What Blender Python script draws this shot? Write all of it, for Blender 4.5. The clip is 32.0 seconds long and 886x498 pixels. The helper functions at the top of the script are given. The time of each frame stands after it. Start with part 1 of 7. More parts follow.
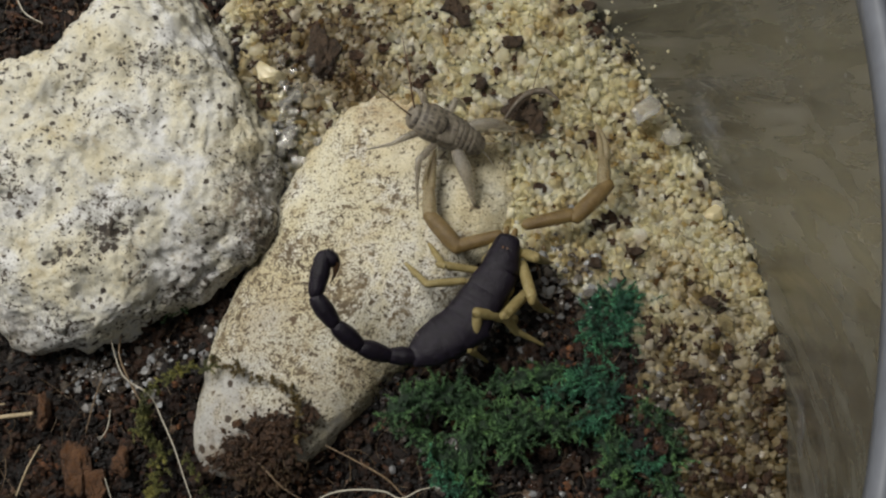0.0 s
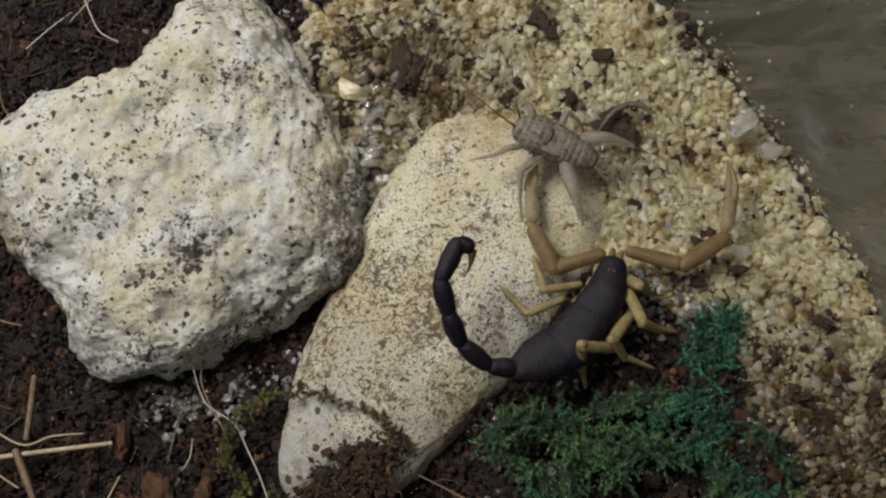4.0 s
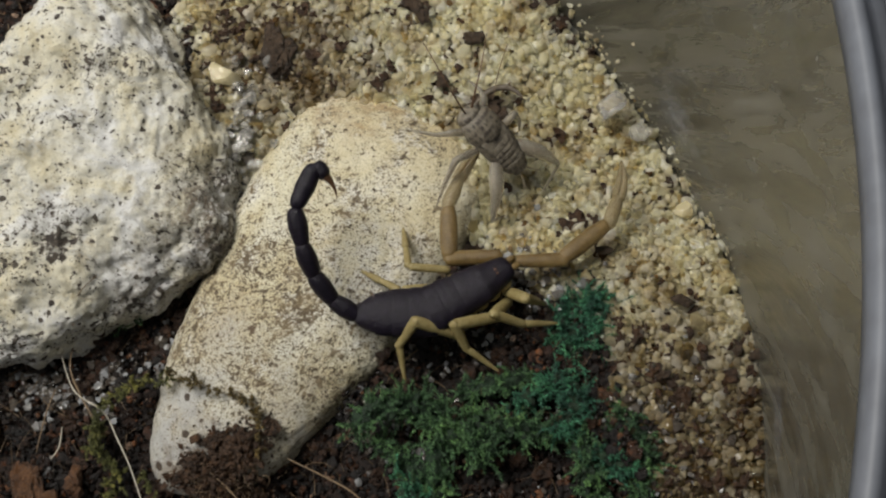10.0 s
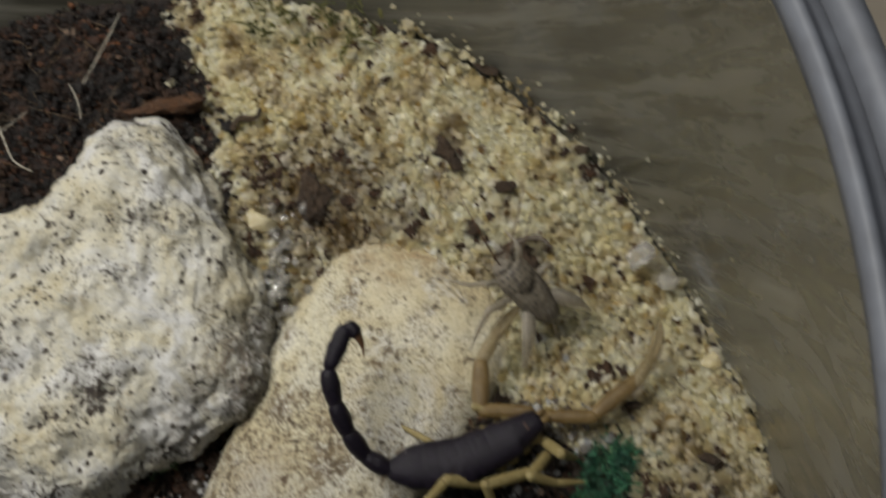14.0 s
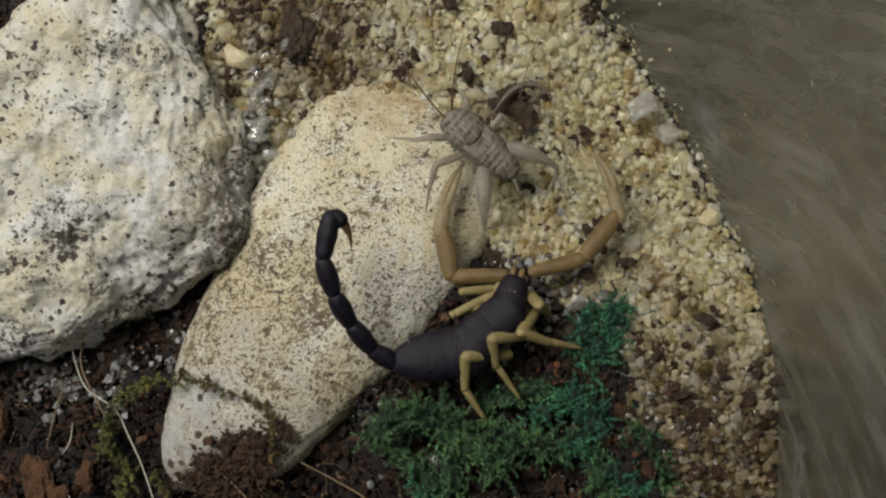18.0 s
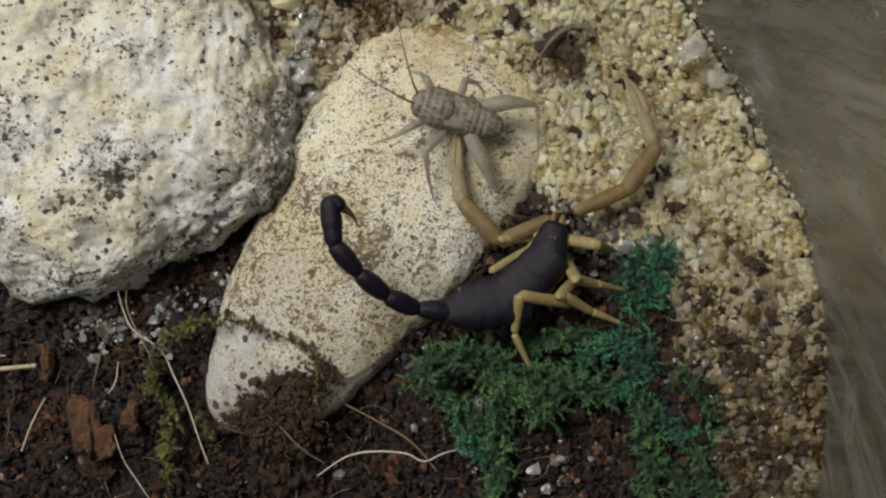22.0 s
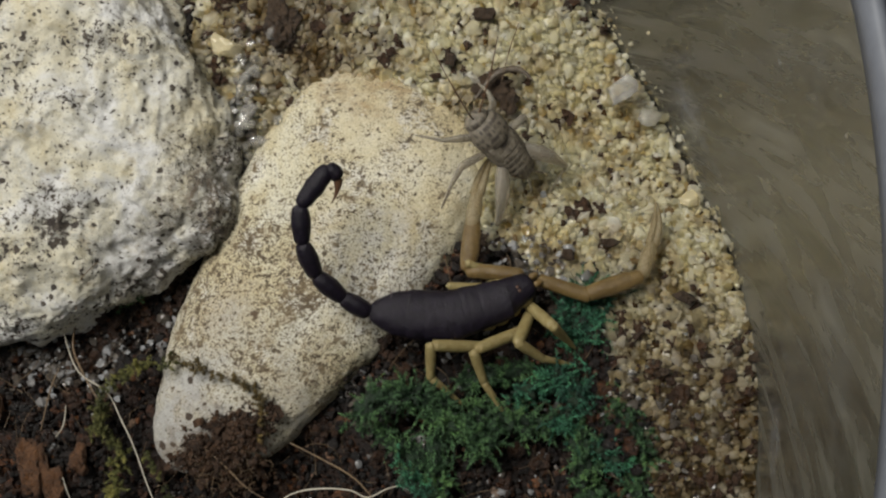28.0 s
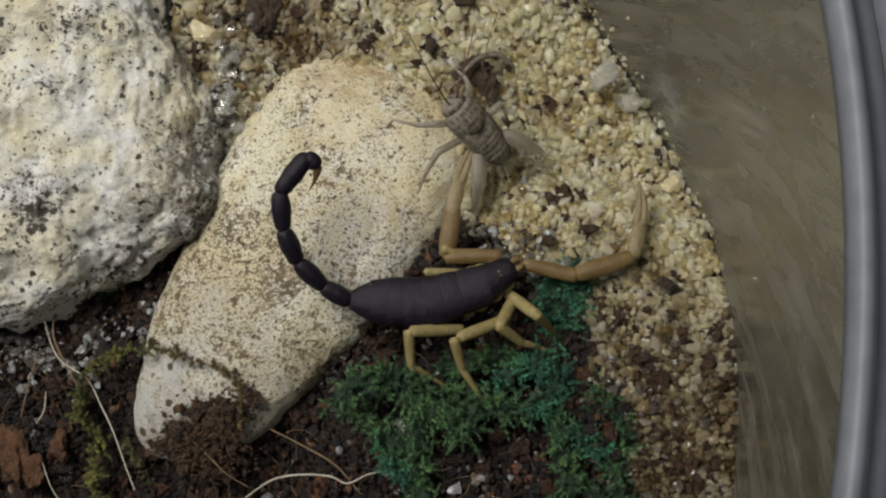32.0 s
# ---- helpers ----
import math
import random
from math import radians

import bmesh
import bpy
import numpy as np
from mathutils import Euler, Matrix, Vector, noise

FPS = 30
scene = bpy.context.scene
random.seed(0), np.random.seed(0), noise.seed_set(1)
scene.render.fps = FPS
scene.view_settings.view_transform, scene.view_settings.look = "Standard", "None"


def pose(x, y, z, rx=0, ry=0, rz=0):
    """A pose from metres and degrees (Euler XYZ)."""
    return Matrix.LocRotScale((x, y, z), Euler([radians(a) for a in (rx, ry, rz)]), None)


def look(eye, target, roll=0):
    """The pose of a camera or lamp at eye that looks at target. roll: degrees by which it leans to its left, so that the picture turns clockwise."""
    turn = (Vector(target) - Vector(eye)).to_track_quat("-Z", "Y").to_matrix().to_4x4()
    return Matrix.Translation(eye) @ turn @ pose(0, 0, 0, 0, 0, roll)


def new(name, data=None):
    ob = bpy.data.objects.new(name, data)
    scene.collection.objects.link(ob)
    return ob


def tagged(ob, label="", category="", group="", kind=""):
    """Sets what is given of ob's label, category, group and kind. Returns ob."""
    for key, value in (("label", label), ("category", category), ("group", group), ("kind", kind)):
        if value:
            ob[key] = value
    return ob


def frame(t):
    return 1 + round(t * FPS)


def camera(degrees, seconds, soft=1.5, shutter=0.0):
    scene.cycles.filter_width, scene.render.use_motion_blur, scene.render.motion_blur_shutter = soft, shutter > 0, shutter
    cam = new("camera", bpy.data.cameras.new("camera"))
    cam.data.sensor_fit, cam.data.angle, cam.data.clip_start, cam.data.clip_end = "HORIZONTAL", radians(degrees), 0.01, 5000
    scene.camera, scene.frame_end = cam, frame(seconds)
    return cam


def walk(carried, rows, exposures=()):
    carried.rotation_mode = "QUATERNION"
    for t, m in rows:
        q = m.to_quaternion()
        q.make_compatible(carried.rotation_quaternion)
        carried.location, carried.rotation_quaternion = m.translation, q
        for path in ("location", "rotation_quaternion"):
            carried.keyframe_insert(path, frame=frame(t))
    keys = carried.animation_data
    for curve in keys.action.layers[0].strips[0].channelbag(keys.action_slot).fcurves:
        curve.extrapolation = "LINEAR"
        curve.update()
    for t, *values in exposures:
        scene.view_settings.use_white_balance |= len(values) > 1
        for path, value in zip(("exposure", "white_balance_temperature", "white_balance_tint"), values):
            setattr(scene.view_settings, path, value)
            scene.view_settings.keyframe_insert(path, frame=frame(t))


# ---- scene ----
# Round tub with a scorpion and a cricket. Lengths below are in millimetres unless they go to pose().
MM = 0.001
cam = camera(44, 32.0, soft=2.2, shutter=0.5)
walk(cam, [
    (0.0, pose(0.0168, -0.0471, 0.1654, 16.18, 2.94, 0.57)),
    (0.04, pose(0.0167, -0.0472, 0.1653, 16.18, 2.95, 0.58)),
    (0.5, pose(0.0034, -0.0520, 0.1582, 16.24, 4.39, 1.38)),
    (1.0, pose(-0.0042, -0.0472, 0.1567, 15.84, 4.07, 1.40)),
    (1.5, pose(0.0054, -0.0453, 0.1568, 16.62, 3.90, 0.56)),
    (2.0, pose(0.0021, -0.0470, 0.1585, 16.85, 4.08, 1.01)),
    (2.5, pose(0.0076, -0.0440, 0.1606, 16.76, 3.62, 0.57)),
    (4.5, pose(0.0053, -0.0482, 0.1587, 18.30, 4.22, 0.33)),
    (5.0, pose(0.0087, -0.0471, 0.1605, 18.30, 3.75, -0.07)),
    (5.5, pose(0.0156, -0.0427, 0.1633, 18.03, 2.90, -0.58)),
    (6.0, pose(0.0137, -0.0455, 0.1630, 18.52, 3.00, -0.48)),
    (6.5, pose(0.0166, -0.0461, 0.1606, 18.00, 2.96, -0.66)),
    (7.0, pose(0.0174, -0.0459, 0.1594, 17.42, 2.66, -0.80)),
    (7.5, pose(0.0162, -0.0465, 0.1591, 17.11, 2.80, -0.74)),
    (8.0, pose(0.0186, -0.0456, 0.1605, 17.34, 2.65, -0.89)),
    (8.5, pose(0.0175, -0.0459, 0.1609, 17.12, 2.20, -0.90)),
    (9.0, pose(0.0171, -0.0462, 0.1600, 16.90, 2.09, -0.87)),
    (9.5, pose(0.0182, -0.0464, 0.1595, 16.65, 2.07, -0.97)),
    (10.0, pose(0.0179, -0.0462, 0.1598, 16.50, 1.90, -1.01)),
    (10.5, pose(0.0165, -0.0473, 0.1597, 16.50, 1.83, -1.01)),
    (11.0, pose(0.0167, -0.0469, 0.1608, 16.56, 1.80, -0.88)),
    (11.5, pose(0.0160, -0.0476, 0.1612, 17.19, 1.61, -0.94)),
    (12.0, pose(0.0164, -0.0473, 0.1604, 17.24, 1.66, -0.86)),
    (12.5, pose(0.0169, -0.0473, 0.1602, 17.26, 1.72, -0.93)),
    (13.0, pose(0.0197, -0.0442, 0.1606, 16.58, 1.87, -1.12)),
    (13.5, pose(0.0240, -0.0412, 0.1603, 15.64, 1.74, -1.19)),
    (14.0, pose(0.0181, -0.0302, 0.1682, 18.36, 3.14, 0.05)),
    (14.5, pose(0.0203, -0.0179, 0.1657, 16.91, 6.96, 3.57)),
    (15.0, pose(0.0106, -0.0281, 0.1622, 13.17, 2.99, 1.76)),
    (15.5, pose(0.0239, -0.0310, 0.1586, 13.72, 4.49, 2.53)),
    (17.5, pose(0.0115, -0.0257, 0.1607, 9.81, 0.93, 1.04)),
    (18.0, pose(0.0119, -0.0261, 0.1609, 9.77, 0.36, 0.80)),
    (18.5, pose(0.0126, -0.0262, 0.1607, 9.81, 0.23, 0.74)),
    (19.0, pose(0.0096, -0.0278, 0.1627, 9.38, 0.39, 0.92)),
    (19.5, pose(0.0088, -0.0285, 0.1615, 9.79, 0.98, 1.14)),
    (20.0, pose(0.0103, -0.0281, 0.1607, 9.49, 1.04, 1.08)),
    (20.5, pose(0.0105, -0.0283, 0.1614, 9.31, 1.07, 1.09)),
    (21.0, pose(0.0090, -0.0294, 0.1616, 9.34, 0.89, 1.14)),
    (21.5, pose(0.0087, -0.0300, 0.1601, 8.94, 1.18, 1.27)),
    (22.0, pose(0.0081, -0.0304, 0.1593, 8.40, 1.28, 1.35)),
    (22.5, pose(0.0091, -0.0304, 0.1587, 8.30, 1.57, 1.23)),
    (23.0, pose(0.0095, -0.0301, 0.1593, 8.14, 1.37, 1.21)),
    (23.5, pose(0.0108, -0.0297, 0.1598, 8.06, 1.13, 1.04)),
    (24.0, pose(0.0108, -0.0296, 0.1594, 7.89, 1.16, 0.98)),
    (24.5, pose(0.0102, -0.0301, 0.1595, 7.87, 0.99, 1.11)),
    (25.0, pose(0.0095, -0.0298, 0.1592, 7.73, 0.85, 1.00)),
    (25.5, pose(0.0108, -0.0293, 0.1613, 8.44, 0.83, 0.67)),
    (27.5, pose(0.0135, -0.0283, 0.1630, 9.48, 0.84, 0.31)),
    (28.0, pose(0.0151, -0.0280, 0.1633, 9.40, 0.76, 0.25)),
    (28.5, pose(0.0147, -0.0280, 0.1634, 9.31, 0.51, 0.29)),
    (29.0, pose(0.0161, -0.0272, 0.1622, 9.22, 0.50, 0.31)),
    (29.5, pose(0.0168, -0.0282, 0.1626, 9.41, 0.76, 0.27)),
    (30.0, pose(0.0166, -0.0284, 0.1631, 9.41, 0.74, 0.30)),
    (30.5, pose(0.0153, -0.0294, 0.1633, 9.37, 0.58, 0.43)),
    (31.0, pose(0.0165, -0.0288, 0.1625, 9.43, 0.58, 0.40)),
    (31.5, pose(0.0156, -0.0284, 0.1621, 9.31, 0.44, 0.32)),
    (32.0, pose(0.0183, -0.0290, 0.1629, 9.04, 0.86, 0.18)),
], exposures=[(0.0, -0.08), (1.0, -0.2), (2.0, -0.2), (5.0, -0.18), (8.0, -0.01), (12.5, 0.0), (14.0, -0.30), (15.2, -0.36), (17.5, -0.12), (20.5, -0.08), (22.0, 0.01), (25.5, 0.02), (28.0, -0.08), (32.0, -0.06)])

# ---------------------------------------------------------------- world and lamps
world = bpy.data.worlds.new("room_light")
scene.world = world
world.use_nodes = True
world.node_tree.nodes["Background"].inputs[0].default_value = (0.90, 0.95, 1.0, 1)
world.node_tree.nodes["Background"].inputs[1].default_value = 0.22


def area_lamp(name, eye, target, width, height, watts, color):
    data = bpy.data.lights.new(name, "AREA")
    data.shape, data.size, data.size_y, data.energy, data.color = "RECTANGLE", width, height, watts, color
    ob = new(name, data)
    ob.matrix_world = look(eye, target)
    return ob


area_lamp("desk_lamp", (-0.13, 0.085, 0.30), (0, 0.01, 0), 0.16, 0.15, 1.62, (1.0, 0.965, 0.90))


# ---------------------------------------------------------------- materials
def material(name, base, rough=0.6, metal=0.0):
    mat = bpy.data.materials.new(name)
    mat.use_nodes = True
    bsdf = mat.node_tree.nodes["Principled BSDF"]
    bsdf.inputs["Base Color"].default_value = (*base, 1)
    bsdf.inputs["Roughness"].default_value = rough
    bsdf.inputs["Metallic"].default_value = metal
    return mat, mat.node_tree, bsdf


def ramp(tree, fac, stops, mode="LINEAR"):
    node = tree.nodes.new("ShaderNodeValToRGB")
    node.color_ramp.interpolation = mode
    while len(node.color_ramp.elements) < len(stops):
        node.color_ramp.elements.new(0.5)
    for el, (at, col) in zip(node.color_ramp.elements, stops):
        el.position = at
        el.color = (*col, 1) if len(col) == 3 else col
    tree.links.new(fac, node.inputs[0])
    return node.outputs[0]


def grey(v):
    return (v, v, v)


def noise_tex(tree, scale, detail=4.0, rough=0.55, stretch=None, distort=0.0, turn=None):
    """Noise in millimetres of the object's own space; scale is in features to the millimetre."""
    coord = tree.nodes.new("ShaderNodeTexCoord")
    mapping = tree.nodes.new("ShaderNodeMapping")
    mapping.inputs["Scale"].default_value = stretch or (1000, 1000, 1000)
    source = coord.outputs["Object"]
    if turn:
        first = tree.nodes.new("ShaderNodeMapping")
        first.inputs["Rotation"].default_value = turn
        tree.links.new(source, first.inputs[0])
        source = first.outputs[0]
    tree.links.new(source, mapping.inputs[0])
    node = tree.nodes.new("ShaderNodeTexNoise")
    node.inputs["Scale"].default_value = scale
    node.inputs["Detail"].default_value = detail
    node.inputs["Roughness"].default_value = rough
    node.inputs["Distortion"].default_value = distort
    tree.links.new(mapping.outputs[0], node.inputs["Vector"])
    return node.outputs["Fac"]


def cells(tree, scale, stretch=None, feature="F1"):
    coord = tree.nodes.new("ShaderNodeTexCoord")
    mapping = tree.nodes.new("ShaderNodeMapping")
    mapping.inputs["Scale"].default_value = stretch or (1000, 1000, 1000)
    tree.links.new(coord.outputs["Object"], mapping.inputs[0])
    node = tree.nodes.new("ShaderNodeTexVoronoi")
    node.feature = feature
    node.inputs["Scale"].default_value = scale
    tree.links.new(mapping.outputs[0], node.inputs["Vector"])
    return node


def mix(tree, fac, a, b, mode="MIX"):
    node = tree.nodes.new("ShaderNodeMix")
    node.data_type, node.blend_type = "RGBA", mode
    for sock, val in ((node.inputs[0], fac), (node.inputs[6], a), (node.inputs[7], b)):
        if isinstance(val, (int, float)):
            sock.default_value = val
        elif isinstance(val, tuple):
            sock.default_value = (*val, 1)
        else:
            tree.links.new(val, sock)
    return node.outputs[2]


def bump(tree, bsdf, height, strength=0.3, dist=0.0005):
    node = tree.nodes.new("ShaderNodeBump")
    node.inputs["Strength"].default_value = strength
    node.inputs["Distance"].default_value = dist
    tree.links.new(height, node.inputs["Height"])
    tree.links.new(node.outputs[0], bsdf.inputs["Normal"])


def spot_mask(tree, centre, inner, outer, wobble=0.5, scale=0.3):
    """One inside a rough-edged blotch round a point (in millimetres), nought outside."""
    coord = tree.nodes.new("ShaderNodeTexCoord")
    far = tree.nodes.new("ShaderNodeVectorMath")
    far.operation = "DISTANCE"
    far.inputs[1].default_value = tuple(v * MM for v in centre)
    tree.links.new(coord.outputs["Object"], far.inputs[0])
    ratio = tree.nodes.new("ShaderNodeMath")
    ratio.operation = "MULTIPLY_ADD"
    ratio.inputs[1].default_value = 500.0 / outer
    tree.links.new(far.outputs["Value"], ratio.inputs[0])
    shift = tree.nodes.new("ShaderNodeMath")
    shift.operation = "MULTIPLY_ADD"
    shift.inputs[1].default_value, shift.inputs[2].default_value = wobble, -0.5 * wobble
    tree.links.new(noise_tex(tree, scale, 6, 0.7), shift.inputs[0])
    tree.links.new(shift.outputs[0], ratio.inputs[2])
    return ramp(tree, ratio.outputs[0], [(0.5 * inner / outer, grey(1)), (0.5, grey(0))])


def island(tree):
    return tree.nodes.new("ShaderNodeNewGeometry").outputs["Random Per Island"]


def maths(tree, op, a, b, c=None):
    node = tree.nodes.new("ShaderNodeMath")
    node.operation = op
    for sock, val in zip(node.inputs, (a, b, c)):
        if isinstance(val, (int, float)):
            sock.default_value = val
        elif val is not None:
            tree.links.new(val, sock)
    return node.outputs[0]


def specks(tree, scale, share, size, where=None, wobble=0.3, soft=0.06):
    """One inside scattered uneven spots: a share of the cells holds one, up to size of a cell's width; where thins them out."""
    net = cells(tree, scale)
    split = tree.nodes.new("ShaderNodeSeparateColor")
    tree.links.new(net.outputs["Color"], split.inputs[0])
    reach = ramp(tree, split.outputs[0], [(1 - share, grey(0)), (1 - 0.96 * share, grey(size * 0.35)), (1.0, grey(size))])
    if where is not None:
        reach = maths(tree, "MULTIPLY", reach, where)
    far = maths(tree, "MULTIPLY_ADD", maths(tree, "SUBTRACT", noise_tex(tree, scale * 2.6, 3, 0.6), 0.5), wobble, net.outputs["Distance"])
    return ramp(tree, maths(tree, "SUBTRACT", reach, far), [(0.0, grey(0)), (soft, grey(1))])


def blots(tree, scale, level, where=None, pull=0.1, detail=4, soft=0.03):
    """One inside ragged spots; where (0 to 1) draws them together."""
    field = noise_tex(tree, scale, detail, 0.62)
    if where is not None:
        field = maths(tree, "MULTIPLY_ADD", maths(tree, "SUBTRACT", where, 0.5), pull, field)
    return ramp(tree, field, [(level, grey(0)), (level + soft, grey(1))])


def see_through(tree, bsdf, col, share):
    """Lets a share of the light pass diffusely through the piece, as in milky quartz or thin skin."""
    glow = tree.nodes.new("ShaderNodeBsdfTranslucent")
    tree.links.new(col, glow.inputs["Color"])
    both = tree.nodes.new("ShaderNodeMixShader")
    both.inputs[0].default_value = share
    tree.links.new(bsdf.outputs[0], both.inputs[1])
    tree.links.new(glow.outputs[0], both.inputs[2])
    tree.links.new(both.outputs[0], tree.nodes["Material Output"].inputs["Surface"])


def sand_material():
    mat, tree, bsdf = material("quartz_sand", (0.6, 0.5, 0.3), 0.3)
    col = ramp(tree, island(tree), [
        (0.0, (0.10, 0.06, 0.035)), (0.012, (0.30, 0.20, 0.10)), (0.03, (0.74, 0.64, 0.40)), (0.10, (0.86, 0.82, 0.65)),
        (0.40, (0.905, 0.885, 0.76)), (0.75, (0.93, 0.92, 0.835)), (1.0, (0.95, 0.95, 0.93))])
    patch = noise_tex(tree, 0.17, 5, 0.65)
    col = mix(tree, 0.8, col, ramp(tree, patch, [(0.33, (0.50, 0.42, 0.31)), (0.43, (0.90, 0.85, 0.74)), (0.53, (1.0, 1.0, 0.985))]), "MULTIPLY")
    honey = ramp(tree, noise_tex(tree, 0.06, 3, 0.5), [(0.46, grey(0)), (0.62, grey(0.3))])
    col = mix(tree, honey, col, mix(tree, 1.0, col, (0.99, 0.94, 0.76), "MULTIPLY"))
    soiled = mix(tree, 1.0, spot_mask(tree, (48, -40, 3), 14, 38, 0.8, 0.12), ramp(tree, noise_tex(tree, 0.35, 5, 0.65), [(0.40, grey(1)), (0.62, grey(0.45))]), "MULTIPLY")
    col = mix(tree, soiled, col, mix(tree, 1.0, col, (0.50, 0.43, 0.34), "MULTIPLY"))
    for centre, inner, outer in (((-11, 34, 3), 6, 17), ((21, 22, 0), 2, 5)):
        dirty = mix(tree, 1.0, spot_mask(tree, centre, inner, outer, 0.9, 0.14), ramp(tree, noise_tex(tree, 0.3, 5, 0.65), [(0.42, grey(1)), (0.60, grey(0.3))]), "MULTIPLY")
        col = mix(tree, dirty, col, mix(tree, 1.0, col, (0.50, 0.42, 0.32), "MULTIPLY"))
    tree.links.new(col, bsdf.inputs["Base Color"])
    clear = maths(tree, "FRACT", maths(tree, "MULTIPLY", island(tree), 13.7), 0.0)
    tree.links.new(ramp(tree, clear, [(0.15, grey(0.25)), (0.8, grey(0.95))]), bsdf.inputs["Transmission Weight"])
    bsdf.inputs["IOR"].default_value = 1.45
    tree.links.new(ramp(tree, noise_tex(tree, 0.9, 2), [(0.35, grey(0.03)), (0.65, grey(0.22))]), bsdf.inputs["Roughness"])
    see_through(tree, bsdf, col, 0.72)
    return mat


def soil_material():
    mat, tree, bsdf = material("coco_soil", (0.06, 0.03, 0.015), 0.7)
    col = ramp(tree, island(tree), [(0.0, (0.0026, 0.0016, 0.001)), (0.4, (0.005, 0.0026, 0.0014)), (0.7, (0.0108, 0.0049, 0.0021)),
                                    (0.92, (0.044, 0.0185, 0.0068)), (0.985, (0.10, 0.047, 0.019)), (1.0, (0.20, 0.165, 0.135))])
    col = mix(tree, 0.7, col, ramp(tree, noise_tex(tree, 0.10, 4, 0.6), [(0.35, (0.30, 0.29, 0.30)), (0.65, (1.6, 1.25, 1.0))]), "MULTIPLY")
    col = mix(tree, 0.85, col, ramp(tree, noise_tex(tree, 1.3, 7, 0.75), [(0.34, grey(0.2)), (0.52, grey(0.9)), (0.66, (2.2, 1.9, 1.5))]), "MULTIPLY")
    tree.links.new(col, bsdf.inputs["Base Color"])
    tree.links.new(ramp(tree, noise_tex(tree, 1.2, 3), [(0.38, grey(0.22)), (0.52, grey(0.85))]), bsdf.inputs["Roughness"])
    bump(tree, bsdf, noise_tex(tree, 2.6, 6, 0.7), 0.9, 0.0005)
    return mat


def limestone_material():
    mat, tree, bsdf = material("limestone", (0.7, 0.68, 0.6), 0.85)
    # white chalk with straw-coloured and grey clouds
    col = ramp(tree, noise_tex(tree, 0.085, 9, 0.68, distort=0.5), [(0.34, (0.80, 0.70, 0.46)), (0.43, (0.93, 0.87, 0.68)), (0.50, (0.975, 0.945, 0.83)), (0.57, (0.99, 0.985, 0.97))])
    cloud = noise_tex(tree, 0.14, 8, 0.70, distort=0.7)
    col = mix(tree, ramp(tree, cloud, [(0.55, grey(0)), (0.63, grey(0.85))]), col, (0.56, 0.55, 0.50))
    col = mix(tree, ramp(tree, noise_tex(tree, 0.33, 8, 0.72), [(0.57, grey(0)), (0.66, grey(0.6))]), col, (0.66, 0.56, 0.38))
    col = mix(tree, ramp(tree, noise_tex(tree, 0.27, 8, 0.72, distort=0.5), [(0.58, grey(0)), (0.65, grey(0.7))]), col, (0.60, 0.60, 0.57))
    # crystalline grain
    col = mix(tree, 0.7, col, ramp(tree, noise_tex(tree, 1.7, 6, 0.75), [(0.34, (0.50, 0.47, 0.41)), (0.43, grey(0.98)), (0.62, grey(1.04))]), "MULTIPLY")
    col = mix(tree, 0.6, col, ramp(tree, noise_tex(tree, 0.7, 8, 0.75), [(0.32, (0.48, 0.43, 0.35)), (0.42, grey(1.0)), (0.60, grey(1.03)), (0.72, (0.8, 0.79, 0.76))]), "MULTIPLY")
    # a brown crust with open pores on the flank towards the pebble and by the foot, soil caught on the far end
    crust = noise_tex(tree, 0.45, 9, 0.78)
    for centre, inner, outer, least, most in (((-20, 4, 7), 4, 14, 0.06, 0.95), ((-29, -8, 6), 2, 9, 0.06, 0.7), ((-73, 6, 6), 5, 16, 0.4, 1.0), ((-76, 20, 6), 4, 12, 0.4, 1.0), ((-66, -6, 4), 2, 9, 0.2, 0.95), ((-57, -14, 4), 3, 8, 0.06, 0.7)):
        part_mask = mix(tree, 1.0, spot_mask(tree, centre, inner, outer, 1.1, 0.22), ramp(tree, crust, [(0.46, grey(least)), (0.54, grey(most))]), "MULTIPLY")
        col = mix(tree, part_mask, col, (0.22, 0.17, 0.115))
    # dark pits and flecks, crowded in places
    thick = ramp(tree, noise_tex(tree, 0.13, 4, 0.6), [(0.36, grey(0)), (0.64, grey(1.0))])
    for scale, level, shade in ((0.30, 0.655, (0.10, 0.082, 0.068)), (0.62, 0.635, (0.075, 0.06, 0.05)), (1.2, 0.61, (0.10, 0.078, 0.06)), (2.1, 0.62, (0.16, 0.13, 0.10))):
        col = mix(tree, blots(tree, scale, level, thick, 0.12), col, shade)
    col = mix(tree, specks(tree, 0.5, 0.16, 0.36, None, 0.6), col, (0.065, 0.05, 0.042))
    col = mix(tree, specks(tree, 0.8, 0.18, 0.42, None, 0.7), col, (0.10, 0.08, 0.062))
    col = mix(tree, 1.0, col, (0.62, 0.62, 0.61), "MULTIPLY")
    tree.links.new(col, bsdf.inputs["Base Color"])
    tree.links.new(ramp(tree, noise_tex(tree, 2.2, 4), [(0.36, grey(0.12)), (0.47, grey(0.75))]), bsdf.inputs["Roughness"])
    bump(tree, bsdf, noise_tex(tree, 0.8, 8, 0.72), 0.9, 0.0011)
    return mat


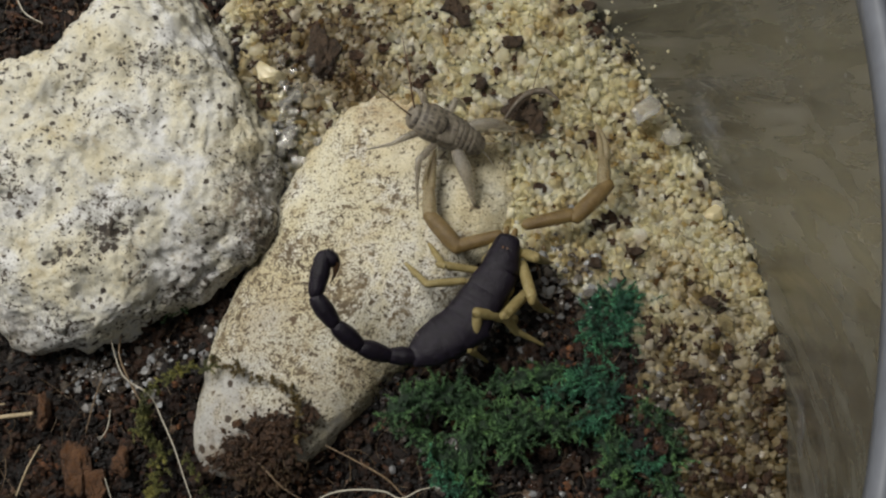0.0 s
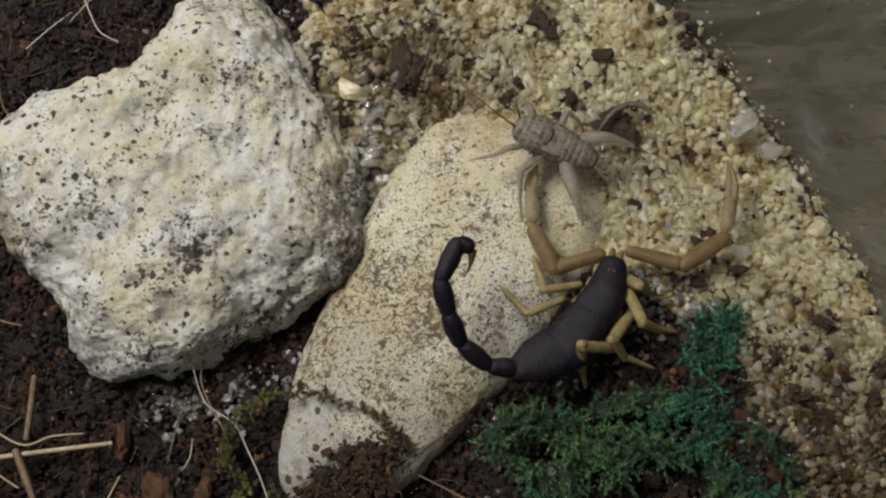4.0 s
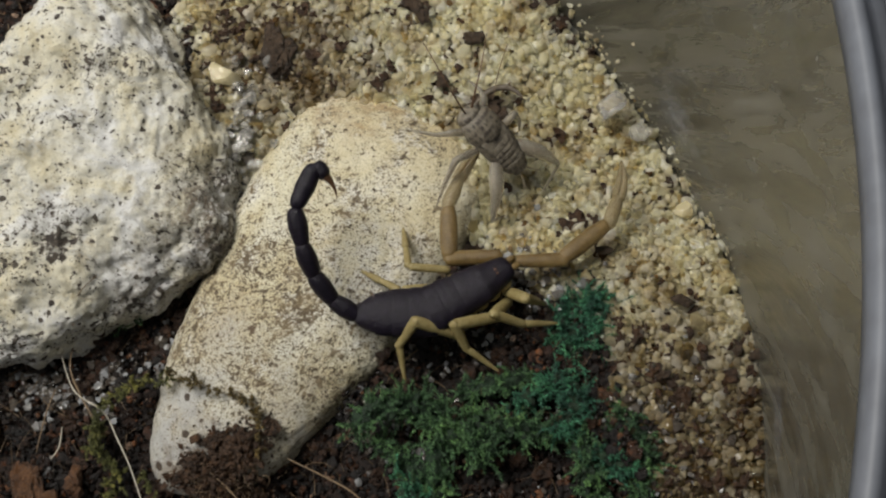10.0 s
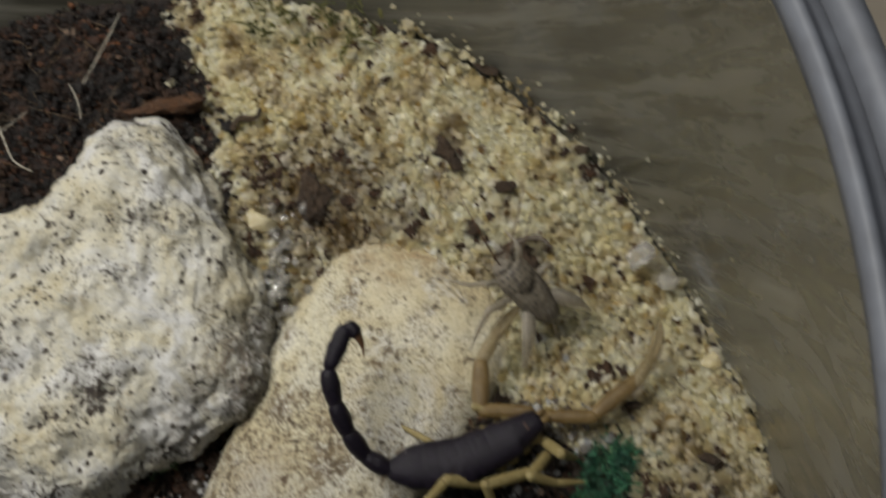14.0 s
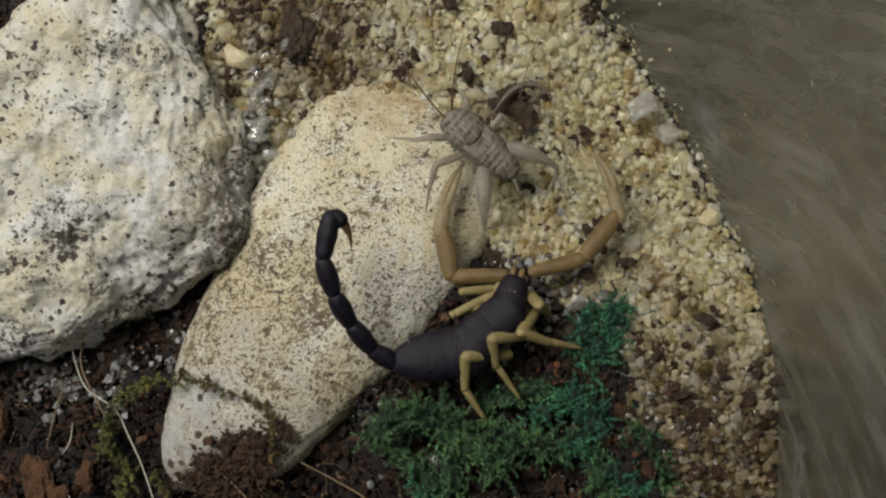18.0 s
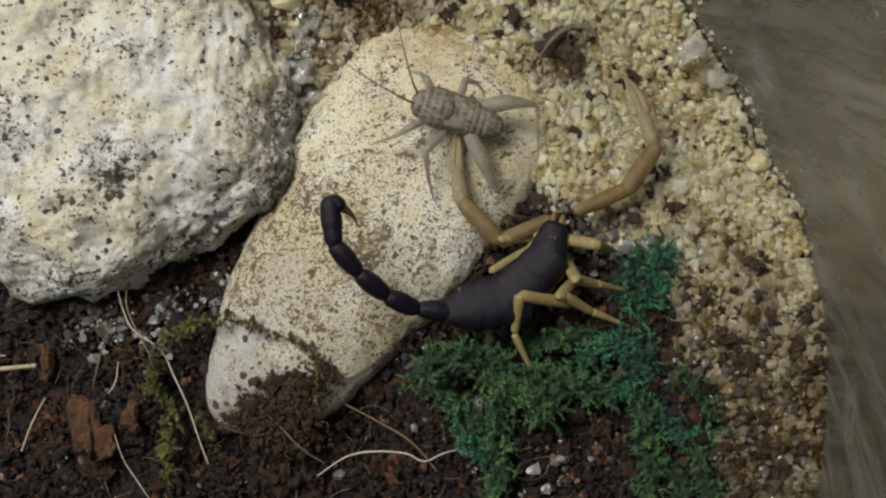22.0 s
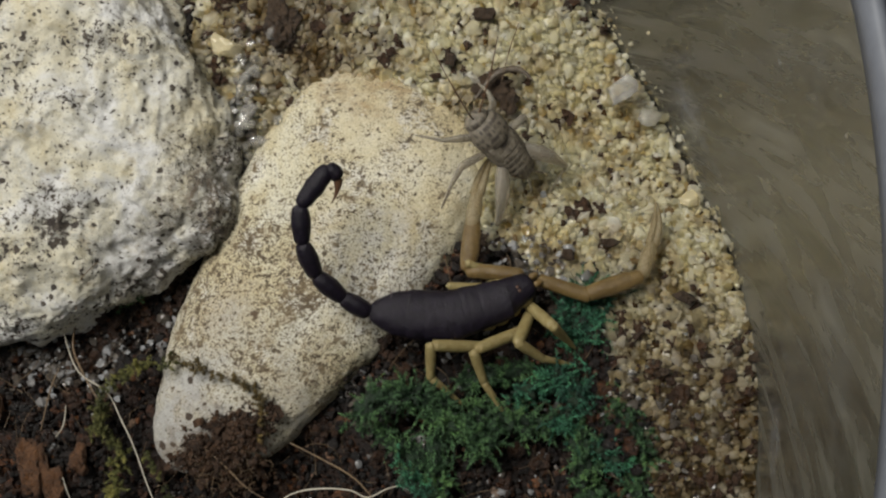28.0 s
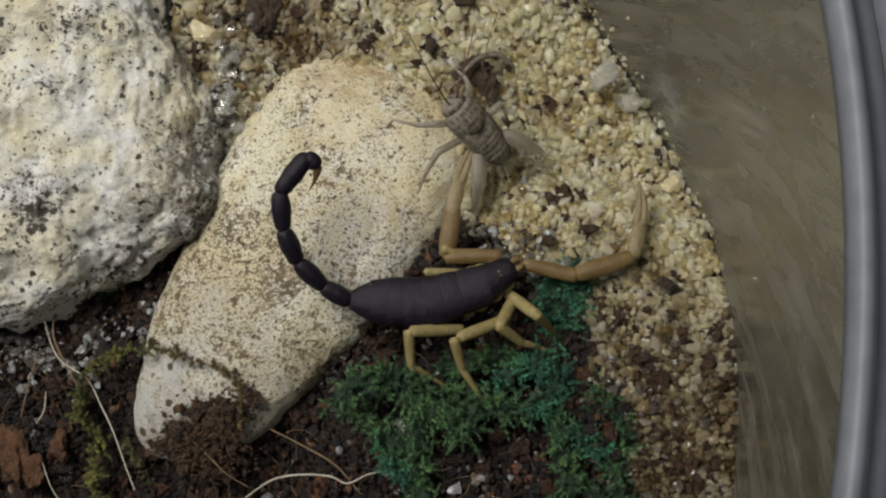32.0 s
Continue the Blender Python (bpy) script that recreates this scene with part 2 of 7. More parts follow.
def pebble_material():
    mat, tree, bsdf = material("pebble_stone", (0.7, 0.62, 0.45), 0.6)
    col = ramp(tree, noise_tex(tree, 0.075, 8, 0.66, distort=0.4), [(0.34, (0.62, 0.52, 0.32)), (0.45, (0.73, 0.655, 0.45)), (0.55, (0.80, 0.755, 0.59)), (0.66, (0.88, 0.86, 0.77))])
    # greyish lower end, darkened in colour for part shade; tan crown, rusty upper edge
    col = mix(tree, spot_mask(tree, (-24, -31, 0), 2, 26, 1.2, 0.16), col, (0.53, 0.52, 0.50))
    col = mix(tree, mix(tree, 0.35, (0, 0, 0), spot_mask(tree, (6, 18, 4), 6, 18, 0.8, 0.12)), col, (0.71, 0.59, 0.36))
    col = mix(tree, mix(tree, 0.75, (0, 0, 0), mix(tree, 1.0, spot_mask(tree, (3, 29, 0), 4, 13, 1.0, 0.2), ramp(tree, noise_tex(tree, 0.6, 6, 0.7, (600, 1700, 1000)), [(0.40, grey(0.2)), (0.56, grey(1))]), "MULTIPLY")), col, (0.40, 0.26, 0.12))
    white = ramp(tree, noise_tex(tree, 0.17, 7, 0.75), [(0.55, grey(0)), (0.62, grey(0.6))])
    col = mix(tree, white, col, (0.93, 0.92, 0.88))
    stain = ramp(tree, noise_tex(tree, 0.2, 8, 0.75), [(0.54, grey(0)), (0.66, grey(0.6))])
    col = mix(tree, mix(tree, 0.7, (0, 0, 0), stain), col, (0.52, 0.42, 0.245))
    col = mix(tree, mix(tree, 0.75, (0, 0, 0), mix(tree, 1.0, spot_mask(tree, (2, -5, 4), 3, 13, 1.1, 0.2), ramp(tree, noise_tex(tree, 0.3, 6, 0.7), [(0.42, grey(0.2)), (0.55, grey(1))]), "MULTIPLY")), col, (0.90, 0.89, 0.86))
    col = mix(tree, 0.55, col, ramp(tree, noise_tex(tree, 2.2, 6, 0.75), [(0.33, grey(0.40)), (0.47, grey(0.98)), (0.62, grey(1.05))]), "MULTIPLY")
    # specks: crowded over the middle, sparse on the crown, large round pits at the narrow end
    flock = noise_tex(tree, 0.16, 5, 0.65)
    middle = spot_mask(tree, (-14, -10, 2), 9, 24, 0.9, 0.13)
    foot = spot_mask(tree, (-22, -29, 0), 6, 15, 0.6, 0.13)
    amount = maths(tree, "MULTIPLY_ADD", middle, 0.55, ramp(tree, flock, [(0.36, grey(0)), (0.66, grey(1))]))
    amount = maths(tree, "SUBTRACT", amount, maths(tree, "MULTIPLY", foot, 0.45))
    for scale, level, shade, most in ((0.55, 0.65, (0.16, 0.115, 0.065), 0.85), (1.1, 0.635, (0.08, 0.057, 0.034), 0.95), (1.9, 0.62, (0.085, 0.062, 0.037), 0.9), (3.2, 0.60, (0.12, 0.085, 0.048), 0.8), (5.2, 0.595, (0.19, 0.14, 0.08), 0.65)):
        col = mix(tree, maths(tree, "MULTIPLY", blots(tree, scale, level, amount, 0.10, 2), most), col, shade)
    smear = mix(tree, 1.0, blots(tree, 0.28, 0.60, amount, 0.12, 7, 0.08), (0.4, 0.4, 0.4), "MULTIPLY")
    col = mix(tree, smear, col, (0.30, 0.225, 0.125))
    col = mix(tree, specks(tree, 0.42, 0.5, 0.36, foot, 0.35), col, (0.075, 0.055, 0.042))
    col = mix(tree, specks(tree, 0.34, 0.14, 0.24, None, 0.7), col, (0.13, 0.09, 0.055))
    mud_stain = mix(tree, 1.0, spot_mask(tree, (-20, -33, 1), 3, 11, 1.1, 0.25), ramp(tree, noise_tex(tree, 0.5, 7, 0.72), [(0.44, grey(0.05)), (0.54, grey(0.92))]), "MULTIPLY")
    col = mix(tree, mud_stain, col, (0.13, 0.08, 0.043))
    col = mix(tree, 1.0, col, (0.76, 0.76, 0.74), "MULTIPLY")
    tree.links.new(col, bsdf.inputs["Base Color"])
    tree.links.new(ramp(tree, noise_tex(tree, 1.8, 4), [(0.38, grey(0.35)), (0.55, grey(0.75))]), bsdf.inputs["Roughness"])
    bump(tree, bsdf, noise_tex(tree, 0.9, 9, 0.72), 0.9, 0.0007)
    return mat


def plastic_material():
    mat, tree, bsdf = material("tub_plastic", (0.30, 0.28, 0.22), 0.3)
    # streaks of sand mirrored in the wall, painted into its colour
    mirror_streak = noise_tex(tree, 1.0, 6, 0.62, (26, 330, 40), 0.5, (radians(-25), 0, radians(4)))
    broad = noise_tex(tree, 1.0, 4, 0.55, (10, 60, 16), 0.4, (radians(-25), 0, radians(4)))
    col = ramp(tree, mirror_streak, [(0.32, (0.042, 0.040, 0.031)), (0.44, (0.074, 0.070, 0.055)), (0.55, (0.098, 0.093, 0.074)), (0.70, (0.165, 0.158, 0.132))])
    col = mix(tree, 0.7, col, ramp(tree, broad, [(0.3, grey(0.62)), (0.55, grey(1.0)), (0.75, grey(1.22))]), "MULTIPLY")
    col = mix(tree, ramp(tree, noise_tex(tree, 0.06, 4), [(0.5, grey(0)), (0.75, grey(0.25))]), col, (0.19, 0.20, 0.205))
    # pale patches, the one by the crystal painting its reflection; dust specks
    for centre, inner, outer, most in (((60, -29, 22), 1, 8, 0.6), ((49, 18, 7), 1, 6, 0.35)):
        pale_patch = mix(tree, most, (0, 0, 0), mix(tree, 1.0, spot_mask(tree, centre, inner, outer, 0.9, 0.3), ramp(tree, noise_tex(tree, 0.5, 5, 0.7), [(0.4, grey(0.2)), (0.6, grey(1))]), "MULTIPLY"))
        col = mix(tree, pale_patch, col, (0.40, 0.42, 0.47))
    col = mix(tree, specks(tree, 0.22, 0.10, 0.12), col, (0.42, 0.42, 0.40))
    tree.links.new(col, bsdf.inputs["Base Color"])
    tree.links.new(ramp(tree, mirror_streak, [(0.3, grey(0.16)), (0.7, grey(0.36))]), bsdf.inputs["Roughness"])
    bump(tree, bsdf, mirror_streak, 0.2, 0.0006)
    return mat


def rim_material():
    mat, tree, bsdf = material("tub_rim_plastic", (0.52, 0.53, 0.52), 0.62)
    tree.links.new(ramp(tree, noise_tex(tree, 0.3, 4), [(0.3, (0.08, 0.085, 0.098)), (0.7, (0.108, 0.117, 0.136))]), bsdf.inputs["Base Color"])
    return mat


def moss_material(name, dark, light):
    mat, tree, bsdf = material(name, dark, 0.6)
    col = ramp(tree, island(tree), [(0.0, tuple(v * 0.35 for v in dark)), (0.4, dark), (0.85, light), (1.0, tuple(min(1, v * 1.8) for v in light))])
    col = mix(tree, 0.85, col, ramp(tree, noise_tex(tree, 0.28, 4, 0.6), [(0.34, (0.25, 0.30, 0.36)), (0.5, grey(0.9)), (0.66, (1.6, 1.45, 1.1))]), "MULTIPLY")
    tree.links.new(col, bsdf.inputs["Base Color"])
    return mat


def root_material(name, a, b, relief=0.0002):
    mat, tree, bsdf = material(name, a, 0.7)
    col = ramp(tree, noise_tex(tree, 0.6, 6, 0.7), [(0.3, a), (0.7, b)])
    tree.links.new(mix(tree, 0.6, col, ramp(tree, noise_tex(tree, 2.5, 5, 0.7), [(0.34, grey(0.4)), (0.6, grey(1.15))]), "MULTIPLY"), bsdf.inputs["Base Color"])
    tree.links.new(ramp(tree, noise_tex(tree, 1.4, 3), [(0.4, grey(0.3)), (0.54, grey(0.8))]), bsdf.inputs["Roughness"])
    bump(tree, bsdf, noise_tex(tree, 2.4, 6, 0.7), 0.9 if relief > 0.0003 else 0.4, relief)
    return mat


def grit_material():
    mat, tree, bsdf = material("grey_grit", (0.4, 0.38, 0.35), 0.25)
    col = ramp(tree, island(tree), [(0.0, (0.14, 0.11, 0.085)), (0.5, (0.30, 0.265, 0.225)), (0.85, (0.55, 0.56, 0.565)), (1.0, (0.8, 0.82, 0.84))])
    tree.links.new(col, bsdf.inputs["Base Color"])
    bsdf.inputs["Transmission Weight"].default_value = 0.7
    see_through(tree, bsdf, col, 0.25)
    return mat


def crystal_material():
    mat, tree, bsdf = material("clear_quartz", (0.86, 0.84, 0.80), 0.12)
    bsdf.inputs["Transmission Weight"].default_value = 0.86
    tree.links.new(ramp(tree, noise_tex(tree, 0.5, 4), [(0.3, (0.76, 0.73, 0.66)), (0.7, (0.92, 0.91, 0.87))]), bsdf.inputs["Base Color"])
    bump(tree, bsdf, noise_tex(tree, 0.8, 4), 0.3, 0.0004)
    return mat


def table_material():
    mat, tree, bsdf = material("table_top", (0.25, 0.2, 0.15), 0.5)
    tree.links.new(ramp(tree, noise_tex(tree, 0.02, 4), [(0.3, (0.20, 0.17, 0.13)), (0.7, (0.28, 0.25, 0.2))]), bsdf.inputs["Base Color"])
    return mat


SAND, SOIL, LIMESTONE, PEBBLE = sand_material(), soil_material(), limestone_material(), pebble_material()
PLASTIC, RIM, TABLE, CRYSTAL = plastic_material(), rim_material(), table_material(), crystal_material()
MOSS_GREEN = moss_material("dyed_moss", (0.02, 0.058, 0.022), (0.105, 0.215, 0.085))
MOSS_TEAL = moss_material("teal_moss", (0.009, 0.055, 0.028), (0.075, 0.26, 0.145))
MOSS_OLIVE = moss_material("olive_moss", (0.075, 0.080, 0.018), (0.17, 0.17, 0.05))
ROOT_PALE = root_material("pale_root", (0.30, 0.27, 0.21), (0.43, 0.40, 0.33))
MUD = root_material("red_soil", (0.0075, 0.0038, 0.0018), (0.088, 0.043, 0.0185), 0.0009)
CLOD = root_material("clod_soil", (0.0068, 0.003, 0.0014), (0.060, 0.026, 0.0105), 0.0009)
MOSS_CORE = root_material("moss_core", (0.006, 0.018, 0.008), (0.024, 0.056, 0.024), 0.0008)
ROOT_BROWN = root_material("brown_root", (0.08, 0.05, 0.028), (0.17, 0.115, 0.06))


# ---------------------------------------------------------------- mesh helpers
def link_mesh(name, verts, faces, mat, parent=None, label="", smooth=True):
    """A mesh object from arrays in millimetres; faces all have the same number of corners."""
    verts, faces = np.asarray(verts, float) * MM, np.asarray(faces, np.int32)
    me = bpy.data.meshes.new(name)
    me.vertices.add(len(verts))
    me.vertices.foreach_set("co", verts.ravel())
    n, k = faces.shape
    me.loops.add(n * k)
    me.loops.foreach_set("vertex_index", faces.ravel())
    me.polygons.add(n)
    me.polygons.foreach_set("loop_start", np.arange(0, n * k, k, dtype=np.int32))
    me.update(calc_edges=True)
    me.validate()
    if smooth:
        me.shade_smooth()
    else:
        me.shade_flat()
    me.materials.append(mat)
    ob = new(name, me)
    if parent:
        ob.parent = parent
    if label:
        tagged(ob, label)
    return ob


def ball(level):
    """An icosphere's corners and triangles."""
    bm = bmesh.new()
    bmesh.ops.create_icosphere(bm, subdivisions=level, radius=1.0)
    v = np.array([p.co[:] for p in bm.verts])
    f = np.array([[p.index for p in q.verts] for q in bm.faces])
    bm.free()
    return v, f


def turns(rng, n):
    """n random rotations."""
    q = rng.normal(size=(n, 4))
    q /= np.linalg.norm(q, axis=1)[:, None]
    w, x, y, z = q.T
    return np.stack([1 - 2 * (y * y + z * z), 2 * (x * y - z * w), 2 * (x * z + y * w),
                     2 * (x * y + z * w), 1 - 2 * (x * x + z * z), 2 * (y * z - x * w),
                     2 * (x * z - y * w), 2 * (y * z + x * w), 1 - 2 * (x * x + y * y)], -1).reshape(-1, 3, 3)


def grains(rng, places, sizes, level=2, flat=0.75, rough=0.16, cuts=8):
    """Corners and triangles of many separate, uneven, faceted lumps."""
    v, f = ball(level)
    n = len(places)
    shape = np.repeat(v[None], n, 0)
    for _ in range(cuts):                                # cut flats, as on broken crystals
        axis = rng.normal(size=(n, 3))
        axis /= np.linalg.norm(axis, axis=1)[:, None]
        cut = rng.uniform(0.34, 0.85, n)
        over = np.maximum(np.einsum("nvk,nk->nv", shape, axis) - cut[:, None], 0)
        shape = shape - over[..., None] * axis[:, None]
    shape *= 1 + rng.normal(size=(n, len(v), 1)) * rough * 0.35
    shape *= rng.uniform(0.75, 1.5, (n, 1, 3))
    shape = np.einsum("nij,nvj->nvi", turns(rng, n), shape) * (np.asarray(sizes)[:, None, None] / 2)
    shape[..., 2] *= flat
    verts = (shape + np.asarray(places)[:, None]).reshape(-1, 3)
    faces = (f[None] + (np.arange(n) * len(v))[:, None, None]).reshape(-1, 3)
    return verts, faces


def fibres(rng, starts, ways, lengths, radius, bend=0.5, steps=3, sides=3):
    """Corners and quads of many thin, curved, tapering threads."""
    n = len(starts)
    ways = ways / np.linalg.norm(ways, axis=1)[:, None]
    turn = rng.normal(size=(n, 3)) * bend
    verts = np.zeros((n, steps + 1, sides, 3))
    p, w = np.array(starts, float), ways.copy()
    for s in range(steps + 1):
        side = np.cross(w, np.array([0.31, 0.17, 0.93]))
        side /= np.linalg.norm(side, axis=1)[:, None] + 1e-9
        other = np.cross(w, side)
        r = np.asarray(radius) * (1 - 0.75 * s / steps)
        for k in range(sides):
            a = 2 * math.pi * k / sides
            verts[:, s, k] = p + (math.cos(a) * side + math.sin(a) * other) * np.reshape(r, (-1, 1))
        p = p + w * (np.asarray(lengths) / steps)[:, None]
        w = w + turn / steps
        w /= np.linalg.norm(w, axis=1)[:, None]
    one = [[s * sides + k, s * sides + (k + 1) % sides, (s + 1) * sides + (k + 1) % sides, (s + 1) * sides + k] for s in range(steps) for k in range(sides)]
    faces = (np.array(one)[None] + (np.arange(n) * (steps + 1) * sides)[:, None, None]).reshape(-1, 4)
    return verts.reshape(-1, 3), faces


def spline(points, per=8, closed=False):
    """A smooth line through the given points (Catmull-Rom)."""
    p = np.asarray(points, float)
    n = len(p)
    out = []
    for i in range(n if closed else n - 1):
        a, b, c, d = (p[(i + k) % n] if closed else p[min(max(i + k, 0), n - 1)] for k in (-1, 0, 1, 2))
        for s in range(per):
            u = s / per
            out.append(0.5 * (2 * b + (c - a) * u + (2 * a - 5 * b + 4 * c - d) * u * u + (3 * b - a - 3 * c + d) * u ** 3))
    if not closed:
        out.append(p[-1])
    return np.array(out)


def tube(line, radii, sides=8, flat=1.0, caps=True):
    """Corners and quads of a pipe along a line, with a radius at each point; flat squeezes it in height."""
    line = np.asarray(line, float)
    n = len(line)
    radii = np.interp(np.linspace(0, 1, n), np.linspace(0, 1, len(radii)), radii)
    way = np.gradient(line, axis=0)
    way /= np.linalg.norm(way, axis=1)[:, None] + 1e-9
    side = np.cross(way, (0.02, 0.03, 1.0))
    side /= np.linalg.norm(side, axis=1)[:, None] + 1e-9
    up = np.cross(side, way)
    a = np.linspace(0, 2 * math.pi, sides, endpoint=False)
    ring = (np.cos(a)[None, :, None] * side[:, None] + flat * np.sin(a)[None, :, None] * up[:, None]) * radii[:, None, None]
    verts = (line[:, None] + ring).reshape(-1, 3)
    faces = [[i * sides + k, i * sides + (k + 1) % sides, (i + 1) * sides + (k + 1) % sides, (i + 1) * sides + k] for i in range(n - 1) for k in range(sides)]
    return verts, np.array(faces)


def join(*pieces):
    """Several (corners, faces) as one, all with four corners (triangles repeat none: keep kinds alike)."""
    verts, faces, at = [], [], 0
    for v, f in pieces:
        verts.append(v)
        faces.append(np.asarray(f) + at)
        at += len(v)
    return np.concatenate(verts), np.concatenate(faces)


# ---------------------------------------------------------------- the lie of the land
LAND = ((-23, 32, 2), (18, 35, 1), (40, 18, -4.5), (49, 13, -5), (44, -19, 4), (48, -8, 2.5), (31, -3, 1.5), (-46, -19, -2),
        (-10, -40, -6), (0, 60, 3), (-60, 50, 2), (20, -35, 0), (56, -18, 5), (-85, 0, -2), (-25, 0, -5), (10, -20, -3), (-60, -70, -3))


def land(x, y):
    """Height of the ground at x, y."""
    x, y = np.asarray(x, float), np.asarray(y, float)
    top, low = 0.0, 1e-9
    for px, py, pz in LAND:
        w = 1 / (30.0 + (x - px) ** 2 + (y - py) ** 2) ** 1.6
        top, low = top + w * pz, low + w
    return top / low


TUB_X, TUB_Y, TUB_R = -39.0, -24.5, 97.6


def in_tub(x, y, gap=0.0):
    return (x - TUB_X) ** 2 + (y - TUB_Y) ** 2 < (TUB_R - gap) ** 2


def sandy(x, y):
    """Above zero where the ground is sand, below where it is soil."""
    wave = 2.2 * np.sin(0.55 * x + 1.0) * np.sin(0.43 * y) + 1.3 * np.sin(1.3 * x + 0.7 * y)
    north = np.minimum(x + 27 + 0.35 * np.maximum(y - 40, 0), y - 9)
    south = x - np.interp(y, (-60, -35, -15, -9, 0, 9), (48, 42, 37.5, 33, 21, 8))
    return np.maximum(north, south) + wave


# ---------------------------------------------------------------- tub, table, ground
RIM_X, RIM_Y, RIM_A, RIM_B = -52.0, -4.0, 100.4, 118.4      # the oval of the rim's inner edge


def tub():
    thing = tagged(new("plastic_tub"), "clear plastic tub, grey walls with painted reflection streaks, pale rim", "container")
    n = 220
    a = np.linspace(0, 2 * math.pi, n, endpoint=False)
    c, s = np.cos(a)[:, None], np.sin(a)[:, None]

    def loft(name, profile, mat, label=""):
        """Profile: (distance outwards from the inner face, height); the foot is round, the rim oval."""
        out, z = np.array(profile, float).T[:, None]
        k = len(profile)
        w = np.clip(z / 60, 0, 1.1)
        x = (1 - w) * (TUB_X + TUB_R * c) + w * (RIM_X + RIM_A * c) + out * c
        y = (1 - w) * (TUB_Y + TUB_R * s) + w * (RIM_Y + RIM_B * s) + out * s
        high = 75 + 0.1535 * (RIM_X + RIM_A * c - 50) - 0.144 * (RIM_Y + RIM_B * s - 20)     # the rim stands askew to the sand
        up = np.where(z > 0, high * np.minimum(z / 60, 1) + np.maximum(z - 60, 0), z)
        verts = np.stack([x, y, up], -1).reshape(-1, 3)
        faces = [[i * k + j, ((i + 1) % n) * k + j, ((i + 1) % n) * k + (j + 1) % k, i * k + (j + 1) % k] for i in range(n) for j in range(k)]
        return link_mesh(name, verts, faces, mat, thing, label)

    loft("wall", [(0, -24), (0, 0), (0, 15), (0, 30), (0, 45), (0, 56), (0, 59), (0, 59.5), (1.6, 59.5), (1.5, 30), (1.4, 0), (1.4, -24)], PLASTIC, "translucent grey plastic wall with painted reflection streaks").visible_shadow = False
    loft("rim", [(-0.2, 59.7), (0.0, 61.2), (0.5, 62.3), (1.1, 62.6), (1.7, 62.2), (2.1, 61.0), (3.0, 60.3), (3.8, 60.4), (3.8, 58.8), (1.8, 58.8)], RIM, "pale rounded plastic rim")
    loft("outer_lip", [(3.9, 60.4), (4.4, 62.2), (5.5, 62.9), (7.0, 62.2), (7.2, 57.0), (5.0, 56.0), (3.9, 58.8)], RIM)
    loft("base", [(-97.0, -25.6), (1.4, -25.6), (1.4, -24.1), (-97.0, -24.1)], PLASTIC)


def table():
    n = 40
    u = np.linspace(-420, 420, n)
    x, y = np.meshgrid(u, u)
    verts = np.stack([x, y, np.full_like(x, -26.0)], -1).reshape(-1, 3)
    faces = np.array([[i * n + j, i * n + j + 1, (i + 1) * n + j + 1, (i + 1) * n + j] for i in range(n - 1) for j in range(n - 1)])
    low = verts - (0, 0, 18)
    tagged(link_mesh("floor", *join((verts, faces), (low, faces[:, ::-1])), TABLE), "brown-grey table top under the tub", kind="structure")


def ground():
    n = 220
    u = np.linspace(-1, 1, n)
    x, y = np.meshgrid(u, u)
    # square to disc
    dx, dy = x * np.sqrt(1 - y * y / 2), y * np.sqrt(1 - x * x / 2)
    px, py = TUB_X + dx * 97.4, TUB_Y + dy * 97.4
    z = land(px, py) - 1.1 + 0.5 * np.sin(px * 0.7) * np.sin(py * 0.8)
    verts = np.stack([px, py, z], -1).reshape(-1, 3)
    faces = np.array([[i * n + j, i * n + j + 1, (i + 1) * n + j + 1, (i + 1) * n + j] for i in range(n - 1) for j in range(n - 1)])
    tagged(link_mesh("ground", verts, faces, SOIL), "dark brown damp soil filling the tub", kind="structure")


def under_stone(x, y):
    """Well inside the foot of the rock or of the pebble, where no ground shows."""
    a = ((x + 46) / 21) ** 2 + ((y - 13) / 19) ** 2 < 1
    u, w = 0.88 * (y + 2) + 0.47 * (x + 5), 0.88 * (x + 5) - 0.47 * (y + 2)
    return a | ((u / 25) ** 2 + (w / 10.5) ** 2 < 1)


def scatter(rng, step, x0, x1, y0, y1, gap):
    x, y = np.meshgrid(np.arange(x0, x1, step), np.arange(y0, y1, step))
    x, y = x.ravel() + rng.uniform(-0.6, 0.6, x.size) * step, y.ravel() + rng.uniform(-0.6, 0.6, x.size) * step
    keep = in_tub(x, y, gap) & ~under_stone(x, y)
    return x[keep], y[keep]


def sand():
    rng = np.random.default_rng(3)
    xa, ya = scatter(rng, 0.76, -45, 62, -52, 76, 0.5)
    xb, yb = scatter(rng, 1.05, -45, 62, -52, 76, 0.5)
    x, y, deep = np.r_[xa, xb], np.r_[ya, yb], np.r_[0 * xa, 0 * xb + 1]
    keep = sandy(x, y) > rng.normal(size=x.size) * 1.5
    x, y, deep = x[keep], y[keep], deep[keep]
    size = rng.lognormal(0.16, 0.36, x.size).clip(0.6, 2.7) + 0.6 * deep
    z = land(x, y) + rng.uniform(-0.35, 0.35, x.size) - 0.6 * deep - 0.20 * (size - 1)
    places, low = np.stack([x, y, z], -1), deep > 0
    v, f = join(grains(rng, places[~low], size[~low], 2, 0.85, 0.10, 11), grains(rng, places[low], size[low], 1, 0.85, 0.10, 5))
    bed(rng)
    tagged(link_mesh("sand", v, f, SAND, smooth=False), "coarse cream and amber quartz sand with dark specks", "sand", kind="stuff")


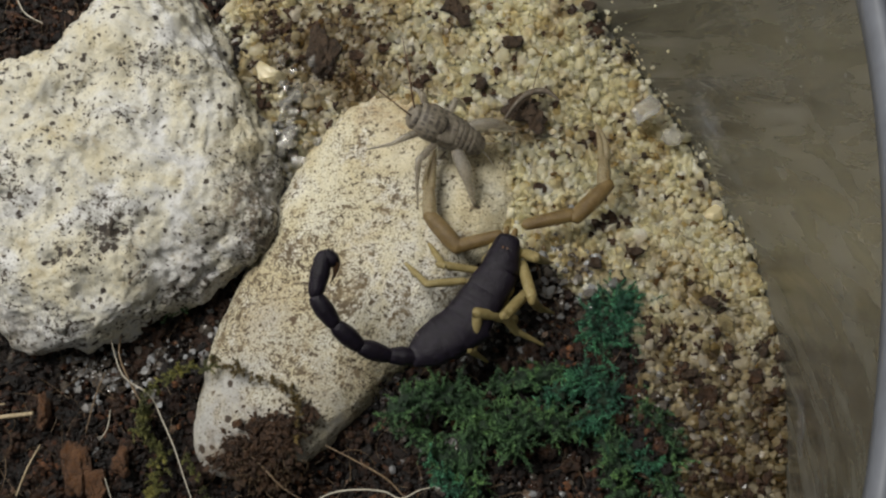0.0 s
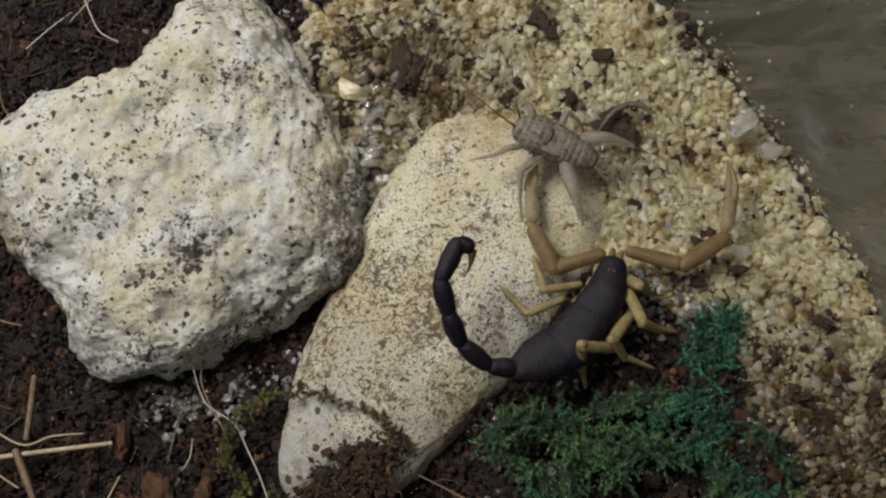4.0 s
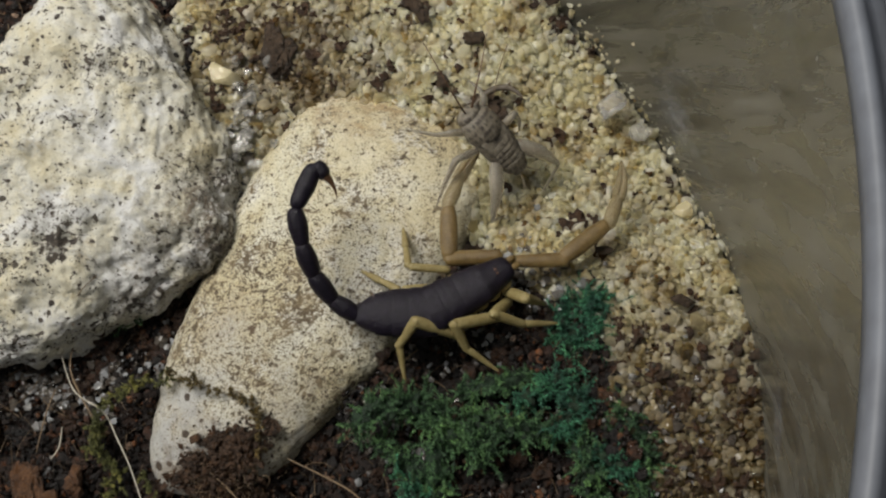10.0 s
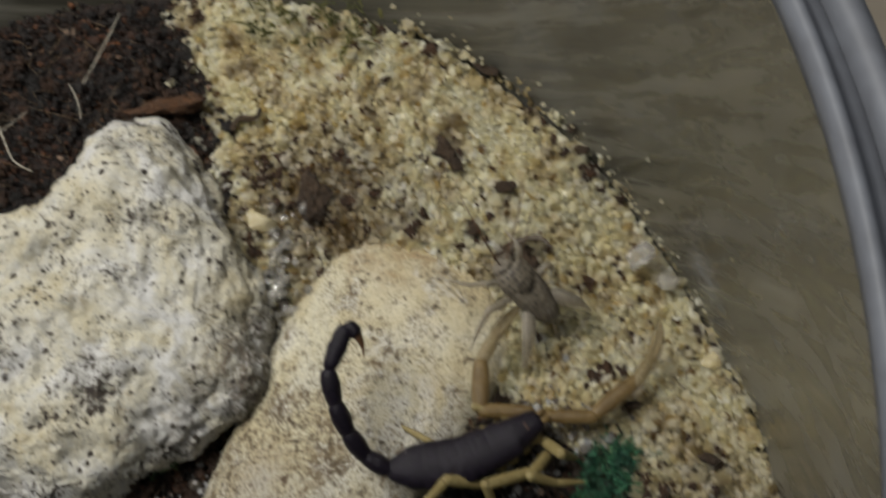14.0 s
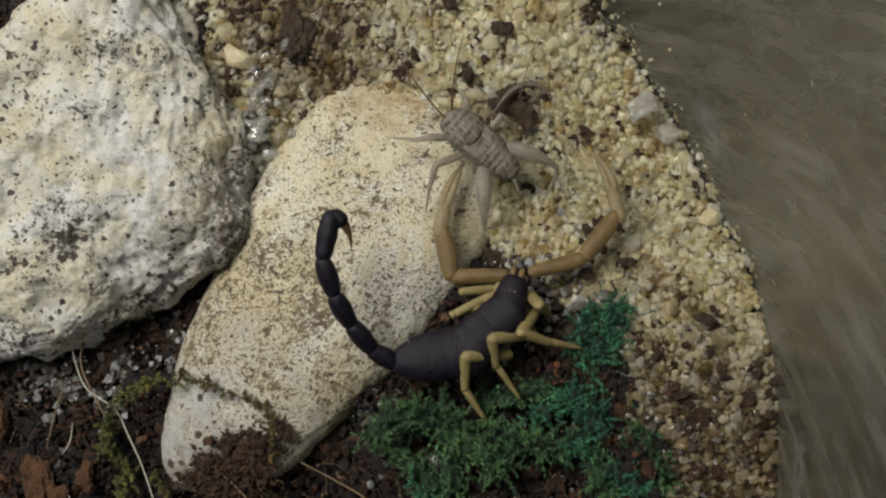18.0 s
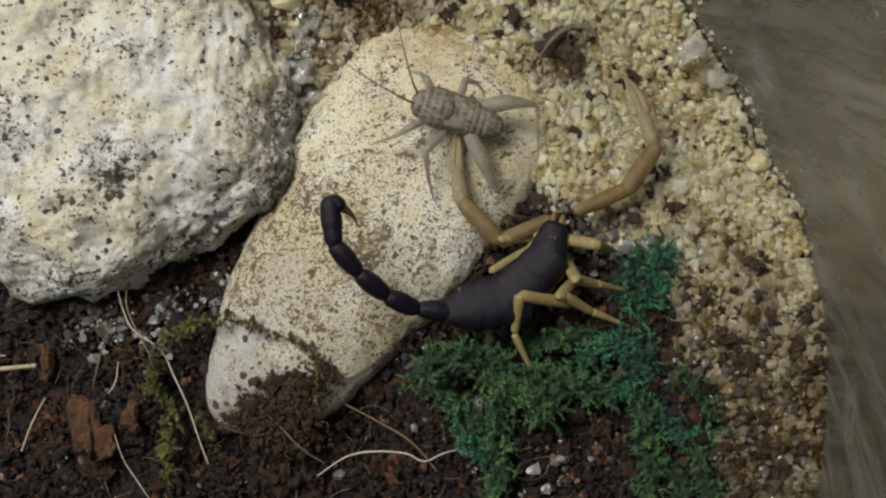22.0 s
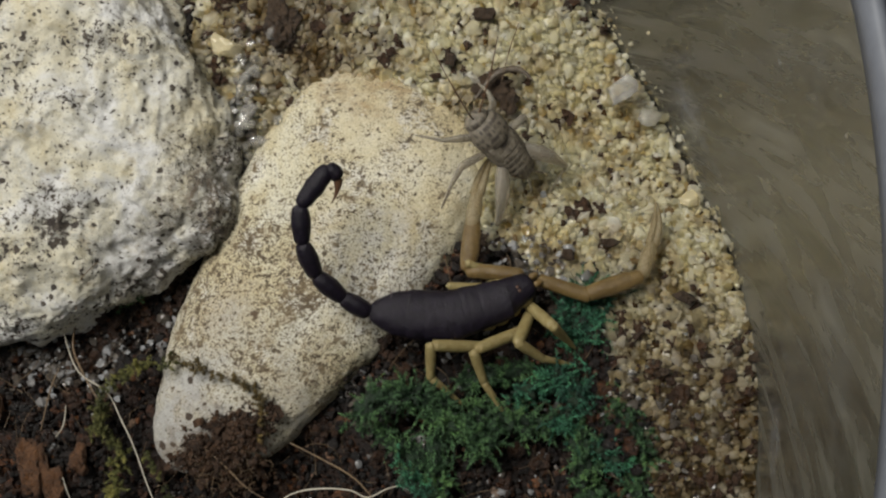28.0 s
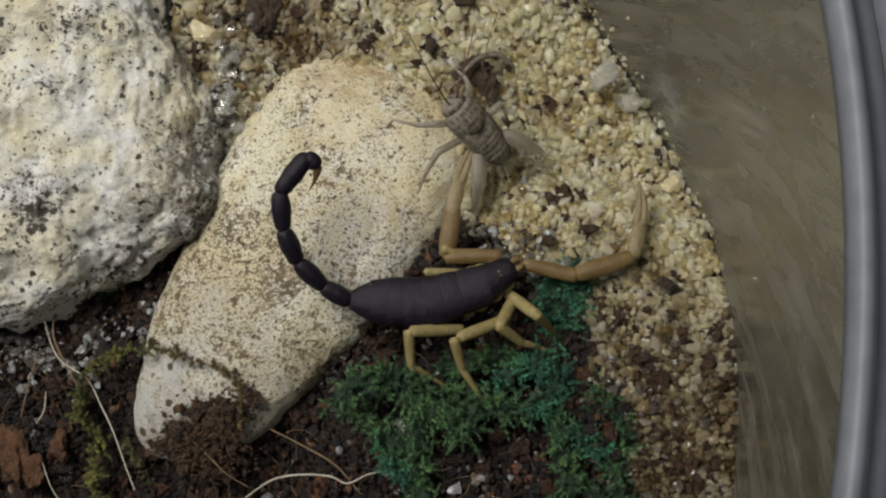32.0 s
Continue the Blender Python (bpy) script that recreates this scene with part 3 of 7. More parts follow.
def bed(rng):
    """Larger grains packed below the top ones, which close the gaps."""
    x, y = scatter(rng, 1.35, -45, 62, -52, 76, 1.2)
    keep = sandy(x, y) > 1.0
    x, y = x[keep], y[keep]
    v, f = grains(rng, np.stack([x, y, land(x, y) - 1.0], -1), rng.uniform(2.2, 3.0, x.size), 1, 0.5, 0.2, 2)
    tagged(link_mesh("sand_bed", v, f, SAND, smooth=False), "packed cream quartz sand under the loose grains", "sand", kind="stuff")


def soil():
    rng = np.random.default_rng(4)
    x, y = scatter(rng, 0.98, -90, 60, -52, 74, 0.8)
    wave = np.sin(0.5 * x + 0.3 * y) + np.sin(0.31 * x - 0.62 * y) + 0.6 * np.sin(1.1 * x + 0.4 * y)
    south = np.clip((-6 - y) / 14, 0, 1) * np.clip(0.50 + 0.36 * wave, 0.12, 0.95)
    edge = 0.25 * ((x - TUB_X) ** 2 + (y - TUB_Y) ** 2 > (TUB_R - 3.5) ** 2) * (y > 30)
    for px, py, r in ((-14, 36, 7.0), (-18, 28, 5.5), (-6, 40, 4.5), (-21, 38, 5), (0, 34, 3), (47, 10, 2.5), (36, -4, 3), (46, -22, 4), (52, -34, 6), (47, -42, 7), (42, -28, 4), (51, -26, 3), (43, -14, 2.5), (-5, 30, 3.5), (4, 30, 3), (18, 34, 3.5), (8, 41, 3), (23, 12, 2.2), (24, 22, 3.0), (-22, 27, 4), (14, 28, 4), (36, 22, 2), (38, 12, 2.5), (30, 20, 2.5), (33, 4, 3)):
        edge = edge + 0.52 * np.exp(-((x - px) ** 2 + (y - py) ** 2) / r ** 2)
    keep = (sandy(x, y) < rng.normal(size=x.size) * 1.5) | (rng.uniform(0, 1, x.size) < south + edge + 0.016)
    x, y = x[keep], y[keep]
    size = rng.lognormal(0.08, 0.45, x.size).clip(0.5, 3.2)
    clod = np.sin(0.23 * x + 1.7) * np.sin(0.27 * y + 0.4) + 0.5 * np.sin(0.6 * x + 0.5 * y)
    z = land(x, y) + rng.uniform(-0.9, 0.5, x.size) + np.where(sandy(x, y) < 0, 1.1 * clod, 0.1)
    loose = sandy(x, y) > 0
    v, f = grains(rng, np.stack([x, y, z - 0.15], -1)[loose], size[loose] * 0.78, 2, 0.8, 1.1, 4)
    tagged(link_mesh("soil_crumbs", v, f, MUD, smooth=False), "brown soil crumbs strewn over the sand", "soil", kind="stuff")
    v, f = grains(rng, np.stack([x, y, z], -1)[~loose], size[~loose], 1, 0.85, 0.45, 5)
    clods(rng)
    x, y = scatter(rng, 0.80, -90, 60, -52, 74, 0.8)
    x, y = x[sandy(x, y) < -1], y[sandy(x, y) < -1]
    top = 1.1 * (np.sin(0.23 * x + 1.7) * np.sin(0.27 * y + 0.4) + 0.5 * np.sin(0.6 * x + 0.5 * y))
    d, p = grains(rng, np.stack([x, y, land(x, y) + top + rng.uniform(0.0, 0.9, x.size)], -1), rng.lognormal(-0.75, 0.4, x.size).clip(0.22, 1.1), 1, 0.9, 0.7, 2)
    v, f = join((v, f), (d, p))
    tagged(link_mesh("soil", v, f, SOIL, smooth=False), "crumbly dark brown coconut soil with pale bits", "soil", kind="stuff")


def clods(rng):
    """Fluffy reddish lumps of soil: each a loose ball of crumbs, with hollows between the lumps."""
    x, y = scatter(rng, 6.6, -90, 45, -54, 72, 4.0)
    keep = (sandy(x, y) < -4) & (rng.uniform(0, 1, x.size) < 0.72)
    x, y = x[keep], y[keep]
    reach = rng.lognormal(0.75, 0.35, x.size).clip(1.2, 3.8)
    each = 34
    off = rng.normal(size=(x.size, each, 3))
    off *= (rng.uniform(0.35, 1.0, (x.size, each)) / np.linalg.norm(off, axis=2))[..., None] * reach[:, None, None]
    off *= rng.uniform(0.75, 1.3, (x.size, 1, 3)) * (1, 1, 0.65)
    spot = np.stack([x, y, land(x, y) + 0.4], -1)[:, None] + off
    size = (rng.lognormal(-0.15, 0.4, (x.size, each)) * (0.4 + 0.25 * reach[:, None])).clip(0.3, 2.4)
    v, f = grains(rng, spot.reshape(-1, 3), size.ravel(), 1, 0.9, 0.7, 3)
    tagged(link_mesh("soil_clods", v, f, CLOD, smooth=False), "fluffy reddish brown clods of coconut soil", "soil", kind="stuff")


# ---------------------------------------------------------------- stones
def stone(name, outline, centre, low, top, boxy, mat, label, category, rough, size=300):
    """A lump: outline (x, y) seen from above; top(x, y) the height of its crown; boxy: how boxy its flanks are."""
    line = spline(np.array(outline) - centre, 40, True)
    ang = np.unwrap(np.arctan2(line[:, 1], line[:, 0]))
    if ang[-1] < ang[0]:
        line, ang = line[::-1], ang[::-1]
    rad = np.linalg.norm(line, axis=1)
    u, v = np.meshgrid(np.linspace(-1, 1, size), np.linspace(-1, 1, size))
    du, dv = u * np.sqrt(1 - v * v / 2), v * np.sqrt(1 - u * u / 2)      # a square net drawn into a disc
    rho, t = np.hypot(du, dv), np.arctan2(dv, du)
    edge = np.interp((t - ang[0]) % (2 * math.pi), ang - ang[0], rad, period=2 * math.pi)
    a = rho * math.pi * 0.78
    s = np.sin(np.minimum(a, math.pi / 2))
    up = np.where(a < math.pi / 2, np.sqrt(np.maximum(1 - s ** boxy, 0)), np.cos(a))
    out = np.where(a < math.pi / 2, s, 1 - 0.25 * (1 - np.sin(a)))
    x, y = centre[0] + out * edge * np.cos(t), centre[1] + out * edge * np.sin(t)
    z = low + np.where(up > 0, up * (top(x, y) - low), up * 9.0)
    verts = np.stack([x, y, z], -1)
    nor = np.cross(np.gradient(verts, axis=1), np.gradient(verts, axis=0))
    nor /= np.linalg.norm(nor, axis=-1)[..., None] + 1e-9
    if nor[size // 2, size // 2, 2] < 0:
        nor = -nor
    flat, nn = verts.reshape(-1, 3), nor.reshape(-1, 3)
    flat = flat + nn * np.array([rough(Vector(p)) for p in flat])[:, None]
    faces = [[i * size + k, i * size + k + 1, (i + 1) * size + k + 1, (i + 1) * size + k] for i in range(size - 1) for k in range(size - 1)]
    ob = link_mesh(name, flat, faces, mat)
    return tagged(ob, label, category)


def rock():
    def rough(p):
        big = noise.fractal(p * 0.10, 1.0, 2.0, 3) * 2.0
        d = noise.voronoi(p * 0.42 + 0.5 * noise.noise_vector(p * 0.6))[0][0]
        hole = -0.9 * max(0.0, 0.17 - d) / 0.17 if noise.noise(p * 0.16) > 0.0 else 0.0
        step = 3.2 * noise.noise(p * 0.075 + Vector((7, 3, 1))) + 0.35 * noise.noise(p * 0.5)
        ledge = 0.55 * (math.floor(step) + min(1.0, (step % 1.0) * 4.0))                  # broken steps with sharp lips
        chip = noise.voronoi(p * 0.17 + 0.35 * noise.noise_vector(p * 0.35))[0]
        facet = 0.4 * min(1.2, (chip[1] - chip[0]) * 2.2)
        crease = -0.6 * abs(noise.noise(p * 0.16 + Vector((3, 9, 2)))) - 0.2 * abs(noise.noise(p * 0.5 + Vector((8, 1, 4))))
        fine = 0.15 * noise.fractal(p * 0.9, 0.4, 2.1, 4) - 0.16 * abs(noise.noise(p * 1.1)) - 0.07 * abs(noise.noise(p * 2.4))
        return big + ledge + facet + crease + fine + hole
    stone("limestone_rock", [(-61, 28.8), (-69, 26.5), (-75.2, 19), (-73.8, 10.5), (-68.5, 0.5), (-58, -14), (-49, -15), (-35, -10.5), (-26, -5.5),
                             (-19.6, 4), (-18.2, 17), (-20, 22), (-25, 30), (-31, 40), (-39, 45.5), (-46, 43.5), (-53, 32)], (-45, 14), 3.0,
          lambda x, y: np.clip(14.5 + 0.12 * (y - 12) - 0.2 * (x + 44), 8, 20), 4.5, LIMESTONE,
          "rough white pitted limestone rock lying on the soil", "rock", rough, 360)


def pebble():
    def rough(p):
        return noise.fractal(p * 0.07, 0.9, 2.0, 3) * 0.3 + noise.fractal(p * 0.35, 0.7, 2.0, 6) * 0.22
    stone("river_pebble", [(-5, 29), (7.5, 27.2), (16.8, 20.6), (20.2, 10), (16, 0), (4.8, -14.8), (-5.4, -25.0), (-12.4, -31.5), (-20, -34.5), (-27.6, -33.5), (-30.6, -27.5),
                           (-28.9, -16), (-24.0, -2.5), (-18.8, 10), (-12.2, 22.2)], (-6, -3), -3.0,
          lambda x, y: 4.2 + 0 * x, 3.2, PEBBLE, "long smooth cream pebble with brown specks, half sunk in sand", "stone", rough, 200)


tub()
table()
ground()
sand()
soil()
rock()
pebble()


# ---------------------------------------------------------------- loose bits on the ground
def lump(name, place, size, mat, label, category, seed, group="", rough=0.35, level=3):
    """A broken, uneven lump; size is (length, width, height, turn in degrees)."""
    rng = np.random.default_rng(seed)
    v, f = ball(level)
    for _ in range(9):
        axis = rng.normal(size=3)
        axis /= np.linalg.norm(axis)
        v = v - np.maximum(v @ axis - rng.uniform(*((0.30, 0.62) if mat in (CRYSTAL, AMBER) else (0.5, 0.9))), 0)[:, None] * axis
    shift = Vector(rng.uniform(-50, 50, 3))
    v = v * (1 + rough * np.array([noise.fractal(Vector(p) * 1.7 + shift, 0.6, 2.2, 6) for p in v]))[:, None]
    a = radians(size[3])
    v = v * np.array(size[:3]) / 2
    v = v @ np.array([[math.cos(a), math.sin(a), 0], [-math.sin(a), math.cos(a), 0], [0, 0, 1]])
    ob = link_mesh(name, v, f, mat, smooth=mat not in (CRYSTAL, AMBER))
    ob.location = Vector(place) * MM
    return tagged(ob, label, category, group)


def thread(name, points, radii, mat, label, category, sides=7, group=""):
    """A root, stalk or straw along a smooth line."""
    v, f = tube(spline(points, 8), radii, sides)
    return tagged(link_mesh(name, v, f, mat), label, category, group)


AMBER = crystal_material()
AMBER.name = "amber_quartz"
AMBER.node_tree.nodes["Principled BSDF"].inputs["Transmission Weight"].default_value = 0.6
for link in list(AMBER.node_tree.nodes["Principled BSDF"].inputs["Base Color"].links):
    AMBER.node_tree.links.remove(link)
AMBER.node_tree.nodes["Principled BSDF"].inputs["Base Color"].default_value = (0.80, 0.71, 0.46, 1)
BARK = root_material("dark_bark", (0.022, 0.014, 0.009), (0.10, 0.062, 0.034), 0.0012)
BARK_RED = root_material("red_bark", (0.036, 0.016, 0.007), (0.155, 0.07, 0.028), 0.001)
STRAW = root_material("straw", (0.24, 0.18, 0.10), (0.38, 0.31, 0.20))
LEAF = root_material("dead_leaf", (0.055, 0.042, 0.030), (0.125, 0.10, 0.072))
GRIT = grit_material()
DRY_MOSS = moss_material("dry_moss", (0.06, 0.045, 0.018), (0.16, 0.12, 0.045))


def stones_and_crumbs():
    lump("quartz_crystal", (39.6, 23.8, -0.7), (8.6, 7.4, 5.2, 60), CRYSTAL, "large cloudy white quartz crystal on the sand", "crystal", 5, rough=0.015)
    lump("quartz_crystal", (44.6, 20.6, -2.0), (6.0, 3.6, 2.6, -15), CRYSTAL, "long cloudy quartz chip beside a bigger crystal", "crystal", 16, rough=0.06)
    lump("quartz_crystal", (-17.6, 23.6, 2.0), (5.6, 2.8, 3.0, 80), CRYSTAL, "flat grey quartz chip beside the limestone rock", "crystal", 7, rough=0.015)
    lump("quartz_crystal", (-17.6, 18.0, 2.0), (4.0, 2.6, 2.6, 20), CRYSTAL, "flat grey quartz chip beside the limestone rock", "crystal", 8, rough=0.015)
    lump("quartz_crystal", (-20.7, 29.9, 3.0), (6.0, 4.6, 3.6, -30), AMBER, "pale amber quartz lump at the foot of the rock", "crystal", 9, rough=0.1)
    lump("amber_grain", (37.5, 3.1, -1.5), (4.2, 3.6, 2.6, 10), AMBER, "round amber quartz grain on the sand", "grain", 10, rough=0.1)
    lump("amber_grain", (51.0, 7.1, -2.5), (4.4, 3.6, 2.4, 40), AMBER, "round amber quartz grain on the sand", "grain", 11, rough=0.1)
    lump("quartz_crystal", (40.7, -6.8, 1.0), (2.4, 1.8, 1.6, 0), CRYSTAL, "small clear quartz grain near the moss", "crystal", 12, rough=0.1)
    lump("quartz_crystal", (51.4, -19.2, 1.0), (3.0, 2.4, 2.0, 70), CRYSTAL, "small clear quartz grain on the sand", "crystal", 13, rough=0.1)
    lump("quartz_crystal", (33.2, -4.5, 1.0), (3.2, 2.6, 2.2, 70), CRYSTAL, "small clear quartz grain beside the moss", "crystal", 14, rough=0.1)
    lump("white_grain", (56.5, -23.0, 28.0), (1.9, 1.6, 1.6, 0), GRIT, "small white grain stuck to the plastic wall", "grain", 15)
    dark = (((56.8, -17.8, 7.5),), (2.4, 2.0, 1.8, 0)), (((40.3, 18.0, -5.0),), (1.9, 1.4, 1.2, 20)), (((44.1, 16.6, -6.0),), (2.2, 1.5, 1.4, 60)), \
        (((49.1, 12.8, -5.5),), (3.6, 2.4, 1.8, -30)), (((44.4, -19.7, 4.5),), (2.6, 1.4, 1.3, 10)), (((48.5, -8.8, 3.8),), (4.2, 1.9, 1.5, -20)), \
        (((31.6, -2.4, 2.3),), (2.8, 2.1, 1.7, 0)), (((13.8, 28.0, 2.0),), (2.6, 3.0, 1.8, 0)), (((18.6, 35.3, 2.0),), (4.6, 2.2, 2.0, 5)), \
        (((40.3, 5.8, -5.0),), (3.0, 0.8, 0.9, -30)), (((37.8, 8.0, -4.0),), (3.4, 2.6, 1.6, 20)), (((51.8, 9.8, -5.0),), (2.0, 2.0, 1.4, 0)), \
        (((37.7, -0.4, 2.0),), (3.4, 1.4, 1.4, 0)), (((40.6, -14.9, 3.0),), (1.6, 1.2, 1.2, 0)), (((55.3, -16.6, 4.5),), (1.7, 2.0, 1.4, 0)), \
        (((29.8, 44.8, 3.0),), (2.4, 1.6, 1.4, 30)), (((31.5, 41.1, 3.0),), (3.0, 1.6, 1.4, 0)), (((16.2, 56.1, 3.0),), (4.5, 2.4, 1.8, -30)), (((6.6, 59.6, 2.0),), (3.0, 2.4, 1.8, 0))
    for n, (at, size) in enumerate(dark):
        lump("bark_crumb", (at[0][0], at[0][1], at[0][2] + 0.5), size, BARK, "small dark brown bark crumb on the sand", "crumb", 20 + n, "crumbs on the sand", 0.5, 2)
    lump("bark_chip", (-12.2, 34.0, 2.6), (5.4, 8.6, 2.6, -10), BARK, "rough dark brown bark chip lying on the sand", "bark", 50, rough=0.5, level=4)
    lump("bark_chip", (9.0, 42.3, 2.4), (3.2, 5.8, 1.8, 25), BARK, "narrow dark bark chip lying on the sand", "bark", 51, rough=0.5, level=4)
    lump("bark_chip", (10.8, 39.3, 3.0), (2.4, 4.6, 1.8, 35), BARK, "narrow dark bark chip lying on the sand", "bark", 52, rough=0.5, level=4)
    lump("bark_chip", (20.4, 24.4, 0.9), (6.0, 4.4, 1.3, 35), BARK, "dark crumbling bark chip beside the pebble", "bark", 53, rough=0.5, level=4)
    lump("bark_chip", (22.8, 21.9, 0.6), (2.8, 4.6, 1.2, 15), BARK, "dark crumbling bark chip beside the pebble", "bark", 54, rough=0.5, level=4)
    lump("bark_chip", (19.1, 0.2, 0.0), (4.6, 3.2, 1.8, 0), BARK, "dark crumbling bark chip beside the pebble", "bark", 55, rough=0.5, level=4)
    lump("bark_chip", (-53.5, -24.5, -0.0), (2.2, 6.0, 2.2, 5), BARK_RED, "reddish brown bark sliver on the soil", "bark", 56, rough=0.4, level=4)
    lump("bark_chip", (-47.1, -33.3, 0.6), (4.6, 8.6, 4.2, 15), BARK_RED, "large reddish brown bark chunk on the soil", "bark", 57, rough=0.3, level=4)
    lump("bark_chip", (-44.6, -36.0, 0.6), (4.8, 5.0, 3.8, 15), BARK_RED, "reddish brown bark chunk on the soil", "bark", 58, rough=0.3, level=4)
    lump("bark_chip", (-40.4, -32.5, 0.0), (3.0, 4.0, 3.0, 15), BARK_RED, "reddish brown bark chunk on the soil", "bark", 59, rough=0.5, level=4)
    lump("bark_chip", (-36.5, 50.2, 5.0), (14, 4.0, 3.0, 14), BARK_RED, "long brown bark strip behind the rock", "bark", 60, rough=0.4, level=4)


def mud():
    """Crumbs of soil heaped on the pebble's narrow end and spilling over it, in ragged lumps."""
    rng = np.random.default_rng(12)
    lumps = ((-18.0, -30.0, 2.4, 2.4, 2.0, 760), (-15.6, -28.0, 2.8, 1.7, 1.6, 420), (-22.6, -30.6, 2.2, 0.9, 0.8, 170), (-24.6, -32.4, 0.9, 1.5, 0.8, 190), (-20.5, -33.2, 0.6, 1.6, 1.0, 260),
             (-17.4, -34.4, -0.6, 2.0, 1.3, 330), (-19.4, -27.2, 3.2, 0.9, 0.8, 110), (-12.4, -25.6, 2.8, 0.8, 1.4, 90))
    spots, sizes = [], []
    for px, py, pz, rx, ry, n in lumps:
        off = rng.normal(size=(n, 2)) * (rx, ry)
        spots.append(np.c_[px + off[:, 0], py + off[:, 1], pz + 1.3 * np.exp(-(off ** 2).sum(1) / (rx * ry * 1.6)) + rng.uniform(-0.8, 0.5, n)])
        sizes.append(rng.lognormal(-0.75, 0.5, n).clip(0.2, 1.8))
    v, f = grains(rng, np.concatenate(spots), np.concatenate(sizes), 1, 0.9, 0.9)
    tagged(link_mesh("soil_heap", v, f, MUD, smooth=False), "loose reddish brown soil crumbs heaped on the pebble", "soil", kind="stuff")
    n = 130
    spot = np.c_[rng.normal(size=(n, 2)) * (3.2, 3.4) + (-18.0, -32.5), rng.uniform(1.6, 3.4, n)]
    v, f = fibres(rng, spot, rng.normal(size=(n, 3)) * (1, 1, 0.3), rng.uniform(0.8, 3.6, n), rng.uniform(0.03, 0.07, n), 1.2, 4)
    tagged(link_mesh("soil_fibres", v, f, ROOT_BROWN), "fine brown fibres in the soil heap on the pebble", "fibre", kind="stuff")


def roots():
    thread("pale_root", ((-43.5, -12.5, 2.5), (-40.8, -19.4, 2.5), (-36.2, -22.7, 2.5), (-33.9, -26.6, 2.5), (-31.8, -30.6, 2.5), (-29.9, -35.2, 2.5), (-28.4, -38.6, 2.5)), (0.086, 0.11, 0.12, 0.11, 0.086), ROOT_PALE, "long pale root hanging from under the rock", "root")
    thread("pale_root", ((-41.4, -11.8, 2.0), (-41.7, -16.1, 2.0), (-39.9, -20.1, 2.0), (-37.6, -23.8, 2.0)), (0.14, 0.17, 0.14), ROOT_BROWN, "short brown root under the rock", "root")
    thread("hair_root", ((-35.6, -4.6, 11.0), (-37.7, -6.8, 11.0)) + ((-39.5, -8.3, 8.0), (-39.5, -11.2, 8.0)), (0.067, 0.088, 0.078), ROOT_BROWN, "hair-thin dark root lying on the rock", "root")
    thread("pale_root", ((-13.0, -40.0, 1.5), (-8.9, -37.2, 1.5), (-4.9, -36.4, 1.5), (-0.5, -36.6, 1.5), (2.1, -37.6, 1.5), (5.1, -36.3, 1.5), (8.5, -35.6, 1.5)), (0.086, 0.16, 0.14, 0.13, 0.065), ROOT_PALE, "pale wavy root on the dark soil", "root")
    thread("brown_root", ((-9.4, -29.9, 1.0), (-4.7, -32.2, 1.0), (0.2, -35.0, 1.0), (3.9, -39.0, 1.0)), (0.12, 0.16, 0.11), ROOT_BROWN, "thin brown root on the dark soil", "root")
    thread("brown_root", ((-21.4, -30.7, 3.0), (-18.5, -33.1, 3.0), (-15.2, -36.2, 3.0), (-11.9, -38.1, 3.0)), (0.088, 0.11, 0.073), ROOT_BROWN, "thin brown root beside the pebble", "root")
    thread("brown_root", ((-42.1, -34.9, 2.0), (-40.6, -38.4, 2.0), (-38.0, -41.9, 2.0), (-36.5, -43.8, 2.0)), (0.07, 0.086, 0.055), ROOT_PALE, "thin pale root on the soil", "root")
    thread("brown_root", ((-43.8, -19.2, 1.5), (-44.9, -22.5, 1.5), (-45.9, -28.3, 1.5)), (0.08, 0.12, 0.08), ROOT_BROWN, "thin brown root on the soil", "root")
    thread("brown_root", ((-42.6, -24.6, 1.0), (-42.8, -27.4, 1.0), (-43.8, -29.2, 1.0)), (0.076, 0.11, 0.076), ROOT_PALE, "short pale root on the soil", "root")
    thread("straw", ((-83.5, -28.7, 2.0), (-73.5, -27.7, 2.0), (-63.5, -26.5, 2.0), (-54.1, -25.4, 2.0)), (0.39, 0.4, 0.39, 0.33), STRAW, "pale dry straw lying on the soil", "straw")
    thread("straw", ((-67.5, -15.2, 1.2), (-67.5, -20.7, 1.2), (-67.6, -24.8, 1.2)), (0.49, 0.52, 0.46), ROOT_BROWN, "short broad brown straw under a longer one", "straw")
    thread("straw", ((-68.3, -26.4, 2.8), (-66.1, -30.7, 2.8), (-64.1, -35.1, 2.8), (-63.0, -40.9, 2.8)), (0.58, 0.62, 0.39, 0.23), ROOT_BROWN, "bent brown straw on the soil", "straw")
    thread("brown_root", ((-78.7, -18.7, 2.8), (-73.8, -22.3, 2.8), (-67.5, -25.7, 2.8), (-63.0, -24.5, 2.8), (-58.3, -24.1, 2.8)), (0.1, 0.17, 0.17, 0.13), STRAW, "thin tangled dry root on the soil", "root")
    thread("brown_root", ((-74.9, -25.0, 1.5), (-71.9, -29.1, 1.5), (-67.7, -31.8, 1.5)), (0.1, 0.17, 0.13), STRAW, "thin dry root on the soil", "root")
    thread("brown_root", ((-52.7, -30.0, 1.5), (-54.3, -33.6, 1.5), (-55.5, -37.6, 1.5)), (0.1, 0.17, 0.13), STRAW, "thin dry root on the soil", "root")
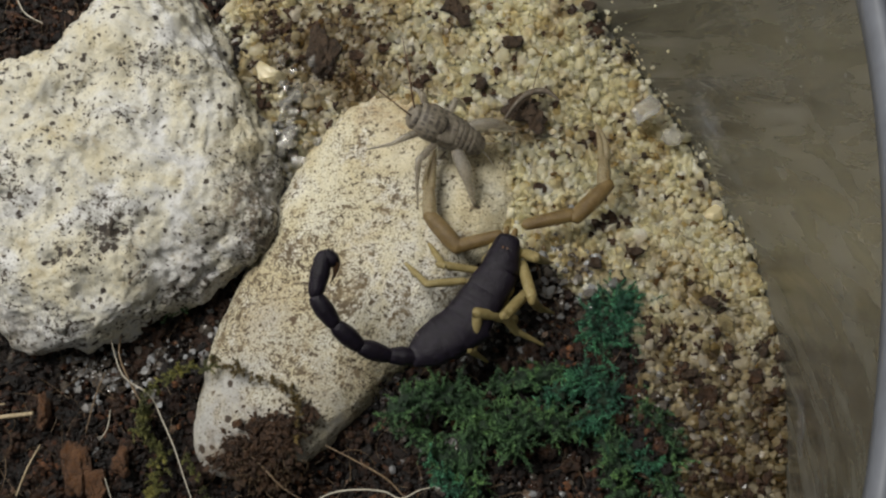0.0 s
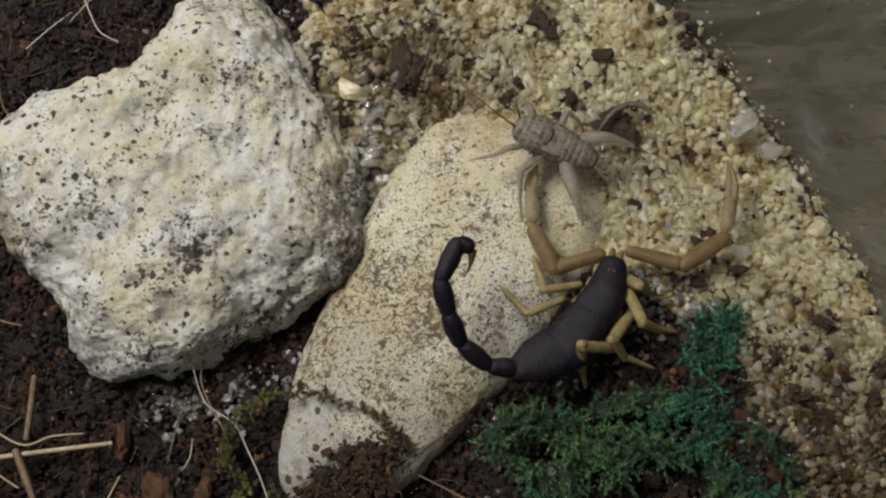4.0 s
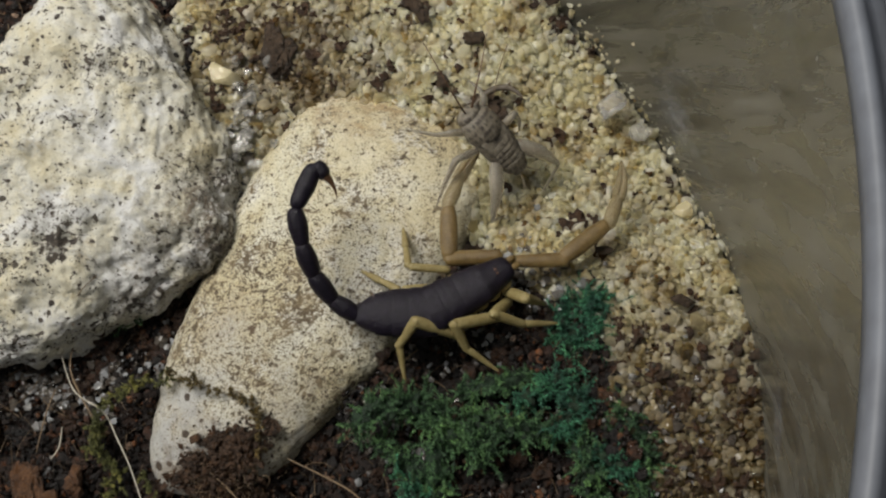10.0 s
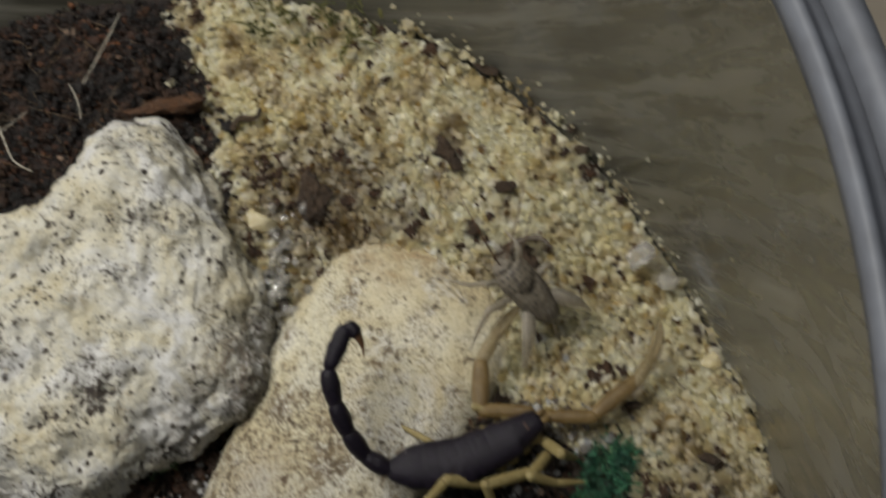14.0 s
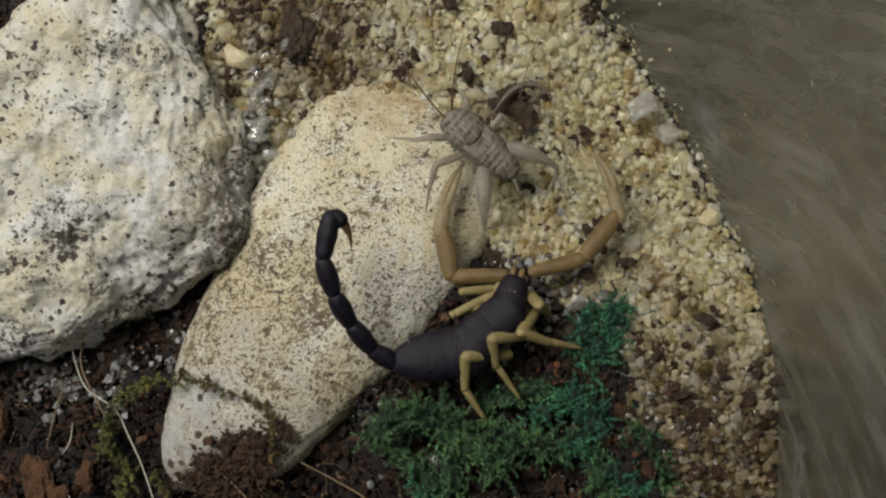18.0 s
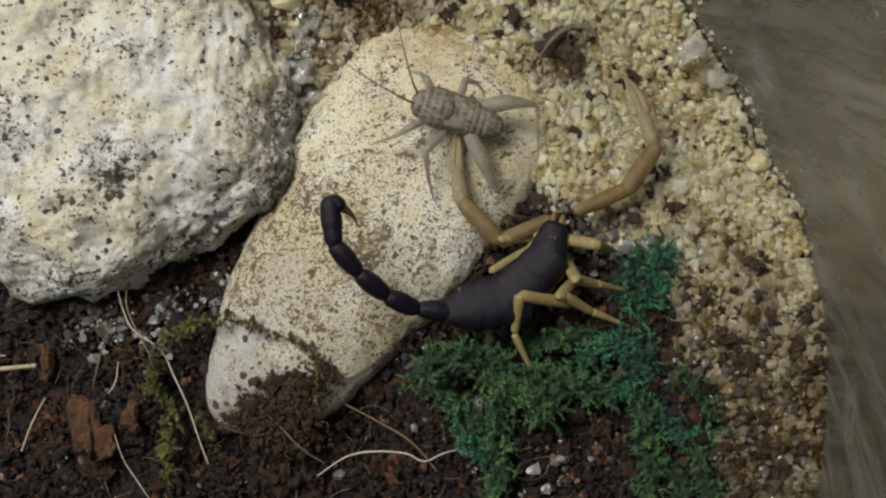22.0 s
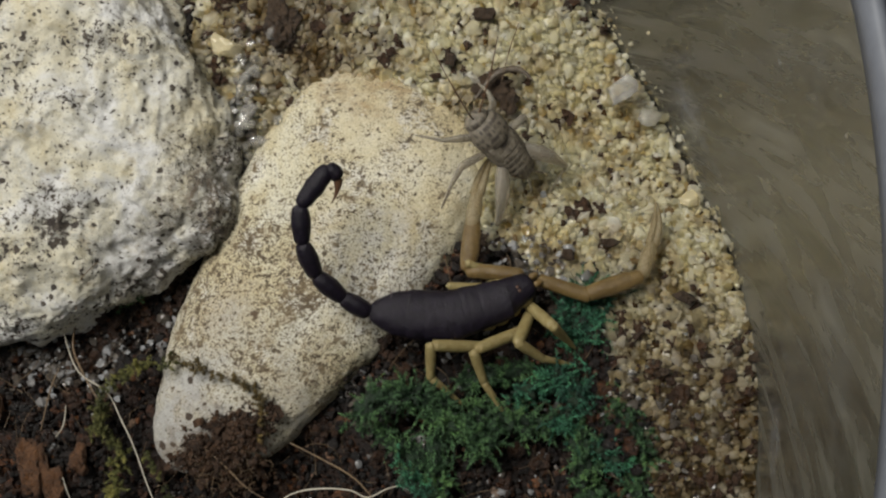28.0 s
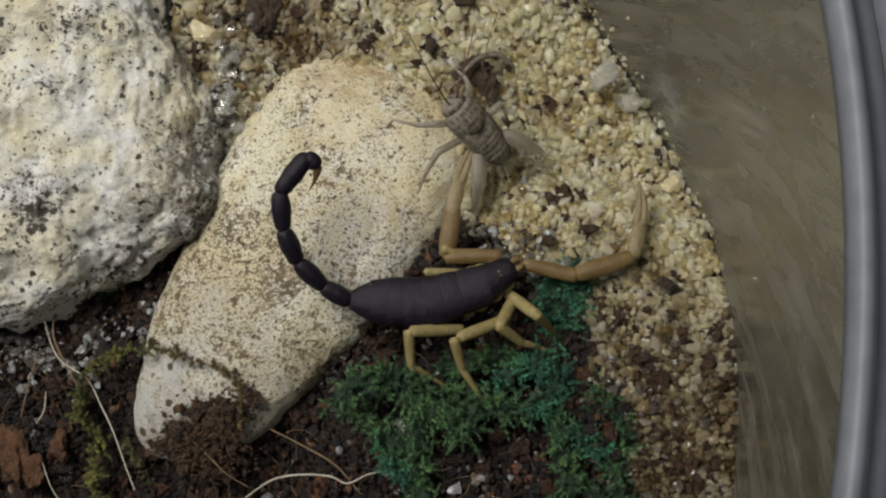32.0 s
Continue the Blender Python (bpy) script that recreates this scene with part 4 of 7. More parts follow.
    thread("brown_root", ((-79.7, 36.0, 3.0), (-76.8, 27.6, 3.0), (-72.0, 29.0, 3.0), (-70.4, 31.9, 3.0)), (0.08, 0.14, 0.11), ROOT_BROWN, "thin dry root behind the rock", "root")
    thread("brown_root", ((-77.9, -3.1, 3.0), (-74.0, -6.6, 3.0), (-69.5, -7.9, 3.0)), (0.14, 0.19, 0.11), ROOT_BROWN, "thin dry root beside the rock", "root")
    thread("brown_root", ((-67.2, 54.9, 5.0), (-66.3, 49.5, 5.0), (-63.4, 43.0, 5.0), (-61.7, 40.4, 5.0), (-58.7, 38.7, 5.0)), (0.11, 0.13, 0.12, 0.086), ROOT_PALE, "thin pale root behind the rock", "root")
    thread("brown_root", ((-67.2, 42.6, 5.0), (-64.3, 46.4, 5.0), (-60.8, 49.5, 5.0)), (0.07, 0.086, 0.055), ROOT_PALE, "thin pale root behind the rock", "root")
    thread("brown_root", ((-54.1, 54.4, 5.0), (-52.3, 51.1, 5.0), (-51.5, 48.1, 5.0)), (0.086, 0.11, 0.086), ROOT_PALE, "thin pale root behind the rock", "root")
    thread("brown_root", ((-47.1, 68.5, 4.0), (-48.9, 63.2, 4.0), (-52.2, 54.9, 4.0)), (0.086, 0.13, 0.086), ROOT_PALE, "thin pale root on the soil", "root")
    thread("brown_root", ((-74.5, 38.4, 4.0), (-71.1, 41.9, 4.0), (-67.6, 45.0, 4.0)), (0.086, 0.13, 0.086), ROOT_PALE, "thin pale root on the soil", "root")
    thread("brown_root", ((-26.1, 45.8, 3.5), (-25.1, 47.9, 3.5), (-22.3, 48.1, 3.5), (-21.6, 49.9, 3.5)), (0.5, 0.6, 0.5, 0.3), BARK, "short crooked dark twig on the sand", "twig")
    thread("curled_leaf", ((17.6, 21.5, 3.0), (19.7, 24.4, 3.0), (21.8, 26.0, 3.0), (24.4, 26.2, 3.0), (26.3, 24.6, 3.0)), (0.15, 0.4, 0.55, 0.5, 0.15), LEAF, "dark curled dead leaf beside the pebble", "leaf")
    thread("hair_root", ((24.3, 33.3, 4.0), (23.1, 29.9, 4.0), (22.1, 26.1, 4.0), (21.6, 23.8, 4.0)), (0.056, 0.078, 0.056), ROOT_BROWN, "hair-thin dark root on the sand", "root")


# ---------------------------------------------------------------- moss
def sprig(rng, name, points, width, count, mat, thing, label=""):
    """A creeping stem with many short feathery fronds, each thick with fine leaflets."""
    line = spline(points, 10)
    each = 70
    n = max(count // each, 6)
    t = rng.uniform(0, 1, n) * (len(line) - 1.001)
    i = t.astype(int)
    step = line[i + 1] - line[i]
    run = step / (np.linalg.norm(step, axis=1)[:, None] + 1e-9)
    off = rng.normal(size=(n, 3)) + (0, 0, 0.25)
    off /= np.linalg.norm(off, axis=1)[:, None]
    lumpy = 0.6 + 0.6 * np.sin(t * 0.45 + rng.uniform(0, 6)) ** 2
    base = line[i] + step * (t - i)[:, None] + off * (rng.uniform(0, 0.55, n) * width * lumpy)[:, None]
    way = off + run * rng.choice((-1.0, 1.0), n)[:, None] * rng.uniform(0.2, 1.1, n)[:, None]
    way /= np.linalg.norm(way, axis=1)[:, None]
    curl = np.cross(way, rng.normal(size=(n, 3)))
    long = width * rng.uniform(0.35, 0.85, n) * lumpy
    u = rng.uniform(0, 1, (n, each, 1))
    root = base[:, None] + (way[:, None] * u + 0.35 * curl[:, None] * u * u) * long[:, None, None]
    leaf = 0.75 * way[:, None] + 0.9 * rng.normal(size=(n, each, 3))
    size = (0.30 + 0.07 * width) * rng.uniform(0.7, 1.5, (n, each)) * (1.15 - 0.65 * u[..., 0])
    v, f = fibres(rng, root.reshape(-1, 3), leaf.reshape(-1, 3), size.ravel(), np.repeat(rng.uniform(0.045, 0.085, n), each), 0.0, 1)
    # added dark core inside wide green sprigs, giving them an opaque body
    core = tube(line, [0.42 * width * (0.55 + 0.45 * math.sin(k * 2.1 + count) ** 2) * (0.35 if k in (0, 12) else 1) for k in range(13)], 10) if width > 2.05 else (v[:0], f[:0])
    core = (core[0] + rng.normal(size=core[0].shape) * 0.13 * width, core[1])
    ob = link_mesh(name, v, f, mat, thing, label)
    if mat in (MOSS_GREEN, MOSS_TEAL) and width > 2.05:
        link_mesh("felt", *core, MOSS_CORE, ob, "dark matted felt inside the sprig")
    return ob


def moss():
    rng = np.random.default_rng(21)
    clump = tagged(new("moss_clump"), "tangled dyed green moss clump on the sand and soil", "moss")
    teal = ((((30.6, -12.9, 1.5), (32.6, -9.6, 1.5), (35.1, -8.0, 1.0), (37.1, -10.3, 1.0)), 3.2, 1700), (((31.8, -16.2, 2.0), (33.5, -12.8, 1.5), (36.3, -14.9, 1.5)), 3.0, 1500), (((29.1, -19.5, 4.0), (31.9, -22.6, 4.0), (30.3, -27.4, 4.0)), 2.6, 1200),
            (((33.2, -29.7, 3.0), (37.2, -31.6, 3.0), (39.9, -32.7, 3.0)), 2.2, 800), (((7.1, -33.4, 3.0), (9.5, -35.7, 3.0), (12.7, -36.4, 3.0)), 2.0, 700), (((22.8, -23.6, 3.5), (26.8, -21.9, 3.5), (29.6, -20.3, 3.5)), 2.0, 800))
    green = ((((0.5, -25.8, 4.6), (4.8, -23.4, 5.0), (9.5, -23.2, 4.6), (13.4, -25.0, 4.2)), 2.6, 1500), (((11.8, -25.3, 4.4), (16.5, -28.4, 4.8), (19.7, -30.2, 4.4)), 2.6, 1400), (((17.3, -25.3, 3.5), (22.9, -26.8, 3.5), (27.6, -27.4, 3.5)), 2.4, 1300),
             (((32.0, -27.0, 3.0), (33.2, -32.1, 3.0), (33.8, -37.6, 3.0), (33.0, -43.0, 3.0)), 2.2, 1300), (((12.0, -28.0, 3.0), (12.4, -34.0, 3.0), (13.0, -38.7, 3.0), (12.0, -44.1, 3.0)), 2.2, 1300), (((37.3, -24.1, 2.5), (40.8, -27.9, 2.5), (42.0, -32.6, 2.5)), 2.4, 1200),
             (((40.0, -33.5, 2.5), (41.5, -38.1, 2.5), (42.2, -43.5, 2.5)), 2.0, 1000), (((34.9, -35.9, 2.0), (38.8, -40.5, 2.0), (38.0, -44.4, 2.0)), 2.0, 800), (((15.5, -21.5, 1.0), (20.5, -20.0, 1.2), (26.0, -18.6, 1.6)), 1.9, 900), (((3.7, -27.9, 2.5), (7.0, -30.2, 2.5), (11.0, -33.3, 2.5)), 1.8, 700))
    for pts, width, count in teal:
        sprig(rng, "sprig", pts, width * 1.3, int(count * 9.0), MOSS_TEAL, clump, "bright teal-green moss sprig")
    for pts, width, count in green:
        sprig(rng, "sprig", pts, width * 1.5, int(count * 9.0), MOSS_GREEN, clump)
    strand = tagged(new("moss_strand"), "thin olive moss strand lying across the pebble", "moss")
    sprig(rng, "stem", ((-36.8, -28.2, 3.5), (-36.7, -26.2, 3.5), (-36.3, -23.4, 3.5), (-33.2, -19.9, 3.5), (-29.5, -18.6, 3.5), (-26.3, -18.1, 4.4)), 1.7, 5200, MOSS_OLIVE, strand)
    sprig(rng, "stem", ((-25.9, -18.1, 4.9), (-22.2, -19.2, 5.0), (-17.6, -21.1, 5.0), (-14.3, -22.5, 4.8), (-13.0, -25.3, 4.2), (-13.5, -29.3, 3.0)), 1.3, 5000, DRY_MOSS, strand, "dry brown end of the strand")
    tuft = tagged(new("moss_tuft"), "olive green moss tuft among roots on the soil", "moss")
    sprig(rng, "sprig", ((-37.7, -24.6, 1.5), (-36.6, -28.2, 1.5), (-33.6, -31.3, 1.5)), 1.9, 3600, MOSS_OLIVE, tuft)
    sprig(rng, "sprig", ((-35.1, -32.3, 1.0), (-34.6, -35.5, 1.0), (-34.8, -39.5, 1.0)), 1.9, 3200, MOSS_OLIVE, tuft)
    sprig(rng, "sprig", ((-30.4, -31.4, 1.0), (-28.6, -34.7, 1.0), (-26.8, -37.8, 1.0)), 1.1, 1200, MOSS_OLIVE, tuft)
    back = tagged(new("moss_tuft"), "yellow-green moss tuft against the tub wall", "moss")
    for pts in (((-24.8, 64.8, 6.0), (-19.8, 62.5, 6.0), (-16.1, 64.5, 6.0)), ((-15.9, 60.2, 6.0), (-10.3, 63.3, 6.0), (-4.6, 64.2, 6.0)), ((-8.2, 58.9, 6.0), (-4.5, 62.0, 6.0), (0.2, 65.1, 6.0)), ((-21.1, 67.9, 6.0), (-12.4, 67.6, 6.0), (-4.7, 68.5, 6.0)), ((-26.1, 70.6, 6.0), (-18.0, 66.4, 6.0), (-8.5, 65.3, 6.0))):
        sprig(rng, "sprig", pts, 2.4, 1500, MOSS_OLIVE, back)
    wet = tagged(new("moss_tuft"), "dark green moss tuft in the gap under the rock", "moss")
    sprig(rng, "sprig", ((-37.6, -11.5, -1.0), (-35.2, -8.9, -1.0), (-33.1, -8.0, -1.0)), 1.8, 500, MOSS_GREEN, wet)


def fibre_litter():
    """Fine dry fibres strewn through the soil."""
    rng = np.random.default_rng(31)
    x, y = scatter(rng, 3.5, -90, 45, -56, 74, 2.0)
    keep = sandy(x, y) < -1
    x, y = x[keep], y[keep]
    n = len(x)
    way = rng.normal(size=(n, 3)) * (1, 1, 0.25)
    v, f = fibres(rng, np.c_[x, y, land(x, y) + 0.6 + rng.uniform(0, 0.6, n)], way, rng.uniform(2, 9, n), rng.uniform(0.04, 0.12, n), 1.1, 5)
    tagged(link_mesh("soil_fibres", v, f, ROOT_BROWN), "fine dry brown fibres strewn through the soil", "fibre", kind="stuff")


def grit():
    """Grey and white grit among the soil and the moss, and dust on the wall's foot."""
    rng = np.random.default_rng(41)
    spots = ((25, -5, 4.5, 3.5, 190), (15, -14, 4, 3, 90), (3, -25, 2.0, 2.4, 90), (8, -29, 3.5, 3, 90), (20, -38, 7, 3, 60), (-47, -18, 3.4, 2.0, 190), (-42, -20, 1.6, 1.4, 50), (-37, -17, 1.8, 2.2, 90), (-38, -22, 1.0, 1.6, 40), (-54, -16, 3, 3, 40), (-45, -31, 1.4, 1.2, 25), (-20, 9, 1.5, 7, 50), (3, -20, 3, 3, 60), (44, -30, 4, 7, 90), (-28, -12, 3, 4, 60), (30, -27, 4, 3, 60), (-30, -40, 12, 4, 20))
    pos = np.concatenate([np.c_[rng.normal(size=(n, 2)) * (sx, sy) + (px, py)] for px, py, sx, sy, n in spots])
    v, f = grains(rng, np.c_[pos, land(pos[:, 0], pos[:, 1]) + rng.uniform(0.1, 0.9, len(pos))], rng.lognormal(-0.28, 0.5, len(pos)).clip(0.3, 2.0), 2, 0.85, 0.35, 9)
    tagged(link_mesh("grit", v, f, GRIT, smooth=False), "grey-white grit strewn among soil and moss", "grit", kind="stuff")
    # larger clear grains wedged between the rock and the pebble
    pos = np.c_[rng.normal(size=(46, 2)) * (1.6, 7.0) + (-17.5, 19)]
    v, f = grains(rng, np.c_[pos, land(pos[:, 0], pos[:, 1]) + rng.uniform(0.2, 1.2, 46)], rng.lognormal(0.6, 0.35, 46).clip(1.2, 3.6), 2, 0.85, 0.08, 10)
    tagged(link_mesh("clear_grains", v, f, CRYSTAL, smooth=False), "large clear quartz grains wedged between rock and pebble", "grain", kind="stuff")
    n = 420
    a = np.radians(rng.uniform(-22, 66, n))
    z = rng.exponential(1.6, n) * np.where(rng.uniform(0, 1, n) < 0.22, 4.0, 1.0)
    pos = np.c_[TUB_X + 97.7 * np.cos(a), TUB_Y + 97.7 * np.sin(a)]
    v, f = grains(rng, np.c_[pos, land(pos[:, 0], pos[:, 1]) + 0.6 + z], rng.lognormal(-0.3, 0.5, n).clip(0.25, 2.0) * np.where(z > 5, 0.5, 1.0), 2, 1.0)
    tagged(link_mesh("wall_dust", v, f, SAND, smooth=False), "pale sand grains stuck to the foot of the wall", "sand", kind="stuff")


stones_and_crumbs()
mud()
roots()
moss()
fibre_litter()
grit()


# ---------------------------------------------------------------- animals
def chitin(name, base, dark, rough, scale=1.2):
    mat, tree, bsdf = material(name, base, rough)
    tree.links.new(ramp(tree, noise_tex(tree, scale, 5, 0.65), [(0.3, dark), (0.65, base)]), bsdf.inputs["Base Color"])
    bump(tree, bsdf, noise_tex(tree, 2.6, 5, 0.7), 0.6, 0.0003)
    bsdf.inputs["Subsurface Weight"].default_value = 0.08
    bsdf.inputs["Subsurface Radius"].default_value = (0.0006, 0.0004, 0.0002)
    return mat


BLACK = chitin("black_chitin", (0.0102, 0.0075, 0.0143), (0.003, 0.0022, 0.0044), 0.36)
BLACK.node_tree.nodes["Principled BSDF"].inputs["Specular IOR Level"].default_value = 0.22
FOLD = chitin("pale_fold", (0.20, 0.17, 0.17), (0.11, 0.09, 0.095), 0.5)
PLEURA = chitin("purple_flank", (0.025, 0.0205, 0.031), (0.011, 0.009, 0.0135), 0.42, 0.9)
AMBER_SKIN = chitin("amber_chitin", (0.27, 0.182, 0.066), (0.13, 0.08, 0.026), 0.33, 0.3)
CLAW_SKIN = chitin("pale_claw_chitin", (0.44, 0.36, 0.20), (0.30, 0.23, 0.11), 0.32)
YELLOW = chitin("yellow_chitin", (0.36, 0.295, 0.135), (0.24, 0.185, 0.07), 0.4)
for skin_mat in (AMBER_SKIN, CLAW_SKIN, YELLOW):
    nodes = skin_mat.node_tree.nodes
    see_through(skin_mat.node_tree, nodes["Principled BSDF"], nodes["Principled BSDF"].inputs["Base Color"].links[0].from_socket, 0.3)
BROWN_TIP = chitin("brown_chitin", (0.12, 0.06, 0.03), (0.06, 0.03, 0.015), 0.3)
GREY_SKIN = chitin("cricket_skin", (0.20, 0.175, 0.133), (0.095, 0.079, 0.058), 0.5, 1.2)
tree = GREY_SKIN.node_tree
bands = tree.nodes.new("ShaderNodeTexWave")
bands.inputs["Scale"].default_value = 300.0
bands.inputs["Distortion"].default_value = 1.5
tree.links.new(tree.nodes.new("ShaderNodeTexCoord").outputs["Object"], bands.inputs["Vector"])
marks = mix(tree, 1.0, ramp(tree, noise_tex(tree, 1.0, 3, 0.6, (520, 1900, 900)), [(0.42, grey(1)), (0.54, grey(0))]), ramp(tree, bands.outputs["Fac"], [(0.2, grey(0.25)), (0.6, grey(1))]), "MULTIPLY")
skin = tree.nodes["Principled BSDF"].inputs["Base Color"].links[0].from_socket
tree.links.new(mix(tree, marks, skin, (0.05, 0.04, 0.032)), tree.nodes["Principled BSDF"].inputs["Base Color"])
PALE_SKIN = chitin("cricket_leg_skin", (0.58, 0.54, 0.46), (0.36, 0.32, 0.26), 0.3, 1.5)
PALE_SKIN.node_tree.nodes["Principled BSDF"].inputs["Transmission Weight"].default_value = 0.7
see_through(PALE_SKIN.node_tree, PALE_SKIN.node_tree.nodes["Principled BSDF"], PALE_SKIN.node_tree.nodes["Principled BSDF"].inputs["Base Color"].links[0].from_socket, 0.4)
CLAW_SKIN.node_tree.nodes["Principled BSDF"].inputs["Transmission Weight"].default_value = 0.5
AMBER_SKIN.node_tree.nodes["Principled BSDF"].inputs["Transmission Weight"].default_value = 0.2
see_through(PALE_SKIN.node_tree, PALE_SKIN.node_tree.nodes["Principled BSDF"], PALE_SKIN.node_tree.nodes["Principled BSDF"].inputs["Base Color"].links[0].from_socket, 0.35)
LENGTHS = {"carapace": 5.6, "front_abdomen": 7.8, "rear_abdomen": 10.0, "tail_1": 4.2, "tail_2": 5.0, "tail_3": 5.0, "tail_4": 5.1, "tail_5": 6.3, "telson": 2.0, "stinger": 3.8, "left_femur": 7.3, "left_patella": 7.1, "left_claw": 9.9, "right_femur": 7.3, "right_patella": 8.2, "right_claw": 10.0, "leg_a_femur": 6.0, "leg_a_tibia": 5.3, "leg_a_foot": 5.7, "leg_b_femur": 6.0, "leg_b_tibia": 4.9, "leg_b_foot": 6.0, "leg_c_femur": 4.9, "leg_c_tibia": 5.0, "leg_c_foot": 5.2, "leg_d_femur": 4.1, "leg_d_tibia": 3.8, "leg_d_foot": 3.3, "leg_e_femur": 5.8, "leg_e_tibia": 3.0, "leg_e_foot": 2.8, "leg_f_femur": 4.8, "leg_f_tibia": 2.8, "leg_f_foot": 2.6}
JOINTED = {}


def at(x, y, z, ry=0, rz=0):
    """A pose from millimetres and degrees."""
    return pose(x * MM, y * MM, z * MM, 0, ry, rz)


def shell(name, length, widths, mat, thing, label="", flat=0.7, over=0.25, sides=14, ridge=0.0, blunt=9, inner=0.0):
    """A hollow-looking limb along x, thick as widths tell, with rounded ends that run a little into its neighbours."""
    n = 17
    u = np.linspace(-1, 1, n)
    x = u * (length / 2 + over) - inner * (1 - u) / 2
    r = np.interp(u, np.linspace(-1, 1, len(widths)), widths) / 2
    r = r * np.clip(1 - np.abs(u) ** blunt, 0.0, 1) ** 0.5 * (1 + ridge * np.cos(u * 9.0)) + 0.02
    v, f = tube(np.c_[x, 0 * x, 0 * x], r, sides, flat)
    return link_mesh(name, v, f, mat, thing, label)


def scorpion():
    thing = tagged(new("scorpion"), "black scorpion with yellow legs and curled tail gripping a cricket", "scorpion")
    size = LENGTHS

    def put(key, name, widths, mat, label="", flat=0.75, over=0.25, ridge=0.0, sides=14, blunt=9, inner=0.0):
        JOINTED[key] = shell(name, size[key], widths, mat, thing, label, flat, over, sides, ridge, blunt, inner)
        return JOINTED[key]

    # the trunk: x runs from the head to the tail
    head = put("carapace", "carapace", (3.3, 4.0, 4.8, 5.6, 6.1), BLACK, "dark carapace", 0.62, 0.55)
    for y in (-0.32, 0.32):
        v, f = ball(2)
        link_mesh("eye", v * 0.22 + (-size["carapace"] * 0.10, y, 1.42), f, BROWN_TIP, head)
    for y in (-0.62, 0.62):                              # the short mouth claws
        v, f = ball(2)
        link_mesh("mouth_claw", v * (0.95, 0.5, 0.5) + (-size["carapace"] * 0.5 - 0.75, y, 0.2), f, AMBER_SKIN, head, "small amber mouth claw")
    front = put("front_abdomen", "front_abdomen", (5.4, 6.3, 7.0, 7.2), PLEURA, "purplish soft flanks", 0.58, 1.1)
    rear = put("rear_abdomen", "rear_abdomen", (7.2, 7.1, 6.6, 5.2, 2.6), PLEURA, "purplish soft flanks", 0.58, 0.9)
    for owner, key, count, widths in ((front, "front_abdomen", 3, (5.9, 6.9, 7.4)), (rear, "rear_abdomen", 4, (7.4, 7.35, 7.0, 5.9, 2.7))):
        step = size[key] / count
        for k in range(count):
            w0 = np.interp(k / count, np.linspace(0, 1, len(widths)), widths)
            w1 = np.interp((k + 1) / count, np.linspace(0, 1, len(widths)), widths)
            u = np.linspace(0, 1, 9)
            x = -size[key] / 2 + (k - (0.55 if k == 0 else 0.0) + u * (1.63 if k == 0 else 1.08)) * step
            r = (w0 + (w1 - w0) * u) / 2 * (0.965 + 0.035 * np.sin(u * 2.2)) * np.where(u > 0.97, 0.94, 1)
            v, f = tube(np.c_[x, 0 * x, 0 * x + 0.22 + 0.04 * k], r, 28, 0.56)
            beads = np.array([noise.noise(Vector(p) * 2.6) for p in v])          # grainy rows on the plates
            v = v + np.c_[0 * beads, 0 * beads, 0.16 * beads * (v[:, 2] > 0.4)]
            link_mesh("tergite", v, f, BLACK, owner)
    # the pale fold of skin before the last plate
    a = np.radians(np.linspace(200, 318, 14))
    r = 5.95 / 2 + 0.03
    v, f = tube(np.c_[0 * a + size["rear_abdomen"] * 0.25, r * np.sin(a), r * 0.57 * np.cos(a) + 0.34], (0.03, 0.11, 0.12, 0.1, 0.03), 6)
    link_mesh("skin_fold", v, f, FOLD, rear, "thin pale fold between the plates")
    # the yellow hips that carry the legs, along both flanks
    for owner, key, spots in ((head, "carapace", ((-0.15, 2.1), (0.25, 2.5))), (front, "front_abdomen", ((-0.42, 2.8), (-0.18, 3.0)))):
        for along, out in spots:
            for side in (-1, 1):
                v, f = ball(2)
                link_mesh("hip", v * (1.35, 0.95, 0.6) + (along * size[key], side * (out - 0.35), -0.8), f, YELLOW, owner, "yellow hip joint")
    # the tail
    for k, w in ((1, (2.1, 2.8, 2.7, 1.9)), (2, (1.9, 2.7, 2.8, 1.9)), (3, (1.9, 2.7, 2.8, 1.9)), (4, (1.8, 2.6, 2.8, 1.9)), (5, (1.8, 2.5, 2.8, 2.7, 1.8))):
        put("tail_%d" % k, "tail_segment", w, BLACK, "", 0.95, 0.5, 0.03)
    put("telson", "telson", (1.5, 2.2, 2.3, 1.5), BLACK, "", 0.95, 0.35)
    n = size["stinger"]
    u = np.linspace(-1, 1, 12)
    v, f = tube(np.c_[u * n / 2, 0.35 * (1 - u * u), 0 * u], (0.75, 0.5, 0.3, 0.16, 0.03), 9)
    JOINTED["stinger"] = link_mesh("stinger", v, f, BROWN_TIP, thing, "thin curved brown stinger")
    # the arms
    for side, turn in (("left", 1), ("right", -1)):
        put(side + "_femur", "pincer_femur", (1.7, 2.05, 2.2, 2.2), AMBER_SKIN, "amber-brown upper arm", 0.8, 0.75, 0.0, 14, 16)
        put(side + "_patella", "pincer_patella", (2.1, 2.7, 2.6, 1.9), AMBER_SKIN, "amber-brown forearm", 0.8, 0.75, 0.0, 14, 16)
        claw = put(side + "_claw", "claw", (1.7, 2.1, 2.2, 1.8, 1.3), CLAW_SKIN, "pale slender claw", 0.8, 0.0)
